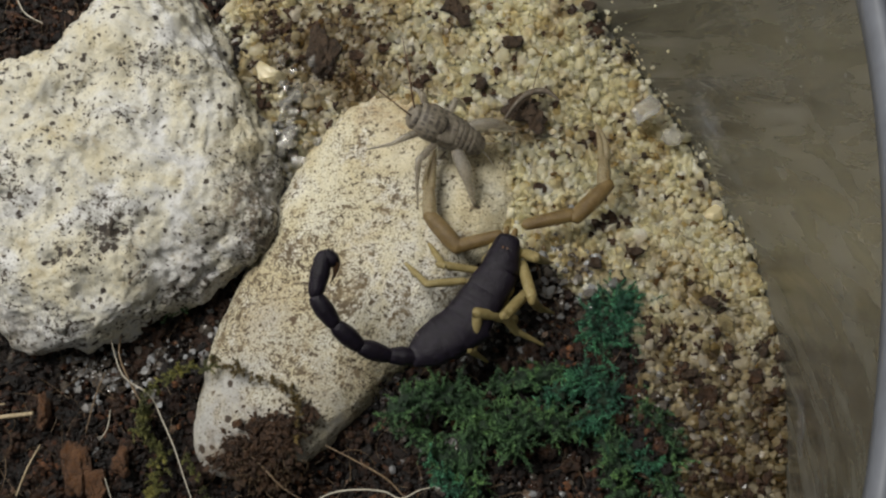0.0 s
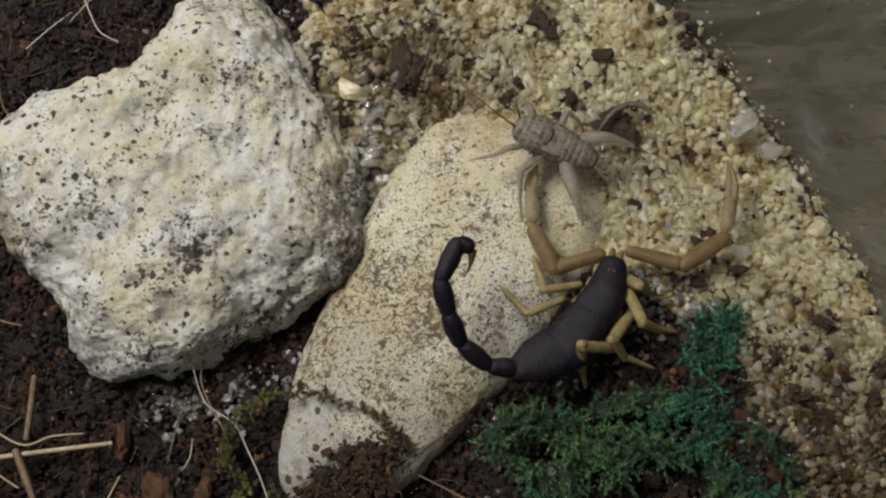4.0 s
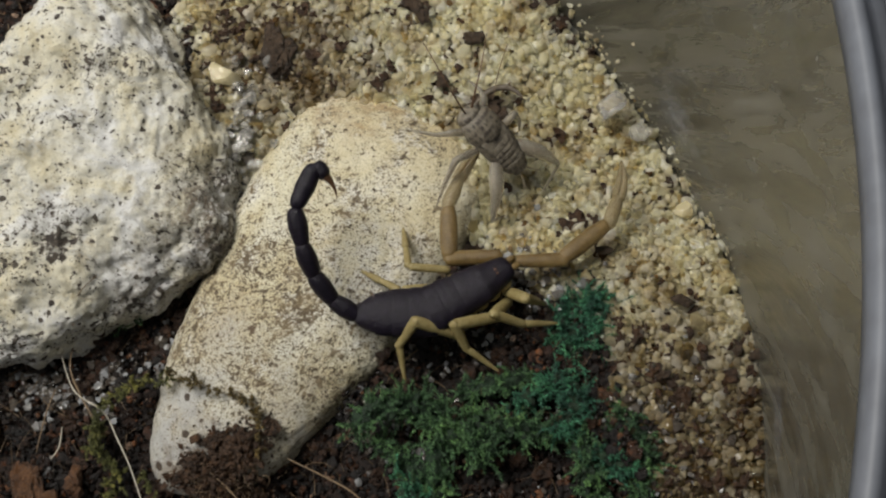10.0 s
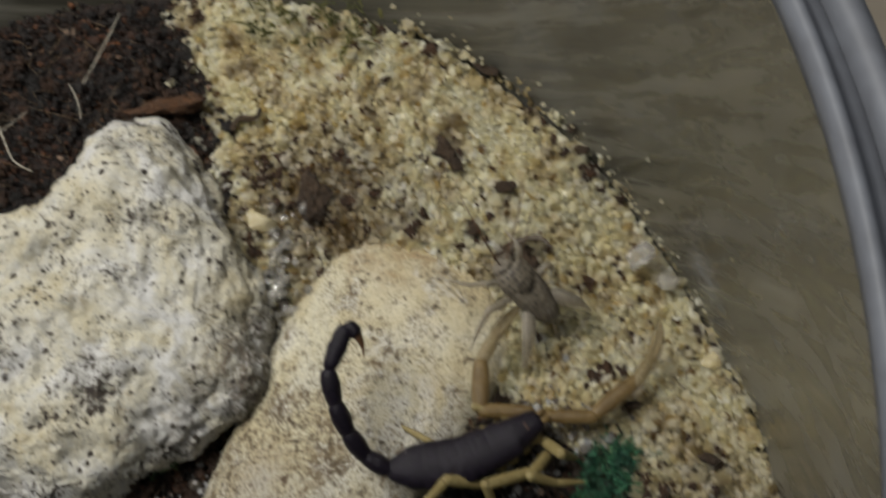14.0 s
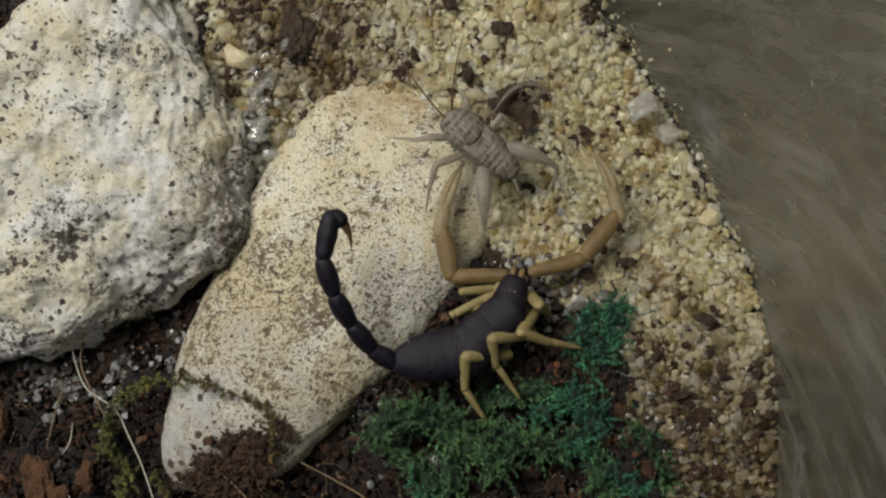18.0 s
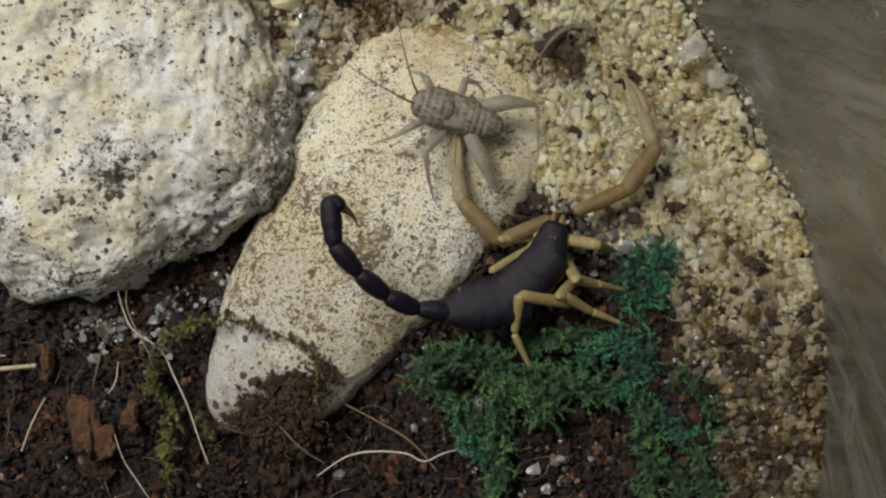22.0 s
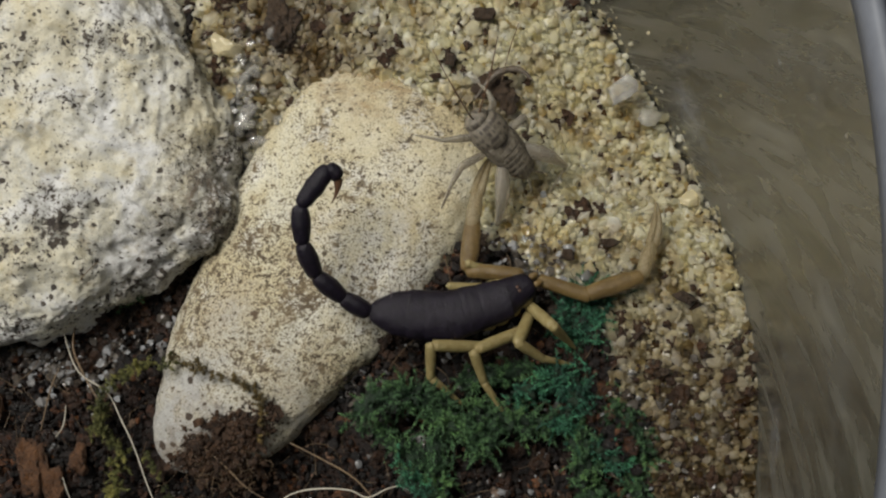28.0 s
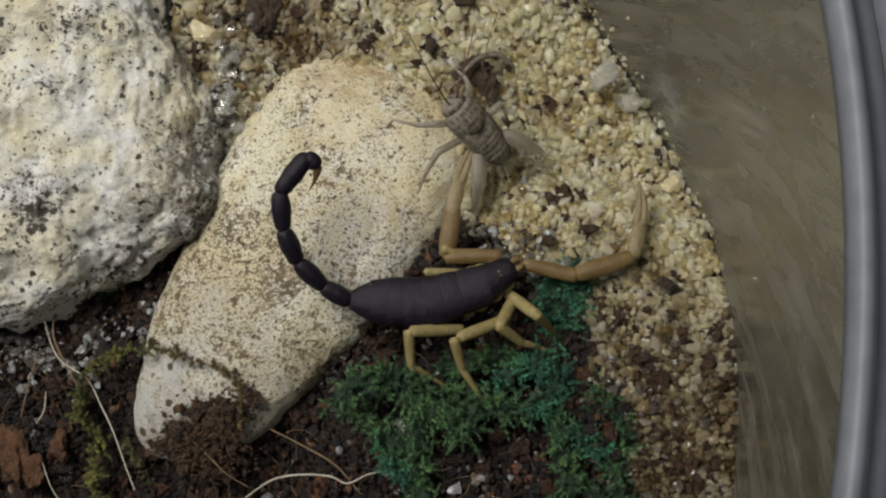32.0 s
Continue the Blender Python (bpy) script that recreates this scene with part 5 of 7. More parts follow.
        claw.data.transform(Matrix.Diagonal((0.66, 1, 1, 1)) @ Matrix.Translation((-0.82 * size[side + "_claw"] / 2 * MM, 0, 0)))
        for y, bow in ((0.42, 0.10), (-0.42, -0.30)):
            u = np.linspace(0, 1, 12)
            x = size[side + "_claw"] * (-0.05 + 0.66 * u)
            v, f = tube(np.c_[x, y * (1 - u) + bow * np.sin(u * 3.14) - turn * 1.3 * u ** 2, 0 * u], (0.7, 0.55, 0.42, 0.15), 8)
            link_mesh("finger", v, f, CLAW_SKIN, claw)
    # the legs
    for leg in "abcdef":
        thin = 1.0 if leg in "abcd" else 0.7
        put("leg_%s_femur" % leg, "leg_femur", np.array((1.5, 1.7, 1.75, 1.55)) * thin, YELLOW, "", 0.85, 0.6, 0, 10, 26, 2.2 if leg in "abcd" else 0.6)
        put("leg_%s_tibia" % leg, "leg_tibia", np.array((1.5, 1.5, 1.3, 1.1)) * thin, YELLOW, "", 0.85, 0.6, 0, 10, 26)
        put("leg_%s_foot" % leg, "leg_foot", (1.15, 0.95, 0.68, 0.34), YELLOW, "", 0.85, 0.55, 0, 10, 26)
    return thing


def cricket():
    """The cricket's x runs from its rear to its head."""
    thing = tagged(new("cricket"), "grey-brown mottled cricket held in the scorpion's claw", "cricket")
    stations, widths = (-6.5, -6.0, -4.5, -2.0, 0.5, 2.6), (0.5, 1.15, 1.85, 2.3, 2.45, 2.35)

    def plate(name, x0, x1, lift, label="", swell=0.05):
        """One overlapping ring of the back: it widens a little to its rear lip."""
        u = np.linspace(0, 1, 9)
        x = x1 + (x0 - x1) * u
        r = np.interp(x, stations, widths) * (0.97 + swell * np.sin(u * 2.2)) * np.where(u > 0.95, 0.93, 1)
        v, f = tube(np.c_[x, 0 * x, 0 * x + lift], r, 20, 0.78)
        return link_mesh(name, v, f, GREY_SKIN, thing, label)

    u = np.linspace(-6.4, 2.6, 26)
    v, f = tube(np.c_[u, 0 * u, 0 * u - 0.15], np.interp(u, stations, widths) * 0.97, 18, 0.74)
    link_mesh("abdomen", v, f, GREY_SKIN, thing, "ringed grey-brown abdomen")
    for k in range(7):
        plate("ring", -6.2 + 0.86 * k, -5.15 + 0.86 * k, 0.05)
    for side in (-1, 1):                                 # short folded wing pads
        u = np.linspace(0, 1, 10)
        v, f = tube(np.c_[2.4 - 4.6 * u, side * (1.05 + 0.05 * u), 1.2 - 0.12 * u], (0.7, 1.1, 1.15, 1.05, 0.8, 0.15), 12, 0.42)
        link_mesh("wing_pad", v, f, GREY_SKIN, thing, "short mottled wing pad")
    u = np.linspace(0, 1, 14)
    v, f = tube(np.c_[1.2 + 4.0 * u, 0 * u, 0 * u + 0.12], (2.25, 2.44, 2.52, 2.5, 2.4, 2.2, 1.75), 20, 0.84)
    link_mesh("pronotum", v, f, GREY_SKIN, thing, "mottled collar plate")
    v, f = ball(3)
    link_mesh("head", v * (1.35, 1.75, 1.6) + (5.2, 0, -0.45), f, GREY_SKIN, thing)
    for y in (-1.3, 1.3):
        v, f = ball(2)
        link_mesh("eye", v * 0.42 + (5.6, y, 0.1), f, BROWN_TIP, thing)
    def bent(points, per=7):
        """Straight stretches with tight knees."""
        p = np.array(points, float)
        return np.concatenate([p[i] + (p[i + 1] - p[i]) * np.linspace(0, 1, per, endpoint=False)[:, None] for i in range(len(p) - 1)] + [p[-1:]])

    # hind legs: swollen thigh, thin shin folded back
    for pts in (((-2.0, 1.9, 0.0), (-5.0, 5.6, 0.9), (-8.0, 8.8, -0.4), (-8.3, 8.9, -0.9), (-10.4, 6.0, -2.6)),
                ((-2.6, -1.8, 0.2), (-6.6, -3.6, 1.3), (-10.6, -4.7, 0.6), (-10.9, -4.6, 0.2), (-13.0, 0.4, -2.2))):
        p = np.array(pts)
        v, f = tube(spline(p[:3], 10), (0.6, 1.05, 1.2, 1.08, 0.8, 0.52, 0.38), 12, 0.85)
        femur = link_mesh("hind_femur", v, f, PALE_SKIN, thing, "swollen pale grey hind thigh")
        v, f = tube(bent(p[2:]), (0.34, 0.28, 0.23, 0.18, 0.1), 8)
        link_mesh("hind_tibia", v, f, PALE_SKIN, femur)
    legs = (((3.6, 1.6, -0.8), (6.2, 4.0, 0.2), (7.6, 5.6, -0.6), (10.6, 7.4, -2.4)), ((0.6, 1.9, -0.8), (3.2, 6.6, 0.6), (1.6, 9.6, -1.2), (-0.4, 12.4, -3.0)),
            ((3.6, -1.6, -0.8), (5.6, -3.4, 0.2), (6.6, -4.2, -0.8), (8.2, -4.6, -2.6)), ((0.2, -1.9, -0.8), (0.4, -5.0, 0.6), (-1.6, -5.4, -0.8), (-3.4, -4.9, -2.4)))
    for pts in legs:
        v, f = tube(bent(pts), (0.5, 0.62, 0.5, 0.34, 0.25, 0.12), 9)
        link_mesh("leg", v, f, PALE_SKIN, thing)
    for pts in (((6.2, 0.5, 0.3), (8.5, 0.6, 1.6), (13.0, -0.2, 2.2), (18.5, -2.2, 1.0)), ((6.1, -0.6, 0.3), (8.0, -2.6, 1.7), (10.2, -6.0, 2.4), (12.0, -10.2, 1.2))):
        v, f = tube(spline(pts, 9), (0.19, 0.13, 0.1, 0.05), 6)
        link_mesh("antenna", v, f, BROWN_TIP, thing, "long dark feeler")
    for y in (1, -1):
        v, f = tube(spline([(-6.2, 0.5 * y, 0), (-7.6, 1.1 * y, 0.3), (-9.0, 2.0 * y, 0.2)], 5), (0.2, 0.14, 0.04), 6)
        link_mesh("cercus", v, f, PALE_SKIN, thing)
    for child in thing.children:
        if child.name.split(".")[0] in ("abdomen", "ring", "wing_pad", "pronotum", "head"):
            child.data.transform(Matrix.Diagonal((1.05, 1.18, 1.08, 1)))
    return thing


SCORPION = scorpion()
CRICKET = cricket()


def motions():
    walk(SCORPION, [(0.0, at(11.54, -12.95, 7.20)), (2.0, at(13.10, -12.55, 7.20)), (5.0, at(12.22, -12.46, 7.20)), (5.1, at(12.22, -12.46, 7.20)), (5.3, at(10.38, -8.32, 7.20)), (6.0, at(11.69, -10.25, 7.20)), (7.5, at(11.04, -9.18, 7.20)), (9.0, at(10.93, -10.33, 7.20)), (10.5, at(11.45, -10.16, 7.20)), (13.0, at(11.65, -9.50, 7.20)), (15.2, at(11.65, -9.50, 7.20)), (16.4, at(12.73, -11.74, 7.20)), (17.5, at(13.82, -13.98, 7.20)), (19.0, at(13.47, -14.21, 7.20)), (20.1, at(13.47, -14.21, 7.20)), (20.5, at(13.15, -14.20, 7.20)), (21.5, at(13.95, -14.35, 7.20)), (22.3, at(13.02, -14.77, 7.20)), (22.6, at(10.97, -10.88, 7.20)), (23.0, at(10.97, -10.88, 7.20)), (23.6, at(10.97, -10.88, 7.20)), (24.0, at(14.38, -10.65, 7.20)), (25.0, at(13.57, -11.49, 7.20)), (28.0, at(13.70, -12.01, 7.20)), (32.0, at(13.51, -12.05, 7.20))])
    walk(JOINTED['carapace'], [(0.0, at(5.85, 10.80, 0.20, -3, -106)), (2.0, at(5.92, 9.70, 0.20, -4, -109)), (5.0, at(5.90, 9.66, 0.20, -4, -106)), (5.1, at(5.90, 9.66, 0.20, -4, -106)), (5.3, at(10.35, 5.61, 0.20, -3, -144)), (6.0, at(9.83, 6.46, 0.20, -4, -140)), (7.5, at(9.44, 5.64, 0.20, -4, -141)), (9.0, at(9.35, 4.86, 0.20, -4, -147)), (10.5, at(9.43, 5.10, 0.20, -4, -147)), (13.0, at(9.21, 4.67, 0.20, -4, -146)), (15.2, at(9.21, 4.67, 0.20, -4, -146)), (16.4, at(7.85, 6.22, 0.20, -5, -127)), (17.5, at(6.48, 7.76, 0.20, -5, -104)), (19.0, at(6.53, 7.64, 0.20, -5, -109)), (20.1, at(6.53, 7.64, 0.20, -5, -109)), (20.5, at(6.80, 6.89, 0.20, -5, -111)), (21.5, at(5.38, 7.50, 0.20, -4, -107)), (22.3, at(5.85, 7.79, 0.20, -4, -106)), (22.6, at(8.34, 5.30, 0.20, -4, -129)), (23.0, at(8.34, 5.30, 0.20, -4, -129)), (23.6, at(8.34, 5.30, 0.20, -4, -129)), (24.0, at(9.46, 3.32, 0.20, -5, -146)), (25.0, at(9.48, 3.40, 0.20, -5, -145)), (28.0, at(9.37, 3.54, 0.20, -5, -149)), (32.0, at(9.94, 3.72, 0.20, -4, -148))])
    walk(JOINTED['front_abdomen'], [(0.0, at(2.46, 3.81, 0.20, 3, -123)), (2.0, at(2.47, 3.44, 0.20, 3, -126)), (5.0, at(2.54, 3.36, 0.20, 3, -127)), (5.1, at(2.54, 3.36, 0.20, 3, -127)), (5.3, at(3.71, 1.74, 0.20, 3, -155)), (6.0, at(3.75, 2.26, 0.20, 3, -149)), (7.5, at(3.48, 1.83, 0.20, 3, -152)), (9.0, at(3.47, 1.66, 0.20, 3, -155)), (10.5, at(3.49, 1.76, 0.20, 3, -153)), (13.0, at(3.44, 1.56, 0.20, 3, -156)), (15.2, at(3.44, 1.56, 0.20, 3, -156)), (16.4, at(3.20, 2.15, 0.20, 3, -146)), (17.5, at(2.96, 2.73, 0.20, 3, -137)), (19.0, at(2.86, 2.64, 0.20, 3, -137)), (20.1, at(2.86, 2.64, 0.20, 3, -137)), (20.5, at(2.98, 2.38, 0.20, 3, -141)), (21.5, at(2.28, 2.39, 0.20, 3, -134)), (22.3, at(2.56, 2.65, 0.20, 3, -134)), (22.6, at(3.33, 1.62, 0.20, 3, -154)), (23.0, at(3.33, 1.62, 0.20, 3, -154)), (23.6, at(3.33, 1.62, 0.20, 3, -154)), (24.0, at(3.71, 0.97, 0.20, 3, -165)), (25.0, at(3.71, 0.97, 0.20, 3, -165)), (28.0, at(3.63, 1.14, 0.20, 3, -163)), (32.0, at(3.81, 1.13, 0.20, 3, -163))])
    walk(JOINTED['rear_abdomen'], [(0.0, at(-3.50, -2.35, 0.20, -3, -146)), (2.0, at(-3.68, -2.14, 0.20, -3, -150)), (5.0, at(-3.56, -1.72, 0.20, -3, -154)), (5.1, at(-3.56, -1.72, 0.20, -3, -154)), (5.3, at(-4.44, -0.24, 0.20, -3, -177)), (6.0, at(-5.03, 0.14, 0.20, -2, 178)), (7.5, at(-4.57, -0.21, 0.20, -3, -177)), (9.0, at(-5.04, -0.30, 0.20, -2, -177)), (10.5, at(-5.05, -0.08, 0.20, -2, -179)), (13.0, at(-5.09, -0.53, 0.20, -2, -174)), (15.2, at(-5.09, -0.53, 0.20, -2, -174)), (16.4, at(-4.96, -0.65, 0.20, -2, -173)), (17.5, at(-4.83, -0.77, 0.20, -2, -171)), (19.0, at(-4.91, -0.97, 0.20, -2, -169)), (20.1, at(-4.91, -0.97, 0.20, -2, -169)), (20.5, at(-4.88, -0.59, 0.20, -2, -173)), (21.5, at(-4.20, -1.11, 0.20, -3, -165)), (22.3, at(-4.06, -1.03, 0.20, -3, -166)), (22.6, at(-5.84, 0.36, 0.20, -2, 176)), (23.0, at(-5.84, 0.36, 0.20, -2, 176)), (23.6, at(-5.84, 0.36, 0.20, -2, 176)), (24.0, at(-5.85, 0.95, 0.20, -2, 171)), (25.0, at(-5.46, 0.53, 0.20, -2, 174)), (28.0, at(-5.77, 0.35, 0.20, -2, 177)), (32.0, at(-5.53, 0.16, 0.20, -2, 178))])
    walk(JOINTED['tail_1'], [(0.0, at(-8.96, -4.82, 1.20, -22, -177)), (1.4, at(-8.96, -4.82, 1.20, -22, -177)), (2.0, at(-9.59, -4.34, 1.20, -20, -179)), (5.0, at(-9.15, -3.47, 1.20, -21, -179)), (5.1, at(-9.15, -3.47, 1.20, -21, -179)), (5.3, at(-10.56, 0.32, 1.20, -23, 155)), (6.0, at(-12.06, 0.84, 1.20, -21, 164)), (7.5, at(-10.77, 0.01, 1.20, -25, 165)), (9.0, at(-11.57, 0.57, 1.20, -23, 142)), (10.5, at(-11.76, 0.67, 1.20, -23, 154)), (13.0, at(-11.90, -0.12, 1.20, -22, 151)), (15.2, at(-11.90, -0.12, 1.20, -22, 151)), (16.4, at(-11.53, -0.50, 1.20, -24, 154)), (17.5, at(-11.16, -0.87, 1.20, -26, 156)), (19.0, at(-11.19, -1.04, 1.20, -26, 147)), (20.1, at(-11.19, -1.04, 1.20, -26, 147)), (20.5, at(-11.71, -0.61, 1.20, -21, 164)), (21.5, at(-10.79, -2.16, 1.20, -19, 178)), (22.3, at(-10.42, -1.99, 1.20, -19, 178)), (22.6, at(-13.31, 1.22, 1.20, -25, 163)), (23.0, at(-13.31, 1.22, 1.20, -25, 163)), (23.6, at(-13.31, 1.22, 1.20, -25, 163)), (24.0, at(-13.76, 2.69, 1.20, -20, 159)), (25.0, at(-12.82, 1.67, 1.20, -22, 162)), (28.0, at(-13.19, 1.55, 1.20, -23, 153)), (32.0, at(-12.73, 1.18, 1.20, -23, 153))])
    walk(JOINTED['tail_2'], [(0.0, at(-12.84, -4.51, 3.30, -34, 168)), (1.4, at(-12.84, -4.51, 3.30, -34, 168)), (2.0, at(-13.73, -3.29, 3.30, -30, 150)), (5.0, at(-13.09, -2.14, 3.30, -29, 145)), (5.1, at(-13.09, -2.14, 3.30, -29, 145)), (5.3, at(-13.11, 2.69, 3.30, -36, 119)), (6.0, at(-15.27, 3.08, 3.30, -32, 126)), (7.5, at(-13.77, 1.77, 3.30, -34, 136)), (9.0, at(-14.28, 3.28, 3.30, -33, 128)), (10.5, at(-14.62, 3.02, 3.30, -34, 128)), (13.0, at(-14.69, 2.26, 3.30, -36, 127)), (15.2, at(-14.69, 2.26, 3.30, -36, 127)), (16.4, at(-14.40, 1.83, 3.30, -33, 130)), (17.5, at(-14.11, 1.41, 3.30, -31, 132)), (19.0, at(-14.06, 1.57, 3.30, -30, 131)), (20.1, at(-14.06, 1.57, 3.30, -30, 131)), (20.5, at(-15.44, 0.91, 3.30, -33, 152)), (21.5, at(-15.13, -1.42, 3.30, -32, 161)), (22.3, at(-14.76, -1.18, 3.30, -31, 160)), (22.6, at(-16.95, 2.98, 3.30, -29, 148)), (23.0, at(-16.95, 2.98, 3.30, -29, 148)), (23.6, at(-16.95, 2.98, 3.30, -29, 148)), (24.0, at(-17.25, 4.83, 3.30, -34, 137)), (25.0, at(-16.47, 3.92, 3.30, -29, 137)), (28.0, at(-16.64, 3.83, 3.30, -30, 142)), (32.0, at(-16.15, 3.65, 3.30, -29, 137))])
    walk(JOINTED['tail_3'], [(0.0, at(-16.41, -2.84, 6.00, -34, 143)), (1.4, at(-16.41, -2.84, 6.00, -34, 143)), (2.0, at(-16.42, 0.09, 6.00, -30, 109)), (5.0, at(-15.80, 0.96, 6.00, -36, 115)), (5.1, at(-15.80, 0.96, 6.00, -36, 115)), (5.3, at(-14.77, 6.06, 6.00, -36, 114)), (6.0, at(-17.19, 6.56, 6.00, -36, 111)), (7.5, at(-15.90, 4.85, 6.00, -36, 114)), (9.0, at(-16.23, 6.71, 6.00, -35, 112)), (10.5, at(-16.41, 6.29, 6.00, -37, 109)), (13.0, at(-16.57, 5.59, 6.00, -34, 113)), (15.2, at(-16.57, 5.59, 6.00, -34, 113)), (16.4, at(-16.57, 5.22, 6.00, -34, 116)), (17.5, at(-16.58, 4.85, 6.00, -34, 119)), (19.0, at(-16.65, 5.03, 6.00, -34, 122)), (20.1, at(-16.65, 5.03, 6.00, -34, 122)), (20.5, at(-18.87, 3.39, 6.00, -32, 137)), (21.5, at(-18.99, 0.70, 6.00, -30, 143)), (22.3, at(-18.58, 0.81, 6.00, -33, 145)), (22.6, at(-20.66, 5.62, 6.00, -33, 141)), (23.0, at(-20.66, 5.62, 6.00, -33, 141)), (23.6, at(-20.66, 5.62, 6.00, -33, 141)), (24.0, at(-19.44, 8.11, 6.00, -34, 111)), (25.0, at(-19.04, 7.50, 6.00, -34, 113)), (28.0, at(-19.28, 7.28, 6.00, -33, 112)), (32.0, at(-18.70, 7.28, 6.00, -33, 112))])
    walk(JOINTED['tail_4'], [(0.0, at(-19.39, 0.27, 8.60, -28, 126)), (1.4, at(-19.39, 0.27, 8.60, -28, 126)), (2.0, at(-18.13, 4.48, 8.60, -27, 114)), (5.0, at(-17.15, 4.68, 8.60, -31, 105)), (5.1, at(-17.15, 4.68, 8.60, -31, 105)), (5.3, at(-16.34, 9.98, 8.60, -28, 110)), (6.0, at(-18.41, 10.37, 8.60, -30, 105)), (7.5, at(-17.27, 8.87, 8.60, -27, 105)), (9.0, at(-17.34, 10.69, 8.60, -29, 100)), (10.5, at(-17.40, 10.28, 8.60, -28, 100)), (13.0, at(-17.76, 9.59, 8.60, -29, 101)), (15.2, at(-17.76, 9.59, 8.60, -29, 101)), (16.4, at(-18.08, 9.25, 8.60, -28, 105)), (17.5, at(-18.40, 8.91, 8.60, -27, 110)), (19.0, at(-18.37, 9.12, 8.60, -27, 105)), (20.1, at(-18.37, 9.12, 8.60, -27, 105)), (20.5, at(-21.56, 6.54, 8.60, -32, 122)), (21.5, at(-22.36, 3.81, 8.60, -28, 131)), (22.3, at(-21.99, 3.82, 8.60, -27, 133)), (22.6, at(-23.47, 8.93, 8.60, -28, 120)), (23.0, at(-23.47, 8.93, 8.60, -28, 120)), (23.6, at(-23.47, 8.93, 8.60, -28, 120)), (24.0, at(-20.19, 12.35, 8.60, -28, 90)), (25.0, at(-19.84, 11.74, 8.60, -28, 89)), (28.0, at(-20.14, 11.71, 8.60, -27, 91)), (32.0, at(-19.63, 11.68, 8.60, -27, 93))])
    walk(JOINTED['tail_5'], [(0.0, at(-20.04, 5.04, 10.50, -13, 77)), (1.4, at(-20.04, 5.04, 10.50, -13, 77)), (2.0, at(-17.77, 9.34, 10.50, -13, 65)), (5.0, at(-16.35, 9.27, 10.50, -13, 63)), (5.1, at(-16.35, 9.27, 10.50, -13, 63)), (5.3, at(-16.19, 15.18, 10.50, -12, 73)), (6.0, at(-17.52, 15.26, 10.50, -12, 64)), (7.5, at(-16.49, 14.06, 10.50, -12, 65)), (9.0, at(-16.14, 15.94, 10.50, -11, 63)), (10.5, at(-16.32, 15.52, 10.50, -12, 64)), (13.0, at(-16.80, 14.85, 10.50, -12, 67)), (15.2, at(-16.80, 14.85, 10.50, -12, 67)), (16.4, at(-17.68, 14.53, 10.50, -12, 72)), (17.5, at(-18.56, 14.21, 10.50, -13, 78)), (19.0, at(-18.39, 14.34, 10.50, -13, 79)), (20.1, at(-18.39, 14.34, 10.50, -13, 79)), (20.5, at(-22.74, 11.05, 10.50, -14, 93)), (21.5, at(-24.23, 8.30, 10.50, -14, 98)), (22.3, at(-23.87, 8.49, 10.50, -14, 95)), (22.6, at(-24.42, 13.53, 10.50, -15, 86)), (23.0, at(-24.42, 13.53, 10.50, -15, 86)), (23.6, at(-24.42, 13.53, 10.50, -15, 86)), (24.0, at(-18.42, 16.97, 10.50, -13, 52)), (25.0, at(-18.02, 16.43, 10.50, -13, 53)), (28.0, at(-18.18, 16.66, 10.50, -12, 52)), (32.0, at(-17.85, 16.42, 10.50, -13, 51))])
    walk(JOINTED['telson'], [(0.0, at(-18.65, 7.36, 10.80, 23, -40)), (1.4, at(-18.65, 7.36, 10.80, 23, -40)), (2.0, at(-15.61, 11.61, 10.80, 22, -29)), (5.0, at(-14.17, 11.32, 10.80, 21, -34)), (5.1, at(-14.17, 11.32, 10.80, 21, -34)), (5.3, at(-14.41, 17.90, 10.80, 24, -23)), (6.0, at(-15.25, 17.49, 10.80, 20, -36)), (7.5, at(-14.44, 16.12, 10.80, 20, -52)), (9.0, at(-13.85, 18.26, 10.80, 20, -50)), (10.5, at(-14.27, 17.83, 10.80, 24, -50)), (13.0, at(-14.76, 17.37, 10.80, 23, -42)), (15.2, at(-14.76, 17.37, 10.80, 23, -42)), (16.4, at(-15.90, 17.04, 10.80, 22, -37)), (17.5, at(-17.04, 16.71, 10.80, 21, -33)), (19.0, at(-17.09, 16.44, 10.80, 20, -48)), (20.1, at(-17.09, 16.44, 10.80, 20, -48)), (20.5, at(-22.19, 13.62, 10.80, 27, -24)), (21.5, at(-23.90, 10.77, 10.80, 26, -25)), (22.3, at(-23.33, 10.94, 10.80, 23, -29)), (22.6, at(-23.68, 16.02, 10.80, 34, -18)), (23.0, at(-23.68, 16.02, 10.80, 34, -18)), (23.6, at(-23.68, 16.02, 10.80, 34, -18)), (24.0, at(-15.83, 18.75, 10.80, 23, -34)), (25.0, at(-15.55, 18.20, 10.80, 24, -43)), (28.0, at(-15.56, 18.65, 10.80, 25, -43)), (32.0, at(-15.26, 18.22, 10.80, 24, -40))])
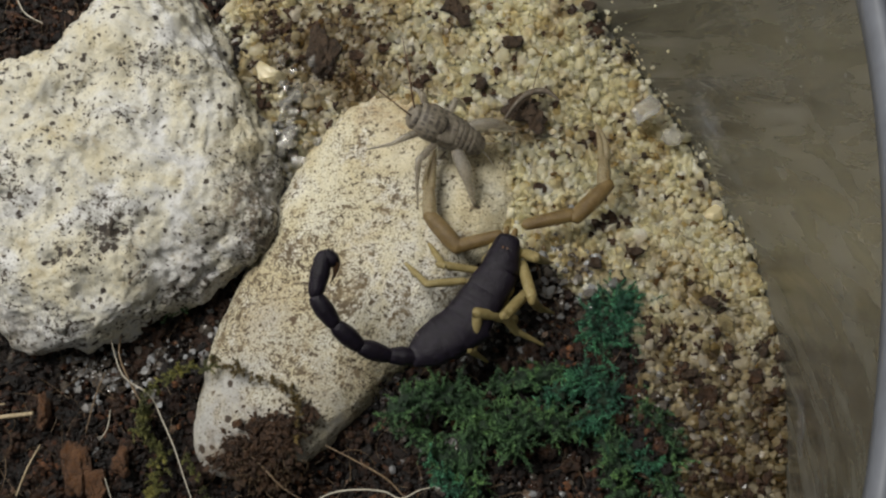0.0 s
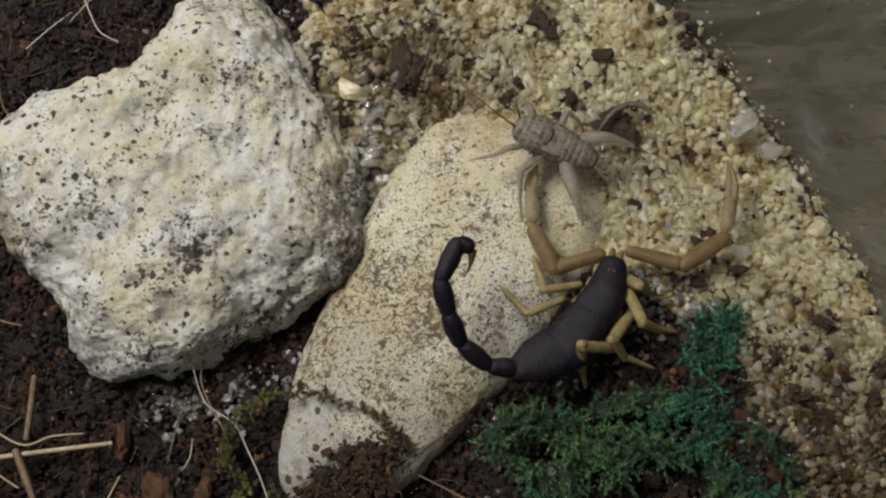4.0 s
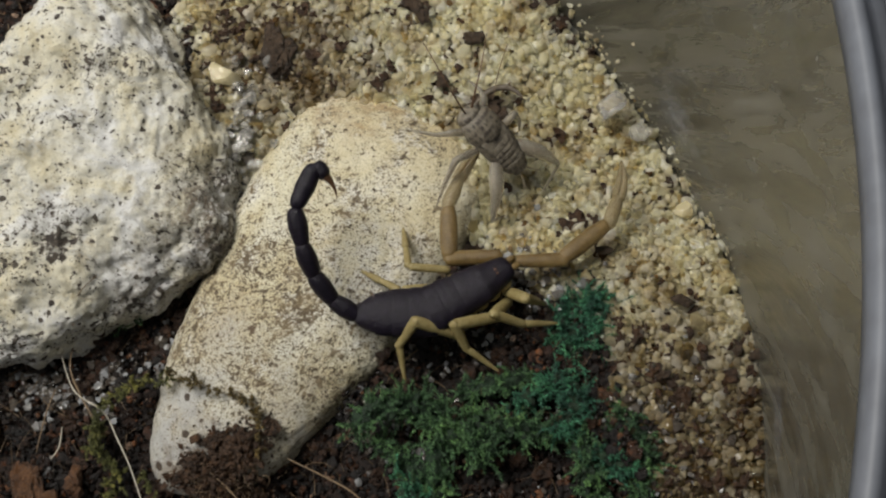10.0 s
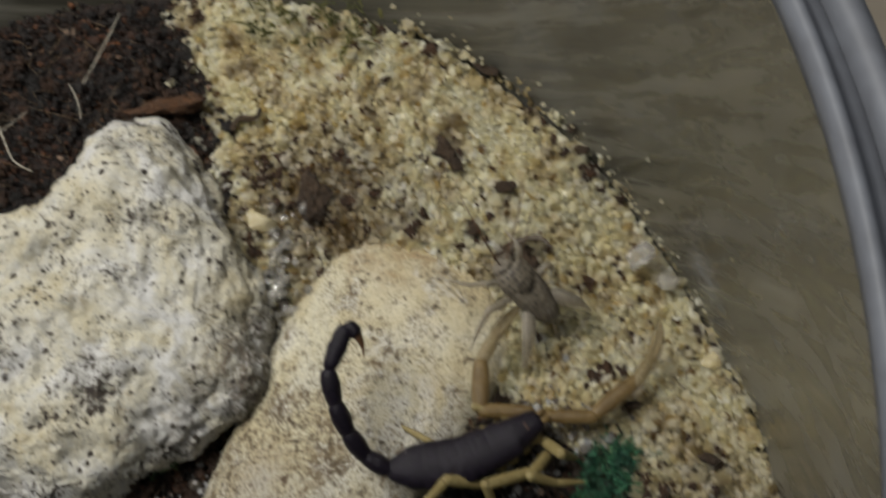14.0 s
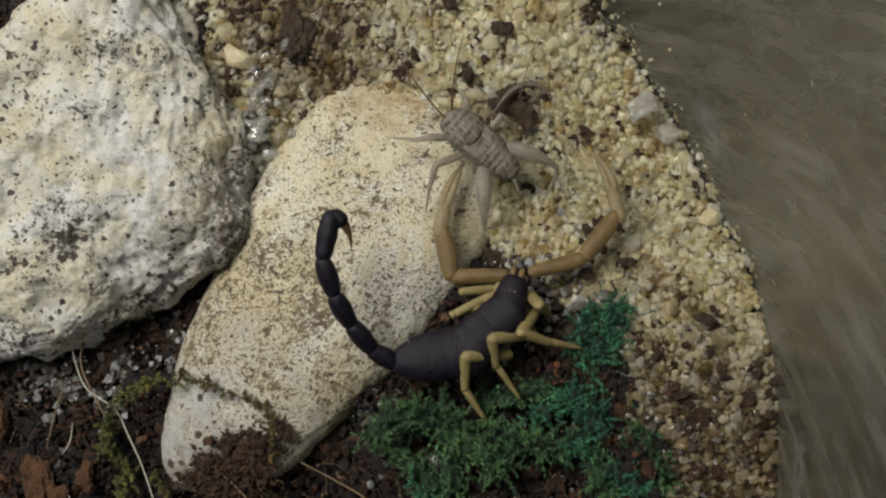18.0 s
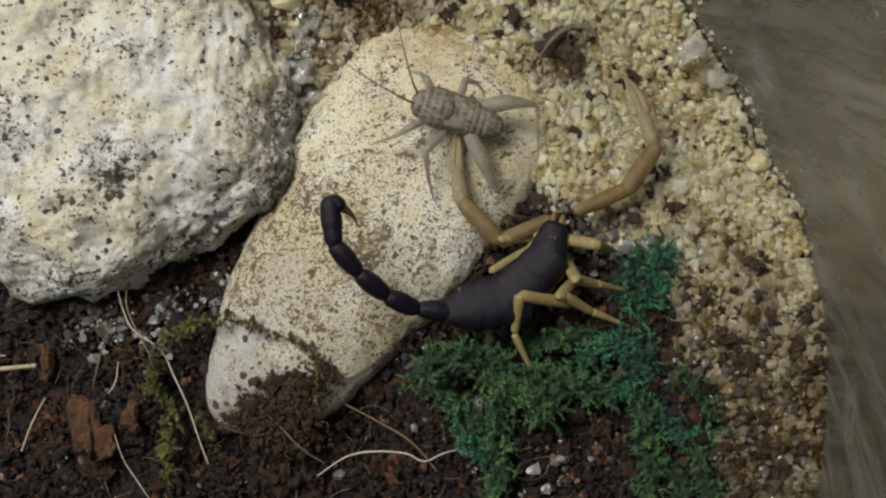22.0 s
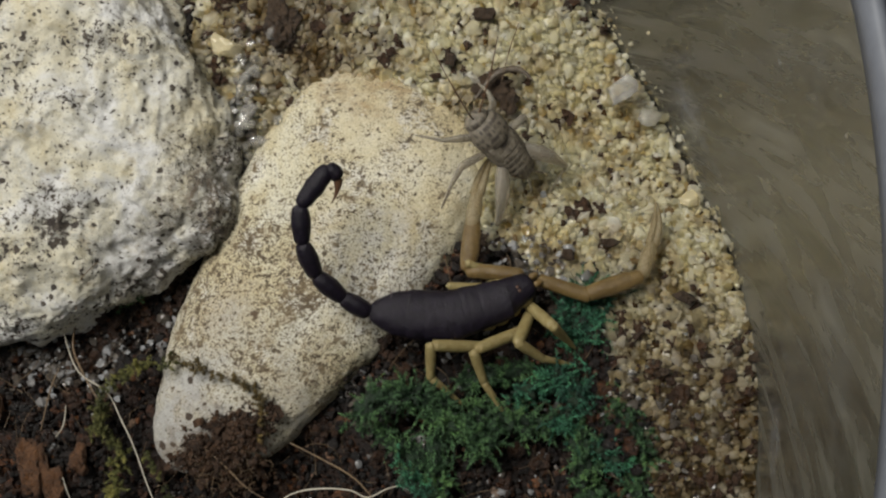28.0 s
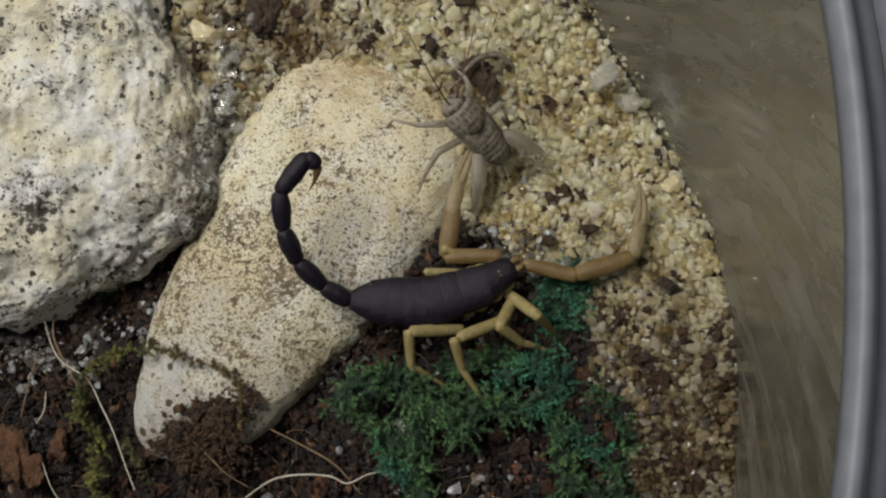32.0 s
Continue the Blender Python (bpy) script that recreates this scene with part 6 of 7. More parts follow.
    walk(JOINTED['stinger'], [(0.0, at(-18.42, 5.59, 9.40, 38, -112)), (1.4, at(-18.42, 5.59, 9.40, 38, -112)), (2.0, at(-15.36, 9.62, 9.40, 32, -112)), (5.0, at(-13.90, 9.05, 9.40, 29, -109)), (5.1, at(-13.90, 9.05, 9.40, 29, -109)), (5.3, at(-12.53, 16.38, 9.40, 33, -48)), (6.0, at(-14.12, 15.30, 9.40, 33, -81)), (7.5, at(-13.44, 13.76, 9.40, 33, -77)), (9.0, at(-12.43, 16.51, 9.40, 41, -52)), (10.5, at(-13.08, 15.62, 9.40, 32, -68)), (13.0, at(-13.67, 15.08, 9.40, 30, -77)), (15.2, at(-13.67, 15.08, 9.40, 30, -77)), (16.4, at(-14.72, 14.65, 9.40, 29, -78)), (17.5, at(-15.77, 14.23, 9.40, 27, -78)), (19.0, at(-15.92, 14.28, 9.40, 35, -71)), (20.1, at(-15.92, 14.28, 9.40, 35, -71)), (20.5, at(-21.46, 12.44, 9.40, 49, -89)), (21.5, at(-22.08, 9.17, 9.40, 31, -49)), (22.3, at(-21.42, 9.26, 9.40, 31, -48)), (22.6, at(-21.45, 15.37, 9.40, 30, -15)), (23.0, at(-21.45, 15.37, 9.40, 30, -15)), (23.6, at(-21.45, 15.37, 9.40, 30, -15)), (24.0, at(-15.29, 16.62, 9.40, 32, -99)), (25.0, at(-15.20, 15.64, 9.40, 27, -99)), (28.0, at(-15.59, 16.23, 9.40, 27, -110)), (32.0, at(-15.36, 16.00, 9.40, 29, -116))])
    walk(JOINTED['left_femur'], [(0.0, at(1.74, 13.08, -0.60, 0, -165)), (2.0, at(1.82, 11.81, -0.60, -0, -153)), (5.0, at(1.31, 12.62, -0.60, -0, -166)), (5.1, at(1.31, 12.62, -0.60, -0, -166)), (5.3, at(7.44, 9.06, -0.60, -0, -167)), (6.0, at(6.51, 9.53, -0.60, -0, -157)), (7.5, at(7.30, 8.46, -0.60, -0, -160)), (9.0, at(6.66, 8.24, -0.60, -0, 176)), (10.5, at(6.73, 8.14, -0.60, -0, -176)), (13.0, at(6.82, 7.61, -0.60, -0, 178)), (15.2, at(6.82, 7.61, -0.60, -0, 178)), (16.4, at(4.46, 9.23, -0.60, -0, 180)), (17.5, at(2.11, 10.84, -0.60, -0, -179)), (19.0, at(2.30, 10.55, -0.60, -0, -174)), (20.1, at(2.30, 10.55, -0.60, -0, -174)), (20.5, at(3.29, 9.17, -0.60, -0, -165)), (21.5, at(1.94, 9.46, -0.60, -0, -155)), (22.3, at(1.91, 9.62, -0.60, -0, -154)), (22.6, at(5.14, 6.94, -0.60, -0, -155)), (23.0, at(5.14, 6.94, -0.60, -0, -155)), (23.6, at(5.14, 6.94, -0.60, -0, -155)), (24.0, at(7.07, 6.45, -0.60, -0, 171)), (25.0, at(6.86, 6.86, -0.60, -0, 169)), (28.0, at(6.69, 6.55, -0.60, -0, 176)), (32.0, at(6.65, 6.89, -0.60, -0, -179))])
    walk(JOINTED['left_patella'], [(0.0, at(-3.33, 14.63, -0.30, -5, 131)), (2.0, at(-2.38, 13.28, -0.30, -5, 114)), (5.0, at(-3.74, 14.58, -0.30, -5, 118)), (5.1, at(-3.74, 14.58, -0.30, -5, 118)), (5.3, at(2.37, 11.16, -0.30, -5, 107)), (6.0, at(1.61, 11.72, -0.30, -4, 109)), (7.5, at(2.30, 10.64, -0.30, -5, 116)), (9.0, at(3.67, 12.65, -0.30, -4, 86)), (10.5, at(3.11, 11.72, -0.30, -4, 92)), (13.0, at(3.19, 11.38, -0.30, -5, 89)), (15.2, at(3.19, 11.38, -0.30, -5, 89)), (16.4, at(0.26, 12.79, -0.30, -5, 93)), (17.5, at(-2.68, 14.19, -0.30, -5, 97)), (19.0, at(-2.42, 13.45, -0.30, -5, 111)), (20.1, at(-2.42, 13.45, -0.30, -5, 111)), (20.5, at(-2.28, 11.05, -0.30, -5, 125)), (21.5, at(-4.34, 10.64, -0.30, -4, 136)), (22.3, at(-4.13, 10.72, -0.30, -4, 134)), (22.6, at(0.20, 8.61, -0.30, -5, 119)), (23.0, at(0.20, 8.61, -0.30, -5, 119)), (23.6, at(0.20, 8.61, -0.30, -5, 119)), (24.0, at(3.64, 9.41, -0.30, -7, 95)), (25.0, at(3.43, 10.51, -0.30, -6, 91)), (28.0, at(3.21, 10.69, -0.30, -4, 84)), (32.0, at(3.37, 10.68, -0.30, -4, 82))])
    walk(JOINTED['left_claw'], [(0.0, at(-5.66, 21.94, -0.40, 5, 93)), (2.0, at(-4.14, 22.65, -0.40, 4, 94)), (5.0, at(-5.54, 24.21, -0.40, 3, 92)), (5.1, at(-5.54, 24.21, -0.40, 3, 92)), (5.3, at(2.56, 18.99, -0.40, 5, 77)), (6.0, at(1.22, 20.31, -0.40, 5, 79)), (7.5, at(0.50, 19.28, -0.40, 4, 91)), (9.0, at(5.55, 21.84, -0.40, 4, 73)), (10.5, at(4.90, 20.07, -0.40, 5, 67)), (13.0, at(5.89, 19.78, -0.40, 4, 61)), (15.2, at(5.89, 19.78, -0.40, 4, 61)), (16.4, at(1.93, 20.71, -0.40, 5, 67)), (17.5, at(-2.02, 21.63, -0.40, 5, 75)), (19.0, at(-3.33, 20.98, -0.40, 5, 85)), (20.1, at(-3.33, 20.98, -0.40, 5, 85)), (20.5, at(-4.90, 19.07, -0.40, 4, 97)), (21.5, at(-8.10, 18.18, -0.40, 5, 100)), (22.3, at(-7.49, 18.41, -0.40, 5, 98)), (22.6, at(-1.63, 16.35, -0.40, 5, 91)), (23.0, at(-1.63, 16.35, -0.40, 5, 91)), (23.6, at(-1.63, 16.35, -0.40, 5, 91)), (24.0, at(4.36, 15.84, -0.40, 6, 77)), (25.0, at(4.14, 17.51, -0.40, 6, 79)), (28.0, at(4.19, 18.45, -0.40, 6, 81)), (32.0, at(4.72, 18.23, -0.40, 6, 78))])
    walk(JOINTED['right_femur'], [(0.0, at(12.70, 16.61, -1.10, 4, 14)), (2.0, at(12.90, 12.76, -1.10, 3, -12)), (5.0, at(12.23, 13.03, -1.10, 4, -15)), (5.1, at(12.23, 13.03, -1.10, 4, -15)), (5.3, at(17.20, 7.75, -1.10, 8, -15)), (6.0, at(17.28, 7.94, -1.10, 5, -12)), (7.5, at(17.69, 6.99, -1.10, 5, -7)), (9.0, at(16.09, 7.29, -1.10, 6, 0)), (10.5, at(16.66, 7.61, -1.10, 6, 2)), (13.0, at(16.26, 6.80, -1.10, 5, -0)), (15.2, at(16.26, 6.80, -1.10, 5, -0)), (16.4, at(14.61, 9.52, -1.10, 5, 7)), (17.5, at(12.97, 12.24, -1.10, 4, 13)), (19.0, at(13.47, 12.58, -1.10, 4, 20)), (20.1, at(13.47, 12.58, -1.10, 4, 20)), (20.5, at(13.13, 11.81, -1.10, 4, 16)), (21.5, at(12.59, 14.19, -1.10, 4, 26)), (22.3, at(12.91, 14.24, -1.10, 4, 26)), (22.6, at(15.62, 9.97, -1.10, 5, 21)), (23.0, at(15.62, 9.97, -1.10, 5, 21)), (23.6, at(15.62, 9.97, -1.10, 5, 21)), (24.0, at(16.34, 3.79, -1.10, 6, -22)), (25.0, at(16.71, 4.72, -1.10, 6, -14)), (28.0, at(16.73, 4.38, -1.10, 5, -17)), (32.0, at(17.84, 4.95, -1.10, 5, -12))])
    walk(JOINTED['right_patella'], [(0.0, at(19.30, 19.77, -1.70, 6, 47)), (2.0, at(20.50, 14.42, -1.70, 5, 47)), (5.0, at(19.35, 13.89, -1.70, 5, 30)), (5.1, at(19.35, 13.89, -1.70, 5, 30)), (5.3, at(24.00, 9.01, -1.70, 3, 21)), (6.0, at(24.48, 8.97, -1.70, 4, 28)), (7.5, at(24.98, 8.39, -1.70, 4, 24)), (9.0, at(22.65, 9.89, -1.70, 4, 35)), (10.5, at(23.31, 10.58, -1.70, 4, 38)), (13.0, at(23.26, 9.79, -1.70, 4, 39)), (15.2, at(23.26, 9.79, -1.70, 4, 39)), (16.4, at(21.41, 13.16, -1.70, 4, 45)), (17.5, at(19.55, 16.53, -1.70, 4, 51)), (19.0, at(19.60, 17.38, -1.70, 4, 56)), (20.1, at(19.60, 17.38, -1.70, 4, 56)), (20.5, at(18.90, 15.73, -1.70, 5, 55)), (21.5, at(18.40, 19.11, -1.70, 5, 57)), (22.3, at(18.59, 18.92, -1.70, 5, 55)), (22.6, at(21.69, 13.87, -1.70, 5, 44)), (23.0, at(21.69, 13.87, -1.70, 5, 44)), (23.6, at(21.69, 13.87, -1.70, 5, 44)), (24.0, at(23.01, 2.83, -1.70, 4, 1)), (25.0, at(23.78, 5.11, -1.70, 4, 14)), (28.0, at(23.96, 4.88, -1.70, 4, 19)), (32.0, at(25.64, 5.63, -1.70, 4, 18))])
    walk(JOINTED['right_claw'], [(0.0, at(21.46, 27.25, -2.90, 9, 87)), (2.0, at(23.56, 23.13, -2.90, 9, 85)), (5.0, at(24.45, 22.67, -2.90, 7, 75)), (5.1, at(24.45, 22.67, -2.90, 7, 75)), (5.3, at(30.35, 15.74, -2.90, 10, 71)), (6.0, at(31.38, 14.18, -2.90, 11, 45)), (7.5, at(32.07, 13.10, -2.90, 12, 43)), (9.0, at(27.48, 16.07, -2.90, 13, 72)), (10.5, at(29.04, 17.96, -2.90, 10, 66)), (13.0, at(28.96, 16.14, -2.90, 13, 59)), (15.2, at(28.96, 16.14, -2.90, 13, 59)), (16.4, at(25.14, 20.13, -2.90, 13, 82)), (17.5, at(21.31, 24.12, -2.90, 12, 103)), (19.0, at(21.29, 24.68, -2.90, 13, 100)), (20.1, at(21.29, 24.68, -2.90, 13, 100)), (20.5, at(21.05, 22.38, -2.90, 13, 88)), (21.5, at(18.79, 28.02, -2.90, 8, 105)), (22.3, at(19.15, 27.95, -2.90, 8, 103)), (22.6, at(25.16, 21.32, -2.90, 10, 81)), (23.0, at(25.16, 21.32, -2.90, 10, 81)), (23.6, at(25.16, 21.32, -2.90, 10, 81)), (24.0, at(30.07, 4.45, -2.90, 15, 26)), (25.0, at(29.77, 11.24, -2.90, 10, 72)), (28.0, at(29.96, 11.43, -2.90, 9, 70)), (32.0, at(31.21, 12.40, -2.90, 9, 77))])
    walk(JOINTED['leg_a_femur'], [(0.0, at(3.77, 1.28, 1.10, -44, -178)), (2.0, at(2.84, -0.48, 1.10, -43, -173)), (5.0, at(3.51, -0.69, 1.10, -41, -170)), (5.1, at(3.51, -0.69, 1.10, -41, -170)), (5.3, at(1.72, -2.44, 1.10, -38, -166)), (6.0, at(0.76, -1.95, 1.10, -42, 175)), (7.5, at(1.89, -2.95, 1.10, -42, 169)), (9.0, at(1.04, -2.29, 1.10, -38, 172)), (10.5, at(0.59, -2.39, 1.10, -35, 169)), (13.0, at(0.41, -2.80, 1.10, -39, 179)), (15.2, at(0.41, -2.80, 1.10, -39, 179)), (16.4, at(1.40, -1.77, 1.10, -38, -175)), (17.5, at(2.39, -0.74, 1.10, -36, -170)), (19.0, at(2.35, -0.66, 1.10, -37, 179)), (20.1, at(2.35, -0.66, 1.10, -37, 179)), (20.5, at(2.78, -1.03, 1.10, -41, -175)), (21.5, at(3.48, -0.34, 1.10, -32, 177)), (22.3, at(4.08, -0.11, 1.10, -31, 176)), (22.6, at(3.01, -4.24, 1.10, -25, -153)), (23.0, at(3.01, -4.24, 1.10, -25, -153)), (23.6, at(3.01, -4.24, 1.10, -25, -153)), (24.0, at(0.39, -4.41, 1.10, -28, -173)), (25.0, at(0.93, -4.06, 1.10, -29, -176)), (28.0, at(0.59, -4.21, 1.10, -29, -179)), (32.0, at(0.62, -4.02, 1.10, -30, -175))])
    walk(JOINTED['leg_a_tibia'], [(0.0, at(1.60, -1.33, 1.10, 33, -99)), (2.0, at(0.95, -1.82, 1.10, 57, -95)), (5.0, at(1.69, -2.02, 1.10, 60, -83)), (5.1, at(1.69, -2.02, 1.10, 60, -83)), (5.3, at(-1.20, -4.14, 1.10, 50, -125)), (6.0, at(-2.28, -3.53, 1.10, 39, -123)), (7.5, at(-1.28, -4.12, 1.10, 40, -132)), (9.0, at(-2.40, -3.24, 1.10, 43, -137)), (10.5, at(-3.01, -3.28, 1.10, 43, -132)), (13.0, at(-3.16, -4.02, 1.10, 42, -139)), (15.2, at(-3.16, -4.02, 1.10, 42, -139)), (16.4, at(-1.53, -3.65, 1.10, 43, -114)), (17.5, at(0.10, -3.28, 1.10, 39, -91)), (19.0, at(0.16, -2.89, 1.10, 37, -88)), (20.1, at(0.16, -2.89, 1.10, 37, -88)), (20.5, at(0.73, -3.51, 1.10, 36, -93)), (21.5, at(0.51, -2.39, 1.10, 38, -97)), (22.3, at(1.14, -2.33, 1.10, 35, -94)), (22.6, at(0.27, -8.14, 1.10, 36, -79)), (23.0, at(0.27, -8.14, 1.10, 36, -79)), (23.6, at(0.27, -8.14, 1.10, 36, -79)), (24.0, at(-2.39, -6.70, 1.10, 41, -78)), (25.0, at(-1.83, -6.35, 1.10, 39, -83)), (28.0, at(-2.46, -6.42, 1.10, 38, -91)), (32.0, at(-2.23, -6.61, 1.10, 36, -87))])
    walk(JOINTED['leg_a_foot'], [(0.0, at(1.94, -4.12, -2.10, 62, -18)), (2.0, at(0.94, -3.96, -2.10, 55, -85)), (5.0, at(2.10, -3.78, -2.10, 61, -70)), (5.1, at(2.10, -3.78, -2.10, 61, -70)), (5.3, at(-2.29, -6.79, -2.10, 45, -100)), (6.0, at(-3.59, -7.55, -2.10, 34, -94)), (7.5, at(-2.80, -8.04, -2.10, 32, -94)), (9.0, at(-3.50, -7.06, -2.10, 30, -85)), (10.5, at(-3.98, -6.65, -2.10, 36, -83)), (13.0, at(-4.42, -7.25, -2.10, 37, -84)), (15.2, at(-4.42, -7.25, -2.10, 37, -84)), (16.4, at(-1.39, -7.40, -2.10, 34, -67)), (17.5, at(1.64, -7.55, -2.10, 29, -54)), (19.0, at(1.92, -7.67, -2.10, 26, -56)), (20.1, at(1.92, -7.67, -2.10, 26, -56)), (20.5, at(2.19, -7.60, -2.10, 32, -49)), (21.5, at(1.84, -7.66, -2.10, 23, -62)), (22.3, at(2.38, -7.45, -2.10, 26, -62)), (22.6, at(3.38, -12.14, -2.10, 25, -33)), (23.0, at(3.38, -12.14, -2.10, 25, -33)), (23.6, at(3.38, -12.14, -2.10, 25, -33)), (24.0, at(0.15, -10.73, -2.10, 26, -45)), (25.0, at(0.34, -9.81, -2.10, 32, -36)), (28.0, at(-0.19, -10.41, -2.10, 27, -39)), (32.0, at(0.16, -10.21, -2.10, 30, -29))])
    walk(JOINTED['leg_b_femur'], [(0.0, at(7.10, 2.45, 1.10, -39, -125)), (2.0, at(6.39, 1.30, 1.10, -36, -125)), (5.0, at(7.10, 1.97, 1.10, -37, -122)), (5.1, at(7.10, 1.97, 1.10, -37, -122)), (5.3, at(8.61, -1.40, 1.10, -36, -157)), (6.0, at(6.34, -1.26, 1.10, -37, -142)), (7.5, at(7.76, -2.00, 1.10, -30, -149)), (9.0, at(6.45, -1.59, 1.10, -33, -159)), (10.5, at(6.48, -1.83, 1.10, -31, -163)), (13.0, at(6.42, -2.58, 1.10, -32, -161)), (15.2, at(6.42, -2.58, 1.10, -32, -161)), (16.4, at(6.15, -0.32, 1.10, -35, -164)), (17.5, at(5.89, 1.95, 1.10, -38, -167)), (19.0, at(6.20, 2.04, 1.10, -35, -170)), (20.1, at(6.20, 2.04, 1.10, -35, -170)), (20.5, at(6.87, 1.90, 1.10, -35, -166)), (21.5, at(7.52, 1.02, 1.10, -53, -133)), (22.3, at(8.02, 1.17, 1.10, -56, -126)), (22.6, at(9.23, -2.07, 1.10, -38, -98)), (23.0, at(9.23, -2.07, 1.10, -38, -98)), (23.6, at(9.23, -2.07, 1.10, -38, -98)), (24.0, at(6.47, -3.75, 1.10, -30, -154)), (25.0, at(6.83, -3.40, 1.10, -30, -157)), (28.0, at(6.63, -3.60, 1.10, -27, -156)), (32.0, at(7.23, -4.00, 1.10, -26, -157))])
    walk(JOINTED['leg_b_tibia'], [(0.0, at(6.69, 0.03, 1.10, 58, -42)), (2.0, at(5.92, -1.39, 1.10, 56, -41)), (5.0, at(6.79, -0.75, 1.10, 55, -41)), (5.1, at(6.79, -0.75, 1.10, 55, -41)), (5.3, at(6.99, -3.71, 1.10, 49, -68)), (6.0, at(4.98, -3.67, 1.10, 57, -66)), (7.5, at(5.78, -4.66, 1.10, 53, -66)), (9.0, at(4.70, -3.81, 1.10, 50, -63)), (10.5, at(4.59, -3.93, 1.10, 48, -59)), (13.0, at(4.35, -4.70, 1.10, 52, -67)), (15.2, at(4.35, -4.70, 1.10, 52, -67)), (16.4, at(4.23, -2.47, 1.10, 48, -73)), (17.5, at(4.10, -0.25, 1.10, 44, -79)), (19.0, at(4.19, -0.13, 1.10, 43, -77)), (20.1, at(4.19, -0.13, 1.10, 43, -77)), (20.5, at(4.88, -0.52, 1.10, 42, -79)), (21.5, at(9.03, -0.83, 1.10, 34, -21)), (22.3, at(9.33, -0.68, 1.10, 38, -24)), (22.6, at(11.29, -4.96, 1.10, 35, -17)), (23.0, at(11.29, -4.96, 1.10, 35, -17)), (23.6, at(11.29, -4.96, 1.10, 35, -17)), (24.0, at(4.44, -7.15, 1.10, 38, -72)), (25.0, at(4.80, -6.79, 1.10, 36, -73)), (28.0, at(4.33, -7.15, 1.10, 37, -70)), (32.0, at(4.56, -7.35, 1.10, 40, -74))])
    walk(JOINTED['leg_b_foot'], [(0.0, at(9.28, -1.31, -2.10, 38, -19)), (2.0, at(8.65, -2.40, -2.10, 39, -8)), (5.0, at(9.67, -2.03, -2.10, 36, -14)), (5.1, at(9.67, -2.03, -2.10, 36, -14)), (5.3, at(8.87, -7.18, -2.10, 31, -58)), (6.0, at(7.46, -6.39, -2.10, 30, -40)), (7.5, at(8.36, -7.51, -2.10, 29, -39)), (9.0, at(7.64, -6.48, -2.10, 29, -32)), (10.5, at(7.45, -6.53, -2.10, 31, -32)), (13.0, at(7.13, -7.34, -2.10, 29, -32)), (15.2, at(7.13, -7.34, -2.10, 29, -32)), (16.4, at(6.64, -5.82, -2.10, 29, -43)), (17.5, at(6.16, -4.30, -2.10, 27, -54)), (19.0, at(6.33, -3.78, -2.10, 30, -48)), (20.1, at(6.33, -3.78, -2.10, 30, -48)), (20.5, at(6.78, -4.12, -2.10, 33, -49)), (21.5, at(14.04, -2.50, -2.10, 29, -16)), (22.3, at(14.31, -2.52, -2.10, 26, -18)), (22.6, at(16.07, -5.32, -2.10, 32, 9)), (23.0, at(16.07, -5.32, -2.10, 32, 9)), (23.6, at(16.07, -5.32, -2.10, 32, 9)), (24.0, at(6.90, -12.12, -2.10, 24, -58)), (25.0, at(7.28, -11.94, -2.10, 24, -58)), (28.0, at(6.69, -11.52, -2.10, 29, -55)), (32.0, at(6.66, -11.53, -2.10, 29, -55))])
    walk(JOINTED['leg_c_femur'], [(0.0, at(9.39, 5.83, 1.10, -30, -78)), (2.0, at(9.18, 4.57, 1.10, -37, -72)), (5.0, at(9.35, 4.87, 1.10, -32, -76)), (5.1, at(9.35, 4.87, 1.10, -32, -76)), (5.3, at(12.27, 0.11, 1.10, -43, -107)), (6.0, at(10.63, 1.20, 1.10, -40, -111)), (7.5, at(11.01, 0.17, 1.10, -45, -120)), (9.0, at(10.52, 0.08, 1.10, -49, -118)), (10.5, at(10.10, -0.36, 1.10, -58, -126)), (13.0, at(11.05, -1.11, 1.10, -49, -126)), (15.2, at(11.05, -1.11, 1.10, -49, -126)), (16.4, at(9.75, 1.27, 1.10, -50, -123)), (17.5, at(8.46, 3.64, 1.10, -51, -119)), (19.0, at(8.89, 3.25, 1.10, -51, -133)), (20.1, at(8.89, 3.25, 1.10, -51, -133)), (20.5, at(9.08, 3.22, 1.10, -58, -118)), (21.5, at(8.28, 3.47, 1.10, -56, -88)), (22.3, at(9.21, 3.42, 1.10, -60, -73)), (22.6, at(11.06, 0.15, 1.10, -46, -88)), (23.0, at(11.06, 0.15, 1.10, -46, -88)), (23.6, at(11.06, 0.15, 1.10, -46, -88)), (24.0, at(10.50, -2.94, 1.10, -39, -104)), (25.0, at(10.60, -2.40, 1.10, -45, -104)), (28.0, at(10.51, -2.19, 1.10, -43, -114)), (32.0, at(11.17, -1.91, 1.10, -43, -117))])
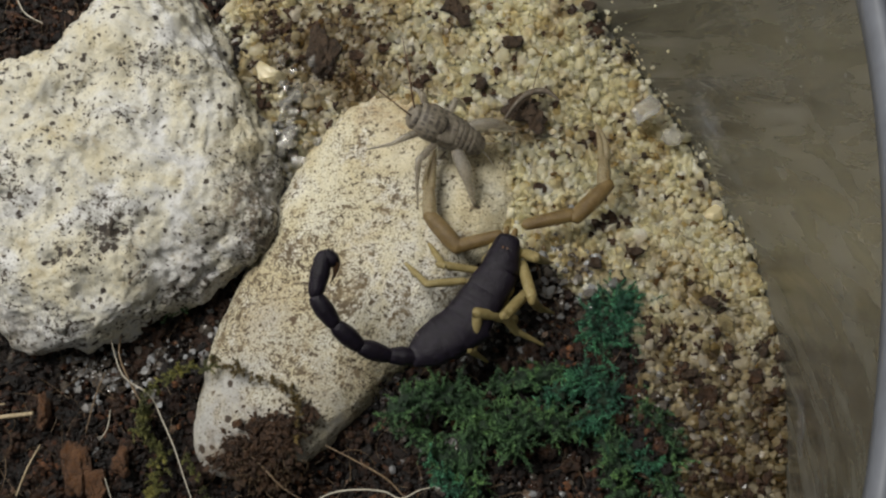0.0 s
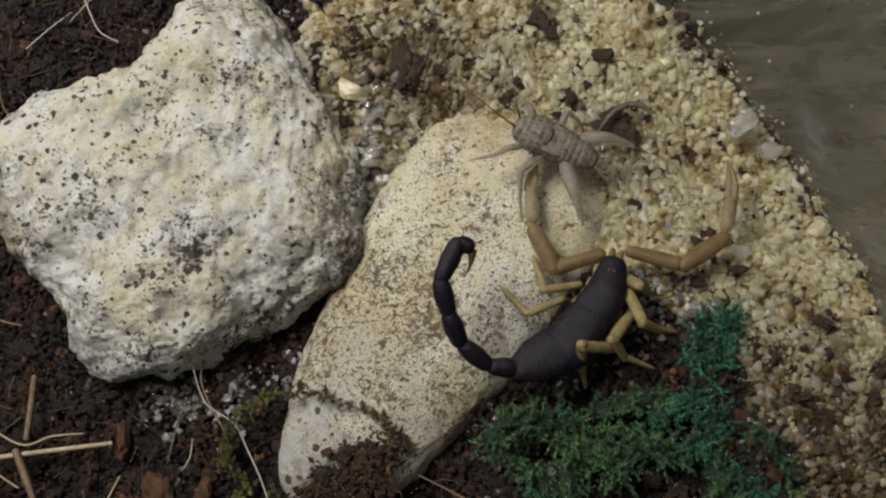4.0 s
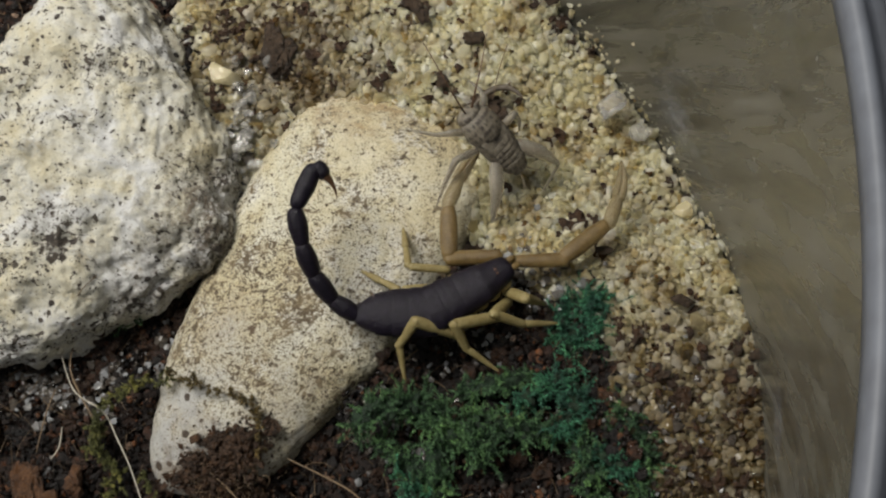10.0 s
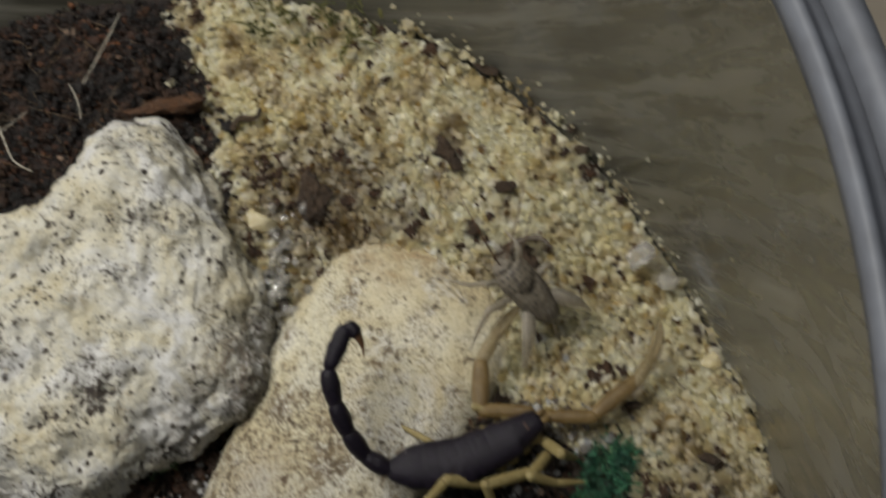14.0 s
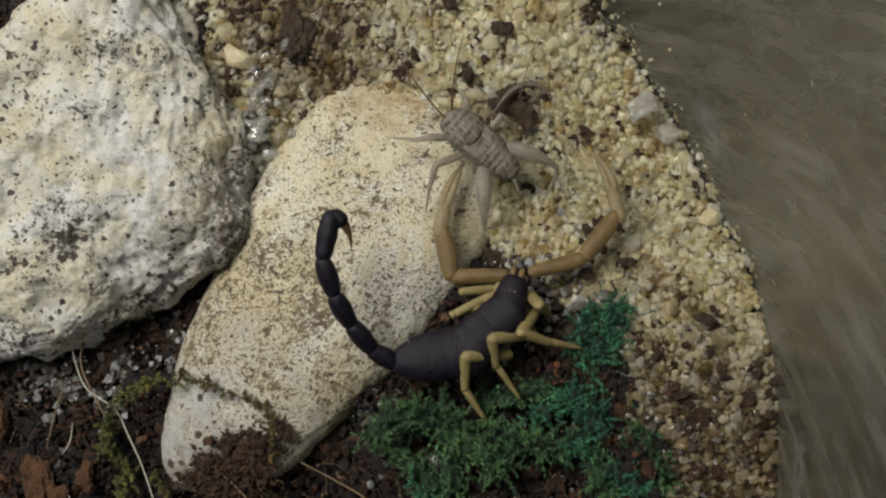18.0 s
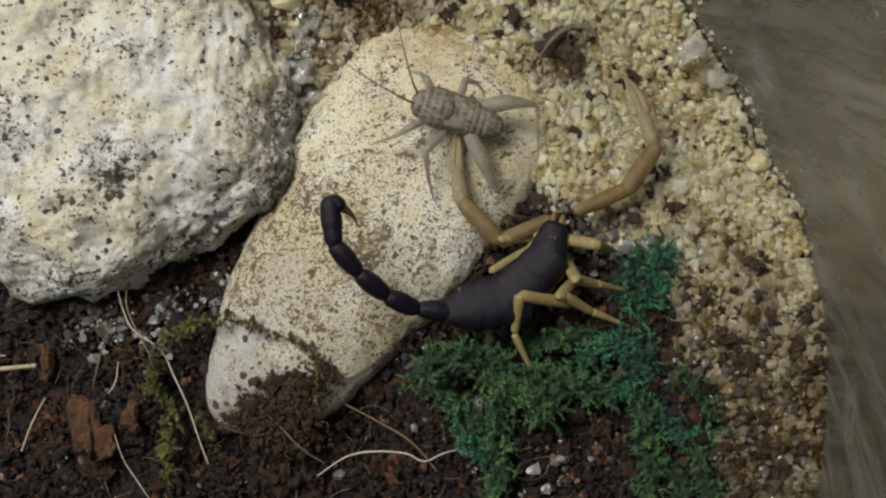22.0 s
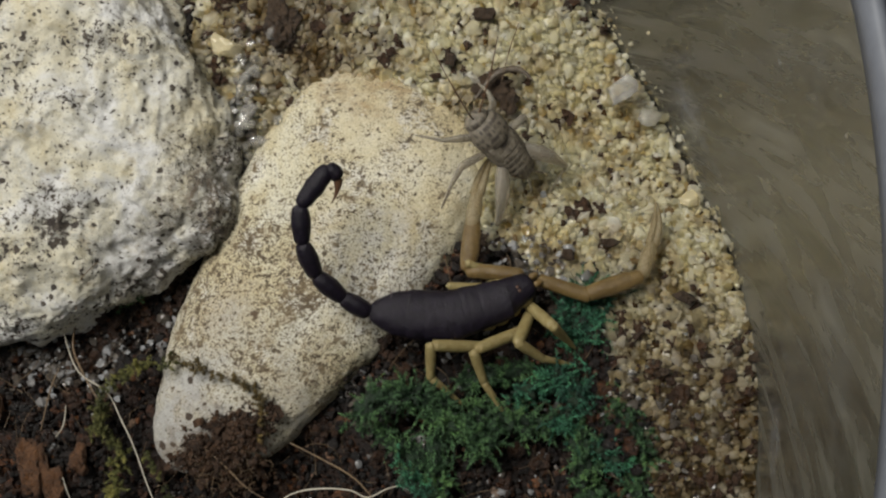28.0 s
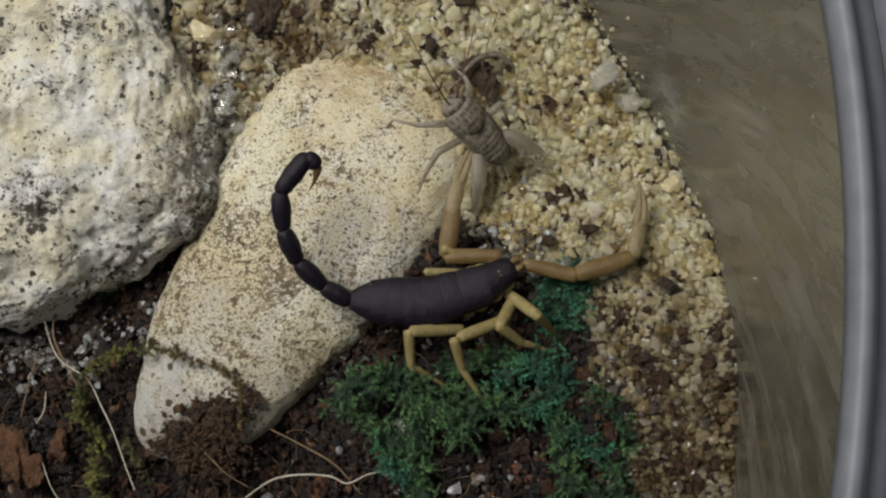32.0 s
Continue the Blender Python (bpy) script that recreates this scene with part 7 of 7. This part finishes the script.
    walk(JOINTED['leg_c_tibia'], [(0.0, at(10.54, 2.87, 1.10, 73, -9)), (2.0, at(11.02, 2.31, 1.10, 56, -4)), (5.0, at(11.20, 2.19, 1.10, 55, -3)), (5.1, at(11.20, 2.19, 1.10, 55, -3)), (5.3, at(13.13, -1.96, 1.10, 50, -12)), (6.0, at(11.69, -1.00, 1.10, 43, -10)), (7.5, at(12.08, -1.74, 1.10, 41, -12)), (9.0, at(11.75, -1.60, 1.10, 41, -12)), (10.5, at(11.59, -1.58, 1.10, 38, -9)), (13.0, at(12.00, -2.58, 1.10, 43, -9)), (15.2, at(12.00, -2.58, 1.10, 43, -9)), (16.4, at(10.98, -0.30, 1.10, 40, -11)), (17.5, at(9.97, 1.97, 1.10, 37, -12)), (19.0, at(10.10, 1.73, 1.10, 38, -14)), (20.1, at(10.10, 1.73, 1.10, 38, -14)), (20.5, at(10.41, 1.72, 1.10, 42, -17)), (21.5, at(10.23, 2.18, 1.10, 42, -4)), (22.3, at(11.15, 2.33, 1.10, 46, -5)), (22.6, at(13.12, -1.88, 1.10, 40, -11)), (23.0, at(13.12, -1.88, 1.10, 40, -11)), (23.6, at(13.12, -1.88, 1.10, 40, -11)), (24.0, at(11.44, -6.11, 1.10, 43, -38)), (25.0, at(11.72, -5.01, 1.10, 43, -31)), (28.0, at(11.63, -4.86, 1.10, 39, -28)), (32.0, at(11.91, -4.51, 1.10, 42, -32))])
    walk(JOINTED['leg_c_foot'], [(0.0, at(11.91, 2.80, -2.10, 60, 1)), (2.0, at(13.70, 2.32, -2.10, 44, 3)), (5.0, at(13.70, 2.34, -2.10, 49, 10)), (5.1, at(13.70, 2.34, -2.10, 49, 10)), (5.3, at(16.02, -2.09, -2.10, 45, 7)), (6.0, at(15.98, -0.24, -2.10, 29, 23)), (7.5, at(16.44, -1.07, -2.10, 29, 24)), (9.0, at(16.20, -1.52, -2.10, 30, 11)), (10.5, at(16.32, -1.65, -2.10, 30, 6)), (13.0, at(16.33, -2.63, -2.10, 31, 6)), (15.2, at(16.33, -2.63, -2.10, 31, 6)), (16.4, at(15.36, -0.76, -2.10, 32, -2)), (17.5, at(14.38, 1.11, -2.10, 33, -10)), (19.0, at(14.65, 1.30, -2.10, 32, 2)), (20.1, at(14.65, 1.30, -2.10, 32, 2)), (20.5, at(14.30, 1.16, -2.10, 36, -0)), (21.5, at(14.23, 1.86, -2.10, 36, -5)), (22.3, at(14.48, 2.01, -2.10, 42, -6)), (22.6, at(17.19, -2.09, -2.10, 36, 6)), (23.0, at(17.19, -2.09, -2.10, 36, 6)), (23.6, at(17.19, -2.09, -2.10, 36, 6)), (24.0, at(15.70, -7.66, -2.10, 28, -8)), (25.0, at(15.70, -6.17, -2.10, 31, -5)), (28.0, at(15.55, -6.14, -2.10, 36, -8)), (32.0, at(15.50, -5.96, -2.10, 36, -13))])
    walk(JOINTED['leg_d_femur'], [(0.0, at(9.84, 10.28, 1.10, -60, -49)), (2.0, at(9.08, 8.16, 1.10, -59, -70)), (5.0, at(9.42, 8.64, 1.10, -60, -61)), (5.1, at(9.42, 8.64, 1.10, -60, -61)), (5.3, at(13.78, 3.49, 1.10, -62, -58)), (6.0, at(12.84, 4.04, 1.10, -59, -52)), (7.5, at(14.20, 2.89, 1.10, -57, -51)), (9.0, at(13.34, 2.23, 1.10, -58, -48)), (10.5, at(13.16, 1.67, 1.10, -57, -44)), (13.0, at(13.93, 1.69, 1.10, -57, -49)), (15.2, at(13.93, 1.69, 1.10, -57, -49)), (16.4, at(11.91, 4.47, 1.10, -61, -53)), (17.5, at(9.89, 7.25, 1.10, -66, -59)), (19.0, at(10.15, 6.32, 1.10, -64, -67)), (20.1, at(10.15, 6.32, 1.10, -64, -67)), (20.5, at(10.27, 5.80, 1.10, -67, -65)), (21.5, at(10.06, 7.82, 1.10, -43, -20)), (22.3, at(10.36, 7.73, 1.10, -51, -18)), (22.6, at(12.77, 3.51, 1.10, -63, -41)), (23.0, at(12.77, 3.51, 1.10, -63, -41)), (23.6, at(12.77, 3.51, 1.10, -63, -41)), (24.0, at(13.62, -1.23, 1.10, -46, -64)), (25.0, at(13.97, -0.68, 1.10, -43, -54)), (28.0, at(13.60, -0.29, 1.10, -44, -48)), (32.0, at(14.17, -0.69, 1.10, -42, -43))])
    walk(JOINTED['leg_d_tibia'], [(0.0, at(11.18, 9.77, 1.10, 67, 20)), (2.0, at(10.17, 7.27, 1.10, 66, 5)), (5.0, at(10.59, 7.96, 1.10, 67, 13)), (5.1, at(10.59, 7.96, 1.10, 67, 13)), (5.3, at(14.91, 2.87, 1.10, 68, 12)), (6.0, at(14.27, 3.34, 1.10, 65, 7)), (7.5, at(15.74, 2.11, 1.10, 64, 6)), (9.0, at(14.83, 1.57, 1.10, 65, 8)), (10.5, at(14.86, 1.03, 1.10, 62, 9)), (13.0, at(15.42, 0.86, 1.10, 66, 1)), (15.2, at(15.42, 0.86, 1.10, 66, 1)), (16.4, at(13.15, 3.64, 1.10, 68, -7)), (17.5, at(10.88, 6.41, 1.10, 70, -17)), (19.0, at(11.06, 5.27, 1.10, 69, -26)), (20.1, at(11.06, 5.27, 1.10, 69, -26)), (20.5, at(11.12, 4.96, 1.10, 71, -18)), (21.5, at(12.52, 7.30, 1.10, 66, 6)), (22.3, at(12.60, 7.30, 1.10, 61, -1)), (22.6, at(14.32, 2.91, 1.10, 62, -2)), (23.0, at(14.32, 2.91, 1.10, 62, -2)), (23.6, at(14.32, 2.91, 1.10, 62, -2)), (24.0, at(15.21, -3.27, 1.10, 59, -33)), (25.0, at(15.93, -2.53, 1.10, 61, -23)), (28.0, at(15.68, -2.20, 1.10, 57, -34)), (32.0, at(16.35, -2.51, 1.10, 61, -33))])
    walk(JOINTED['leg_d_foot'], [(0.0, at(12.38, 10.26, -2.10, 69, 25)), (2.0, at(11.49, 7.44, -2.10, 68, 11)), (5.0, at(11.84, 8.30, -2.10, 69, 19)), (5.1, at(11.84, 8.30, -2.10, 69, 19)), (5.3, at(16.08, 3.18, -2.10, 70, 18)), (6.0, at(15.67, 3.58, -2.10, 67, 13)), (7.5, at(17.20, 2.32, -2.10, 67, 11)), (9.0, at(16.22, 1.83, -2.10, 68, 13)), (10.5, at(16.43, 1.33, -2.10, 65, 13)), (13.0, at(16.78, 0.95, -2.10, 69, 7)), (15.2, at(16.78, 0.95, -2.10, 69, 7)), (16.4, at(14.37, 3.53, -2.10, 71, -2)), (17.5, at(11.96, 6.12, -2.10, 72, -13)), (19.0, at(12.10, 4.81, -2.10, 72, -21)), (20.1, at(12.10, 4.81, -2.10, 72, -21)), (20.5, at(12.10, 4.68, -2.10, 74, -14)), (21.5, at(14.03, 7.42, -2.10, 63, 3)), (22.3, at(14.47, 7.24, -2.10, 58, -3)), (22.6, at(15.90, 2.90, -2.10, 65, 1)), (23.0, at(15.90, 2.90, -2.10, 65, 1)), (23.6, at(15.90, 2.90, -2.10, 65, 1)), (24.0, at(16.91, -4.43, -2.10, 55, -35)), (25.0, at(17.67, -3.31, -2.10, 57, -25)), (28.0, at(17.49, -3.45, -2.10, 53, -35)), (32.0, at(17.92, -3.56, -2.10, 57, -35))])
    walk(JOINTED['leg_e_femur'], [(0.0, at(-1.26, 9.10, -0.70, -24, 177)), (2.0, at(-0.92, 8.38, -0.70, -23, -173)), (5.0, at(-1.52, 8.52, -0.70, -24, -163)), (5.1, at(-1.52, 8.52, -0.70, -24, -163)), (5.3, at(-0.49, 4.71, -0.70, -13, -167)), (6.0, at(-0.67, 5.39, -0.70, -14, -171)), (7.5, at(0.84, 4.52, -0.70, -14, -165)), (9.0, at(0.24, 3.55, -0.70, -16, -173)), (10.5, at(-0.72, 3.81, -0.70, -13, -175)), (13.0, at(0.18, 2.70, -0.70, -16, -174)), (15.2, at(0.18, 2.70, -0.70, -16, -174)), (16.4, at(0.71, 4.77, -0.70, -15, -161)), (17.5, at(1.23, 6.84, -0.70, -14, -148)), (19.0, at(1.14, 6.37, -0.70, -17, -156)), (20.1, at(1.14, 6.37, -0.70, -17, -156)), (20.5, at(1.63, 5.21, -0.70, -19, -150)), (21.5, at(-0.64, 5.03, -0.70, -26, -144)), (22.3, at(0.30, 5.28, -0.70, -21, -149)), (22.6, at(2.33, 4.75, -0.70, -21, -172)), (23.0, at(2.33, 4.75, -0.70, -21, -172)), (23.6, at(2.33, 4.75, -0.70, -21, -172)), (24.0, at(3.13, 4.26, -0.70, -21, 177)), (25.0, at(2.93, 4.41, -0.70, -21, -180)), (28.0, at(2.89, 4.43, -0.70, -21, -179)), (32.0, at(2.76, 4.51, -0.70, -21, -178))])
    walk(JOINTED['leg_e_tibia'], [(0.0, at(-3.80, 10.19, -0.60, 35, 119)), (2.0, at(-3.57, 9.76, -0.60, 25, 107)), (5.0, at(-3.84, 9.35, -0.60, 28, 104)), (5.1, at(-3.84, 9.35, -0.60, 28, 104)), (5.3, at(-5.23, 4.44, -0.60, 34, 151)), (6.0, at(-5.71, 5.78, -0.60, 24, 148)), (7.5, at(-4.12, 4.32, -0.60, 26, 153)), (9.0, at(-4.13, 4.05, -0.60, 27, 147)), (10.5, at(-5.97, 4.43, -0.60, 25, 146)), (13.0, at(-4.44, 3.23, -0.60, 26, 148)), (15.2, at(-4.44, 3.23, -0.60, 26, 148)), (16.4, at(-2.50, 4.35, -0.60, 50, 97)), (17.5, at(-0.56, 5.46, -0.60, 31, 22)), (19.0, at(-0.38, 5.72, -0.60, 33, 25)), (20.1, at(-0.38, 5.72, -0.60, 33, 25)), (20.5, at(0.11, 4.30, -0.60, 43, 27)), (21.5, at(-1.39, 4.43, -0.60, 41, 33)), (22.3, at(-0.92, 4.56, -0.60, 39, 30)), (22.6, at(0.93, 4.56, -0.60, 39, 7)), (23.0, at(0.93, 4.56, -0.60, 39, 7)), (23.6, at(0.93, 4.56, -0.60, 39, 7)), (24.0, at(1.72, 4.32, -0.60, 39, -3)), (25.0, at(1.51, 4.40, -0.60, 39, -0)), (28.0, at(1.47, 4.41, -0.60, 39, 0)), (32.0, at(1.35, 4.45, -0.60, 39, 2))])
    walk(JOINTED['leg_e_foot'], [(0.0, at(-4.92, 12.15, -2.00, 28, 120)), (2.0, at(-4.62, 13.01, -2.00, 19, 108)), (5.0, at(-4.58, 12.23, -2.00, 22, 105)), (5.1, at(-4.58, 12.23, -2.00, 22, 105)), (5.3, at(-7.27, 5.54, -2.00, 27, 153)), (6.0, at(-8.77, 7.65, -2.00, 19, 149)), (7.5, at(-7.13, 5.79, -2.00, 20, 155)), (9.0, at(-6.83, 5.76, -2.00, 21, 148)), (10.5, at(-8.82, 6.30, -2.00, 19, 147)), (13.0, at(-7.24, 4.92, -2.00, 20, 149)), (15.2, at(-7.24, 4.92, -2.00, 20, 149)), (16.4, at(-2.66, 5.67, -2.00, 42, 97)), (17.5, at(1.92, 6.42, -2.00, 24, 21)), (19.0, at(1.88, 6.75, -2.00, 26, 24)), (20.1, at(1.88, 6.75, -2.00, 26, 24)), (20.5, at(1.66, 5.07, -2.00, 35, 26)), (21.5, at(0.15, 5.41, -2.00, 33, 32)), (22.3, at(0.80, 5.54, -2.00, 31, 29)), (22.6, at(2.89, 4.79, -2.00, 31, 6)), (23.0, at(2.89, 4.79, -2.00, 31, 6)), (23.6, at(2.89, 4.79, -2.00, 31, 6)), (24.0, at(3.69, 4.21, -2.00, 31, -4)), (25.0, at(3.49, 4.37, -2.00, 31, -1)), (28.0, at(3.45, 4.41, -2.00, 31, -1)), (32.0, at(3.32, 4.50, -2.00, 31, 1))])
    walk(JOINTED['leg_f_femur'], [(0.0, at(-3.05, 6.70, -0.70, -19, -170)), (2.0, at(-3.24, 5.61, -0.70, -19, -166)), (5.0, at(-3.51, 5.75, -0.70, -18, -149)), (5.1, at(-3.51, 5.75, -0.70, -18, -149)), (5.3, at(-0.29, 6.73, -0.70, -18, -178)), (6.0, at(-0.26, 6.74, -0.70, -18, -178)), (7.5, at(-0.36, 6.73, -0.70, -18, -178)), (9.0, at(0.01, 6.74, -0.70, -18, 179)), (10.5, at(0.06, 6.74, -0.70, -18, 179)), (13.0, at(4.75, 7.94, -0.70, -21, 177)), (15.2, at(4.75, 7.94, -0.70, -21, 177)), (16.4, at(3.54, 8.44, -0.70, -21, -175)), (17.5, at(2.34, 8.95, -0.70, -21, -167)), (19.0, at(1.52, 8.30, -0.70, -26, -178)), (20.1, at(1.52, 8.30, -0.70, -26, -178)), (20.5, at(2.16, 8.15, -0.70, -26, 178)), (21.5, at(0.71, 8.40, -0.70, -26, -172)), (22.3, at(0.77, 8.40, -0.70, -26, -173)), (22.6, at(3.99, 7.43, -0.70, -26, 164)), (23.0, at(3.99, 7.43, -0.70, -26, 164)), (23.6, at(3.99, 7.43, -0.70, -26, 164)), (24.0, at(5.23, 6.61, -0.70, -26, 154)), (25.0, at(4.92, 6.85, -0.70, -26, 157)), (28.0, at(4.85, 6.90, -0.70, -26, 157)), (32.0, at(4.65, 7.03, -0.70, -26, 159))])
    walk(JOINTED['leg_f_tibia'], [(0.0, at(-6.48, 7.23, -0.60, 31, 131)), (2.0, at(-6.58, 5.99, -0.60, 32, 129)), (5.0, at(-6.92, 5.69, -0.60, 25, 129)), (5.1, at(-6.92, 5.69, -0.60, 25, 129)), (5.3, at(-3.30, 8.33, -0.60, 25, 100)), (6.0, at(-3.27, 8.34, -0.60, 25, 100)), (7.5, at(-3.39, 8.29, -0.60, 25, 100)), (9.0, at(-2.93, 8.47, -0.60, 25, 97)), (10.5, at(-2.86, 8.49, -0.60, 25, 97)), (13.0, at(3.38, 8.00, -0.60, 39, -4)), (15.2, at(3.38, 8.00, -0.60, 39, -4)), (16.4, at(2.19, 8.31, -0.60, 39, 5)), (17.5, at(1.00, 8.63, -0.60, 39, 13)), (19.0, at(0.50, 8.51, -0.60, 42, 19)), (20.1, at(0.50, 8.51, -0.60, 42, 19)), (20.5, at(1.15, 8.45, -0.60, 42, 15)), (21.5, at(-0.33, 8.52, -0.60, 42, 25)), (22.3, at(-0.27, 8.52, -0.60, 42, 24)), (22.6, at(3.08, 7.95, -0.60, 42, 1)), (23.0, at(3.08, 7.95, -0.60, 42, 1)), (23.6, at(3.08, 7.95, -0.60, 42, 1)), (24.0, at(4.43, 7.29, -0.60, 42, -9)), (25.0, at(4.08, 7.49, -0.60, 42, -6)), (28.0, at(4.01, 7.53, -0.60, 42, -6)), (32.0, at(3.80, 7.64, -0.60, 42, -4))])
    walk(JOINTED['leg_f_foot'], [(0.0, at(-8.24, 9.19, -2.00, 25, 132)), (2.0, at(-8.25, 7.96, -2.00, 25, 131)), (5.0, at(-9.08, 8.33, -2.00, 19, 130)), (5.1, at(-9.08, 8.33, -2.00, 19, 130)), (5.3, at(-3.92, 11.68, -2.00, 19, 101)), (6.0, at(-3.87, 11.69, -2.00, 19, 101)), (7.5, at(-4.03, 11.64, -2.00, 19, 102)), (9.0, at(-3.40, 11.84, -2.00, 19, 98)), (10.5, at(-3.30, 11.86, -2.00, 19, 98)), (13.0, at(5.35, 7.85, -2.00, 31, -5)), (15.2, at(5.35, 7.85, -2.00, 31, -5)), (16.4, at(4.15, 8.44, -2.00, 31, 3)), (17.5, at(2.94, 9.03, -2.00, 31, 11)), (19.0, at(2.17, 9.07, -2.00, 34, 17)), (20.1, at(2.17, 9.07, -2.00, 34, 17)), (20.5, at(2.86, 8.87, -2.00, 34, 13)), (21.5, at(1.28, 9.23, -2.00, 34, 23)), (22.3, at(1.35, 9.23, -2.00, 34, 23)), (22.6, at(4.84, 7.97, -2.00, 34, -0)), (23.0, at(4.84, 7.97, -2.00, 34, -0)), (23.6, at(4.84, 7.97, -2.00, 34, -0)), (24.0, at(6.17, 6.99, -2.00, 34, -10)), (25.0, at(5.83, 7.27, -2.00, 34, -8)), (28.0, at(5.76, 7.33, -2.00, 34, -7)), (32.0, at(5.55, 7.49, -2.00, 34, -6))])
    walk(CRICKET, [(0.0, at(8.70, 17.60, 8.00, -30, 164)), (1.0, at(8.90, 17.10, 8.00, -14, 156)), (2.0, at(13.40, 17.20, 8.00, -14, 157)), (5.0, at(10.30, 18.10, 8.00, -14, 157)), (5.1, at(10.30, 18.10, 8.00, -14, 157)), (5.3, at(17.20, 18.20, 8.00, -12, 150)), (6.0, at(15.70, 16.30, 8.00, -15, 154)), (7.5, at(14.80, 16.30, 8.00, -14, 154.5)), (8.5, at(13.80, 17.40, 8.00, -12, 157)), (8.7, at(14.60, 17.30, 8.00, -16, 156)), (9.0, at(21.00, 16.30, 8.00, -37, 149)), (10.5, at(21.60, 15.40, 8.00, -37, 142)), (13.0, at(21.90, 16.10, 8.00, -37, 141)), (15.2, at(22.30, 16.30, 8.00, -37, 141)), (16.4, at(19.00, 15.90, 8.00, -26, 142)), (17.5, at(16.00, 15.50, 8.00, -14, 142)), (18.5, at(15.60, 15.60, 8.00, -13, 142)), (19.5, at(12.10, 16.10, 8.00, -11, 146)), (20.1, at(11.80, 15.60, 8.00, -11, 147)), (20.5, at(8.20, 13.00, 8.00, -12, 162)), (21.5, at(5.60, 11.50, 8.00, -13, 167)), (22.2, at(6.30, 11.20, 8.00, -13, 165)), (22.5, at(10.90, 12.80, 8.00, -13, 158)), (23.6, at(10.80, 12.50, 8.00, -13, 157)), (24.0, at(24.00, 12.40, 8.00, -30, 148)), (24.5, at(21.00, 13.40, 8.00, -34, 154)), (25.5, at(22.00, 13.50, 8.00, -36, 156)), (28.0, at(21.40, 13.10, 8.00, -36, 142)), (32.0, at(21.00, 13.00, 8.00, -36, 141))])


motions()
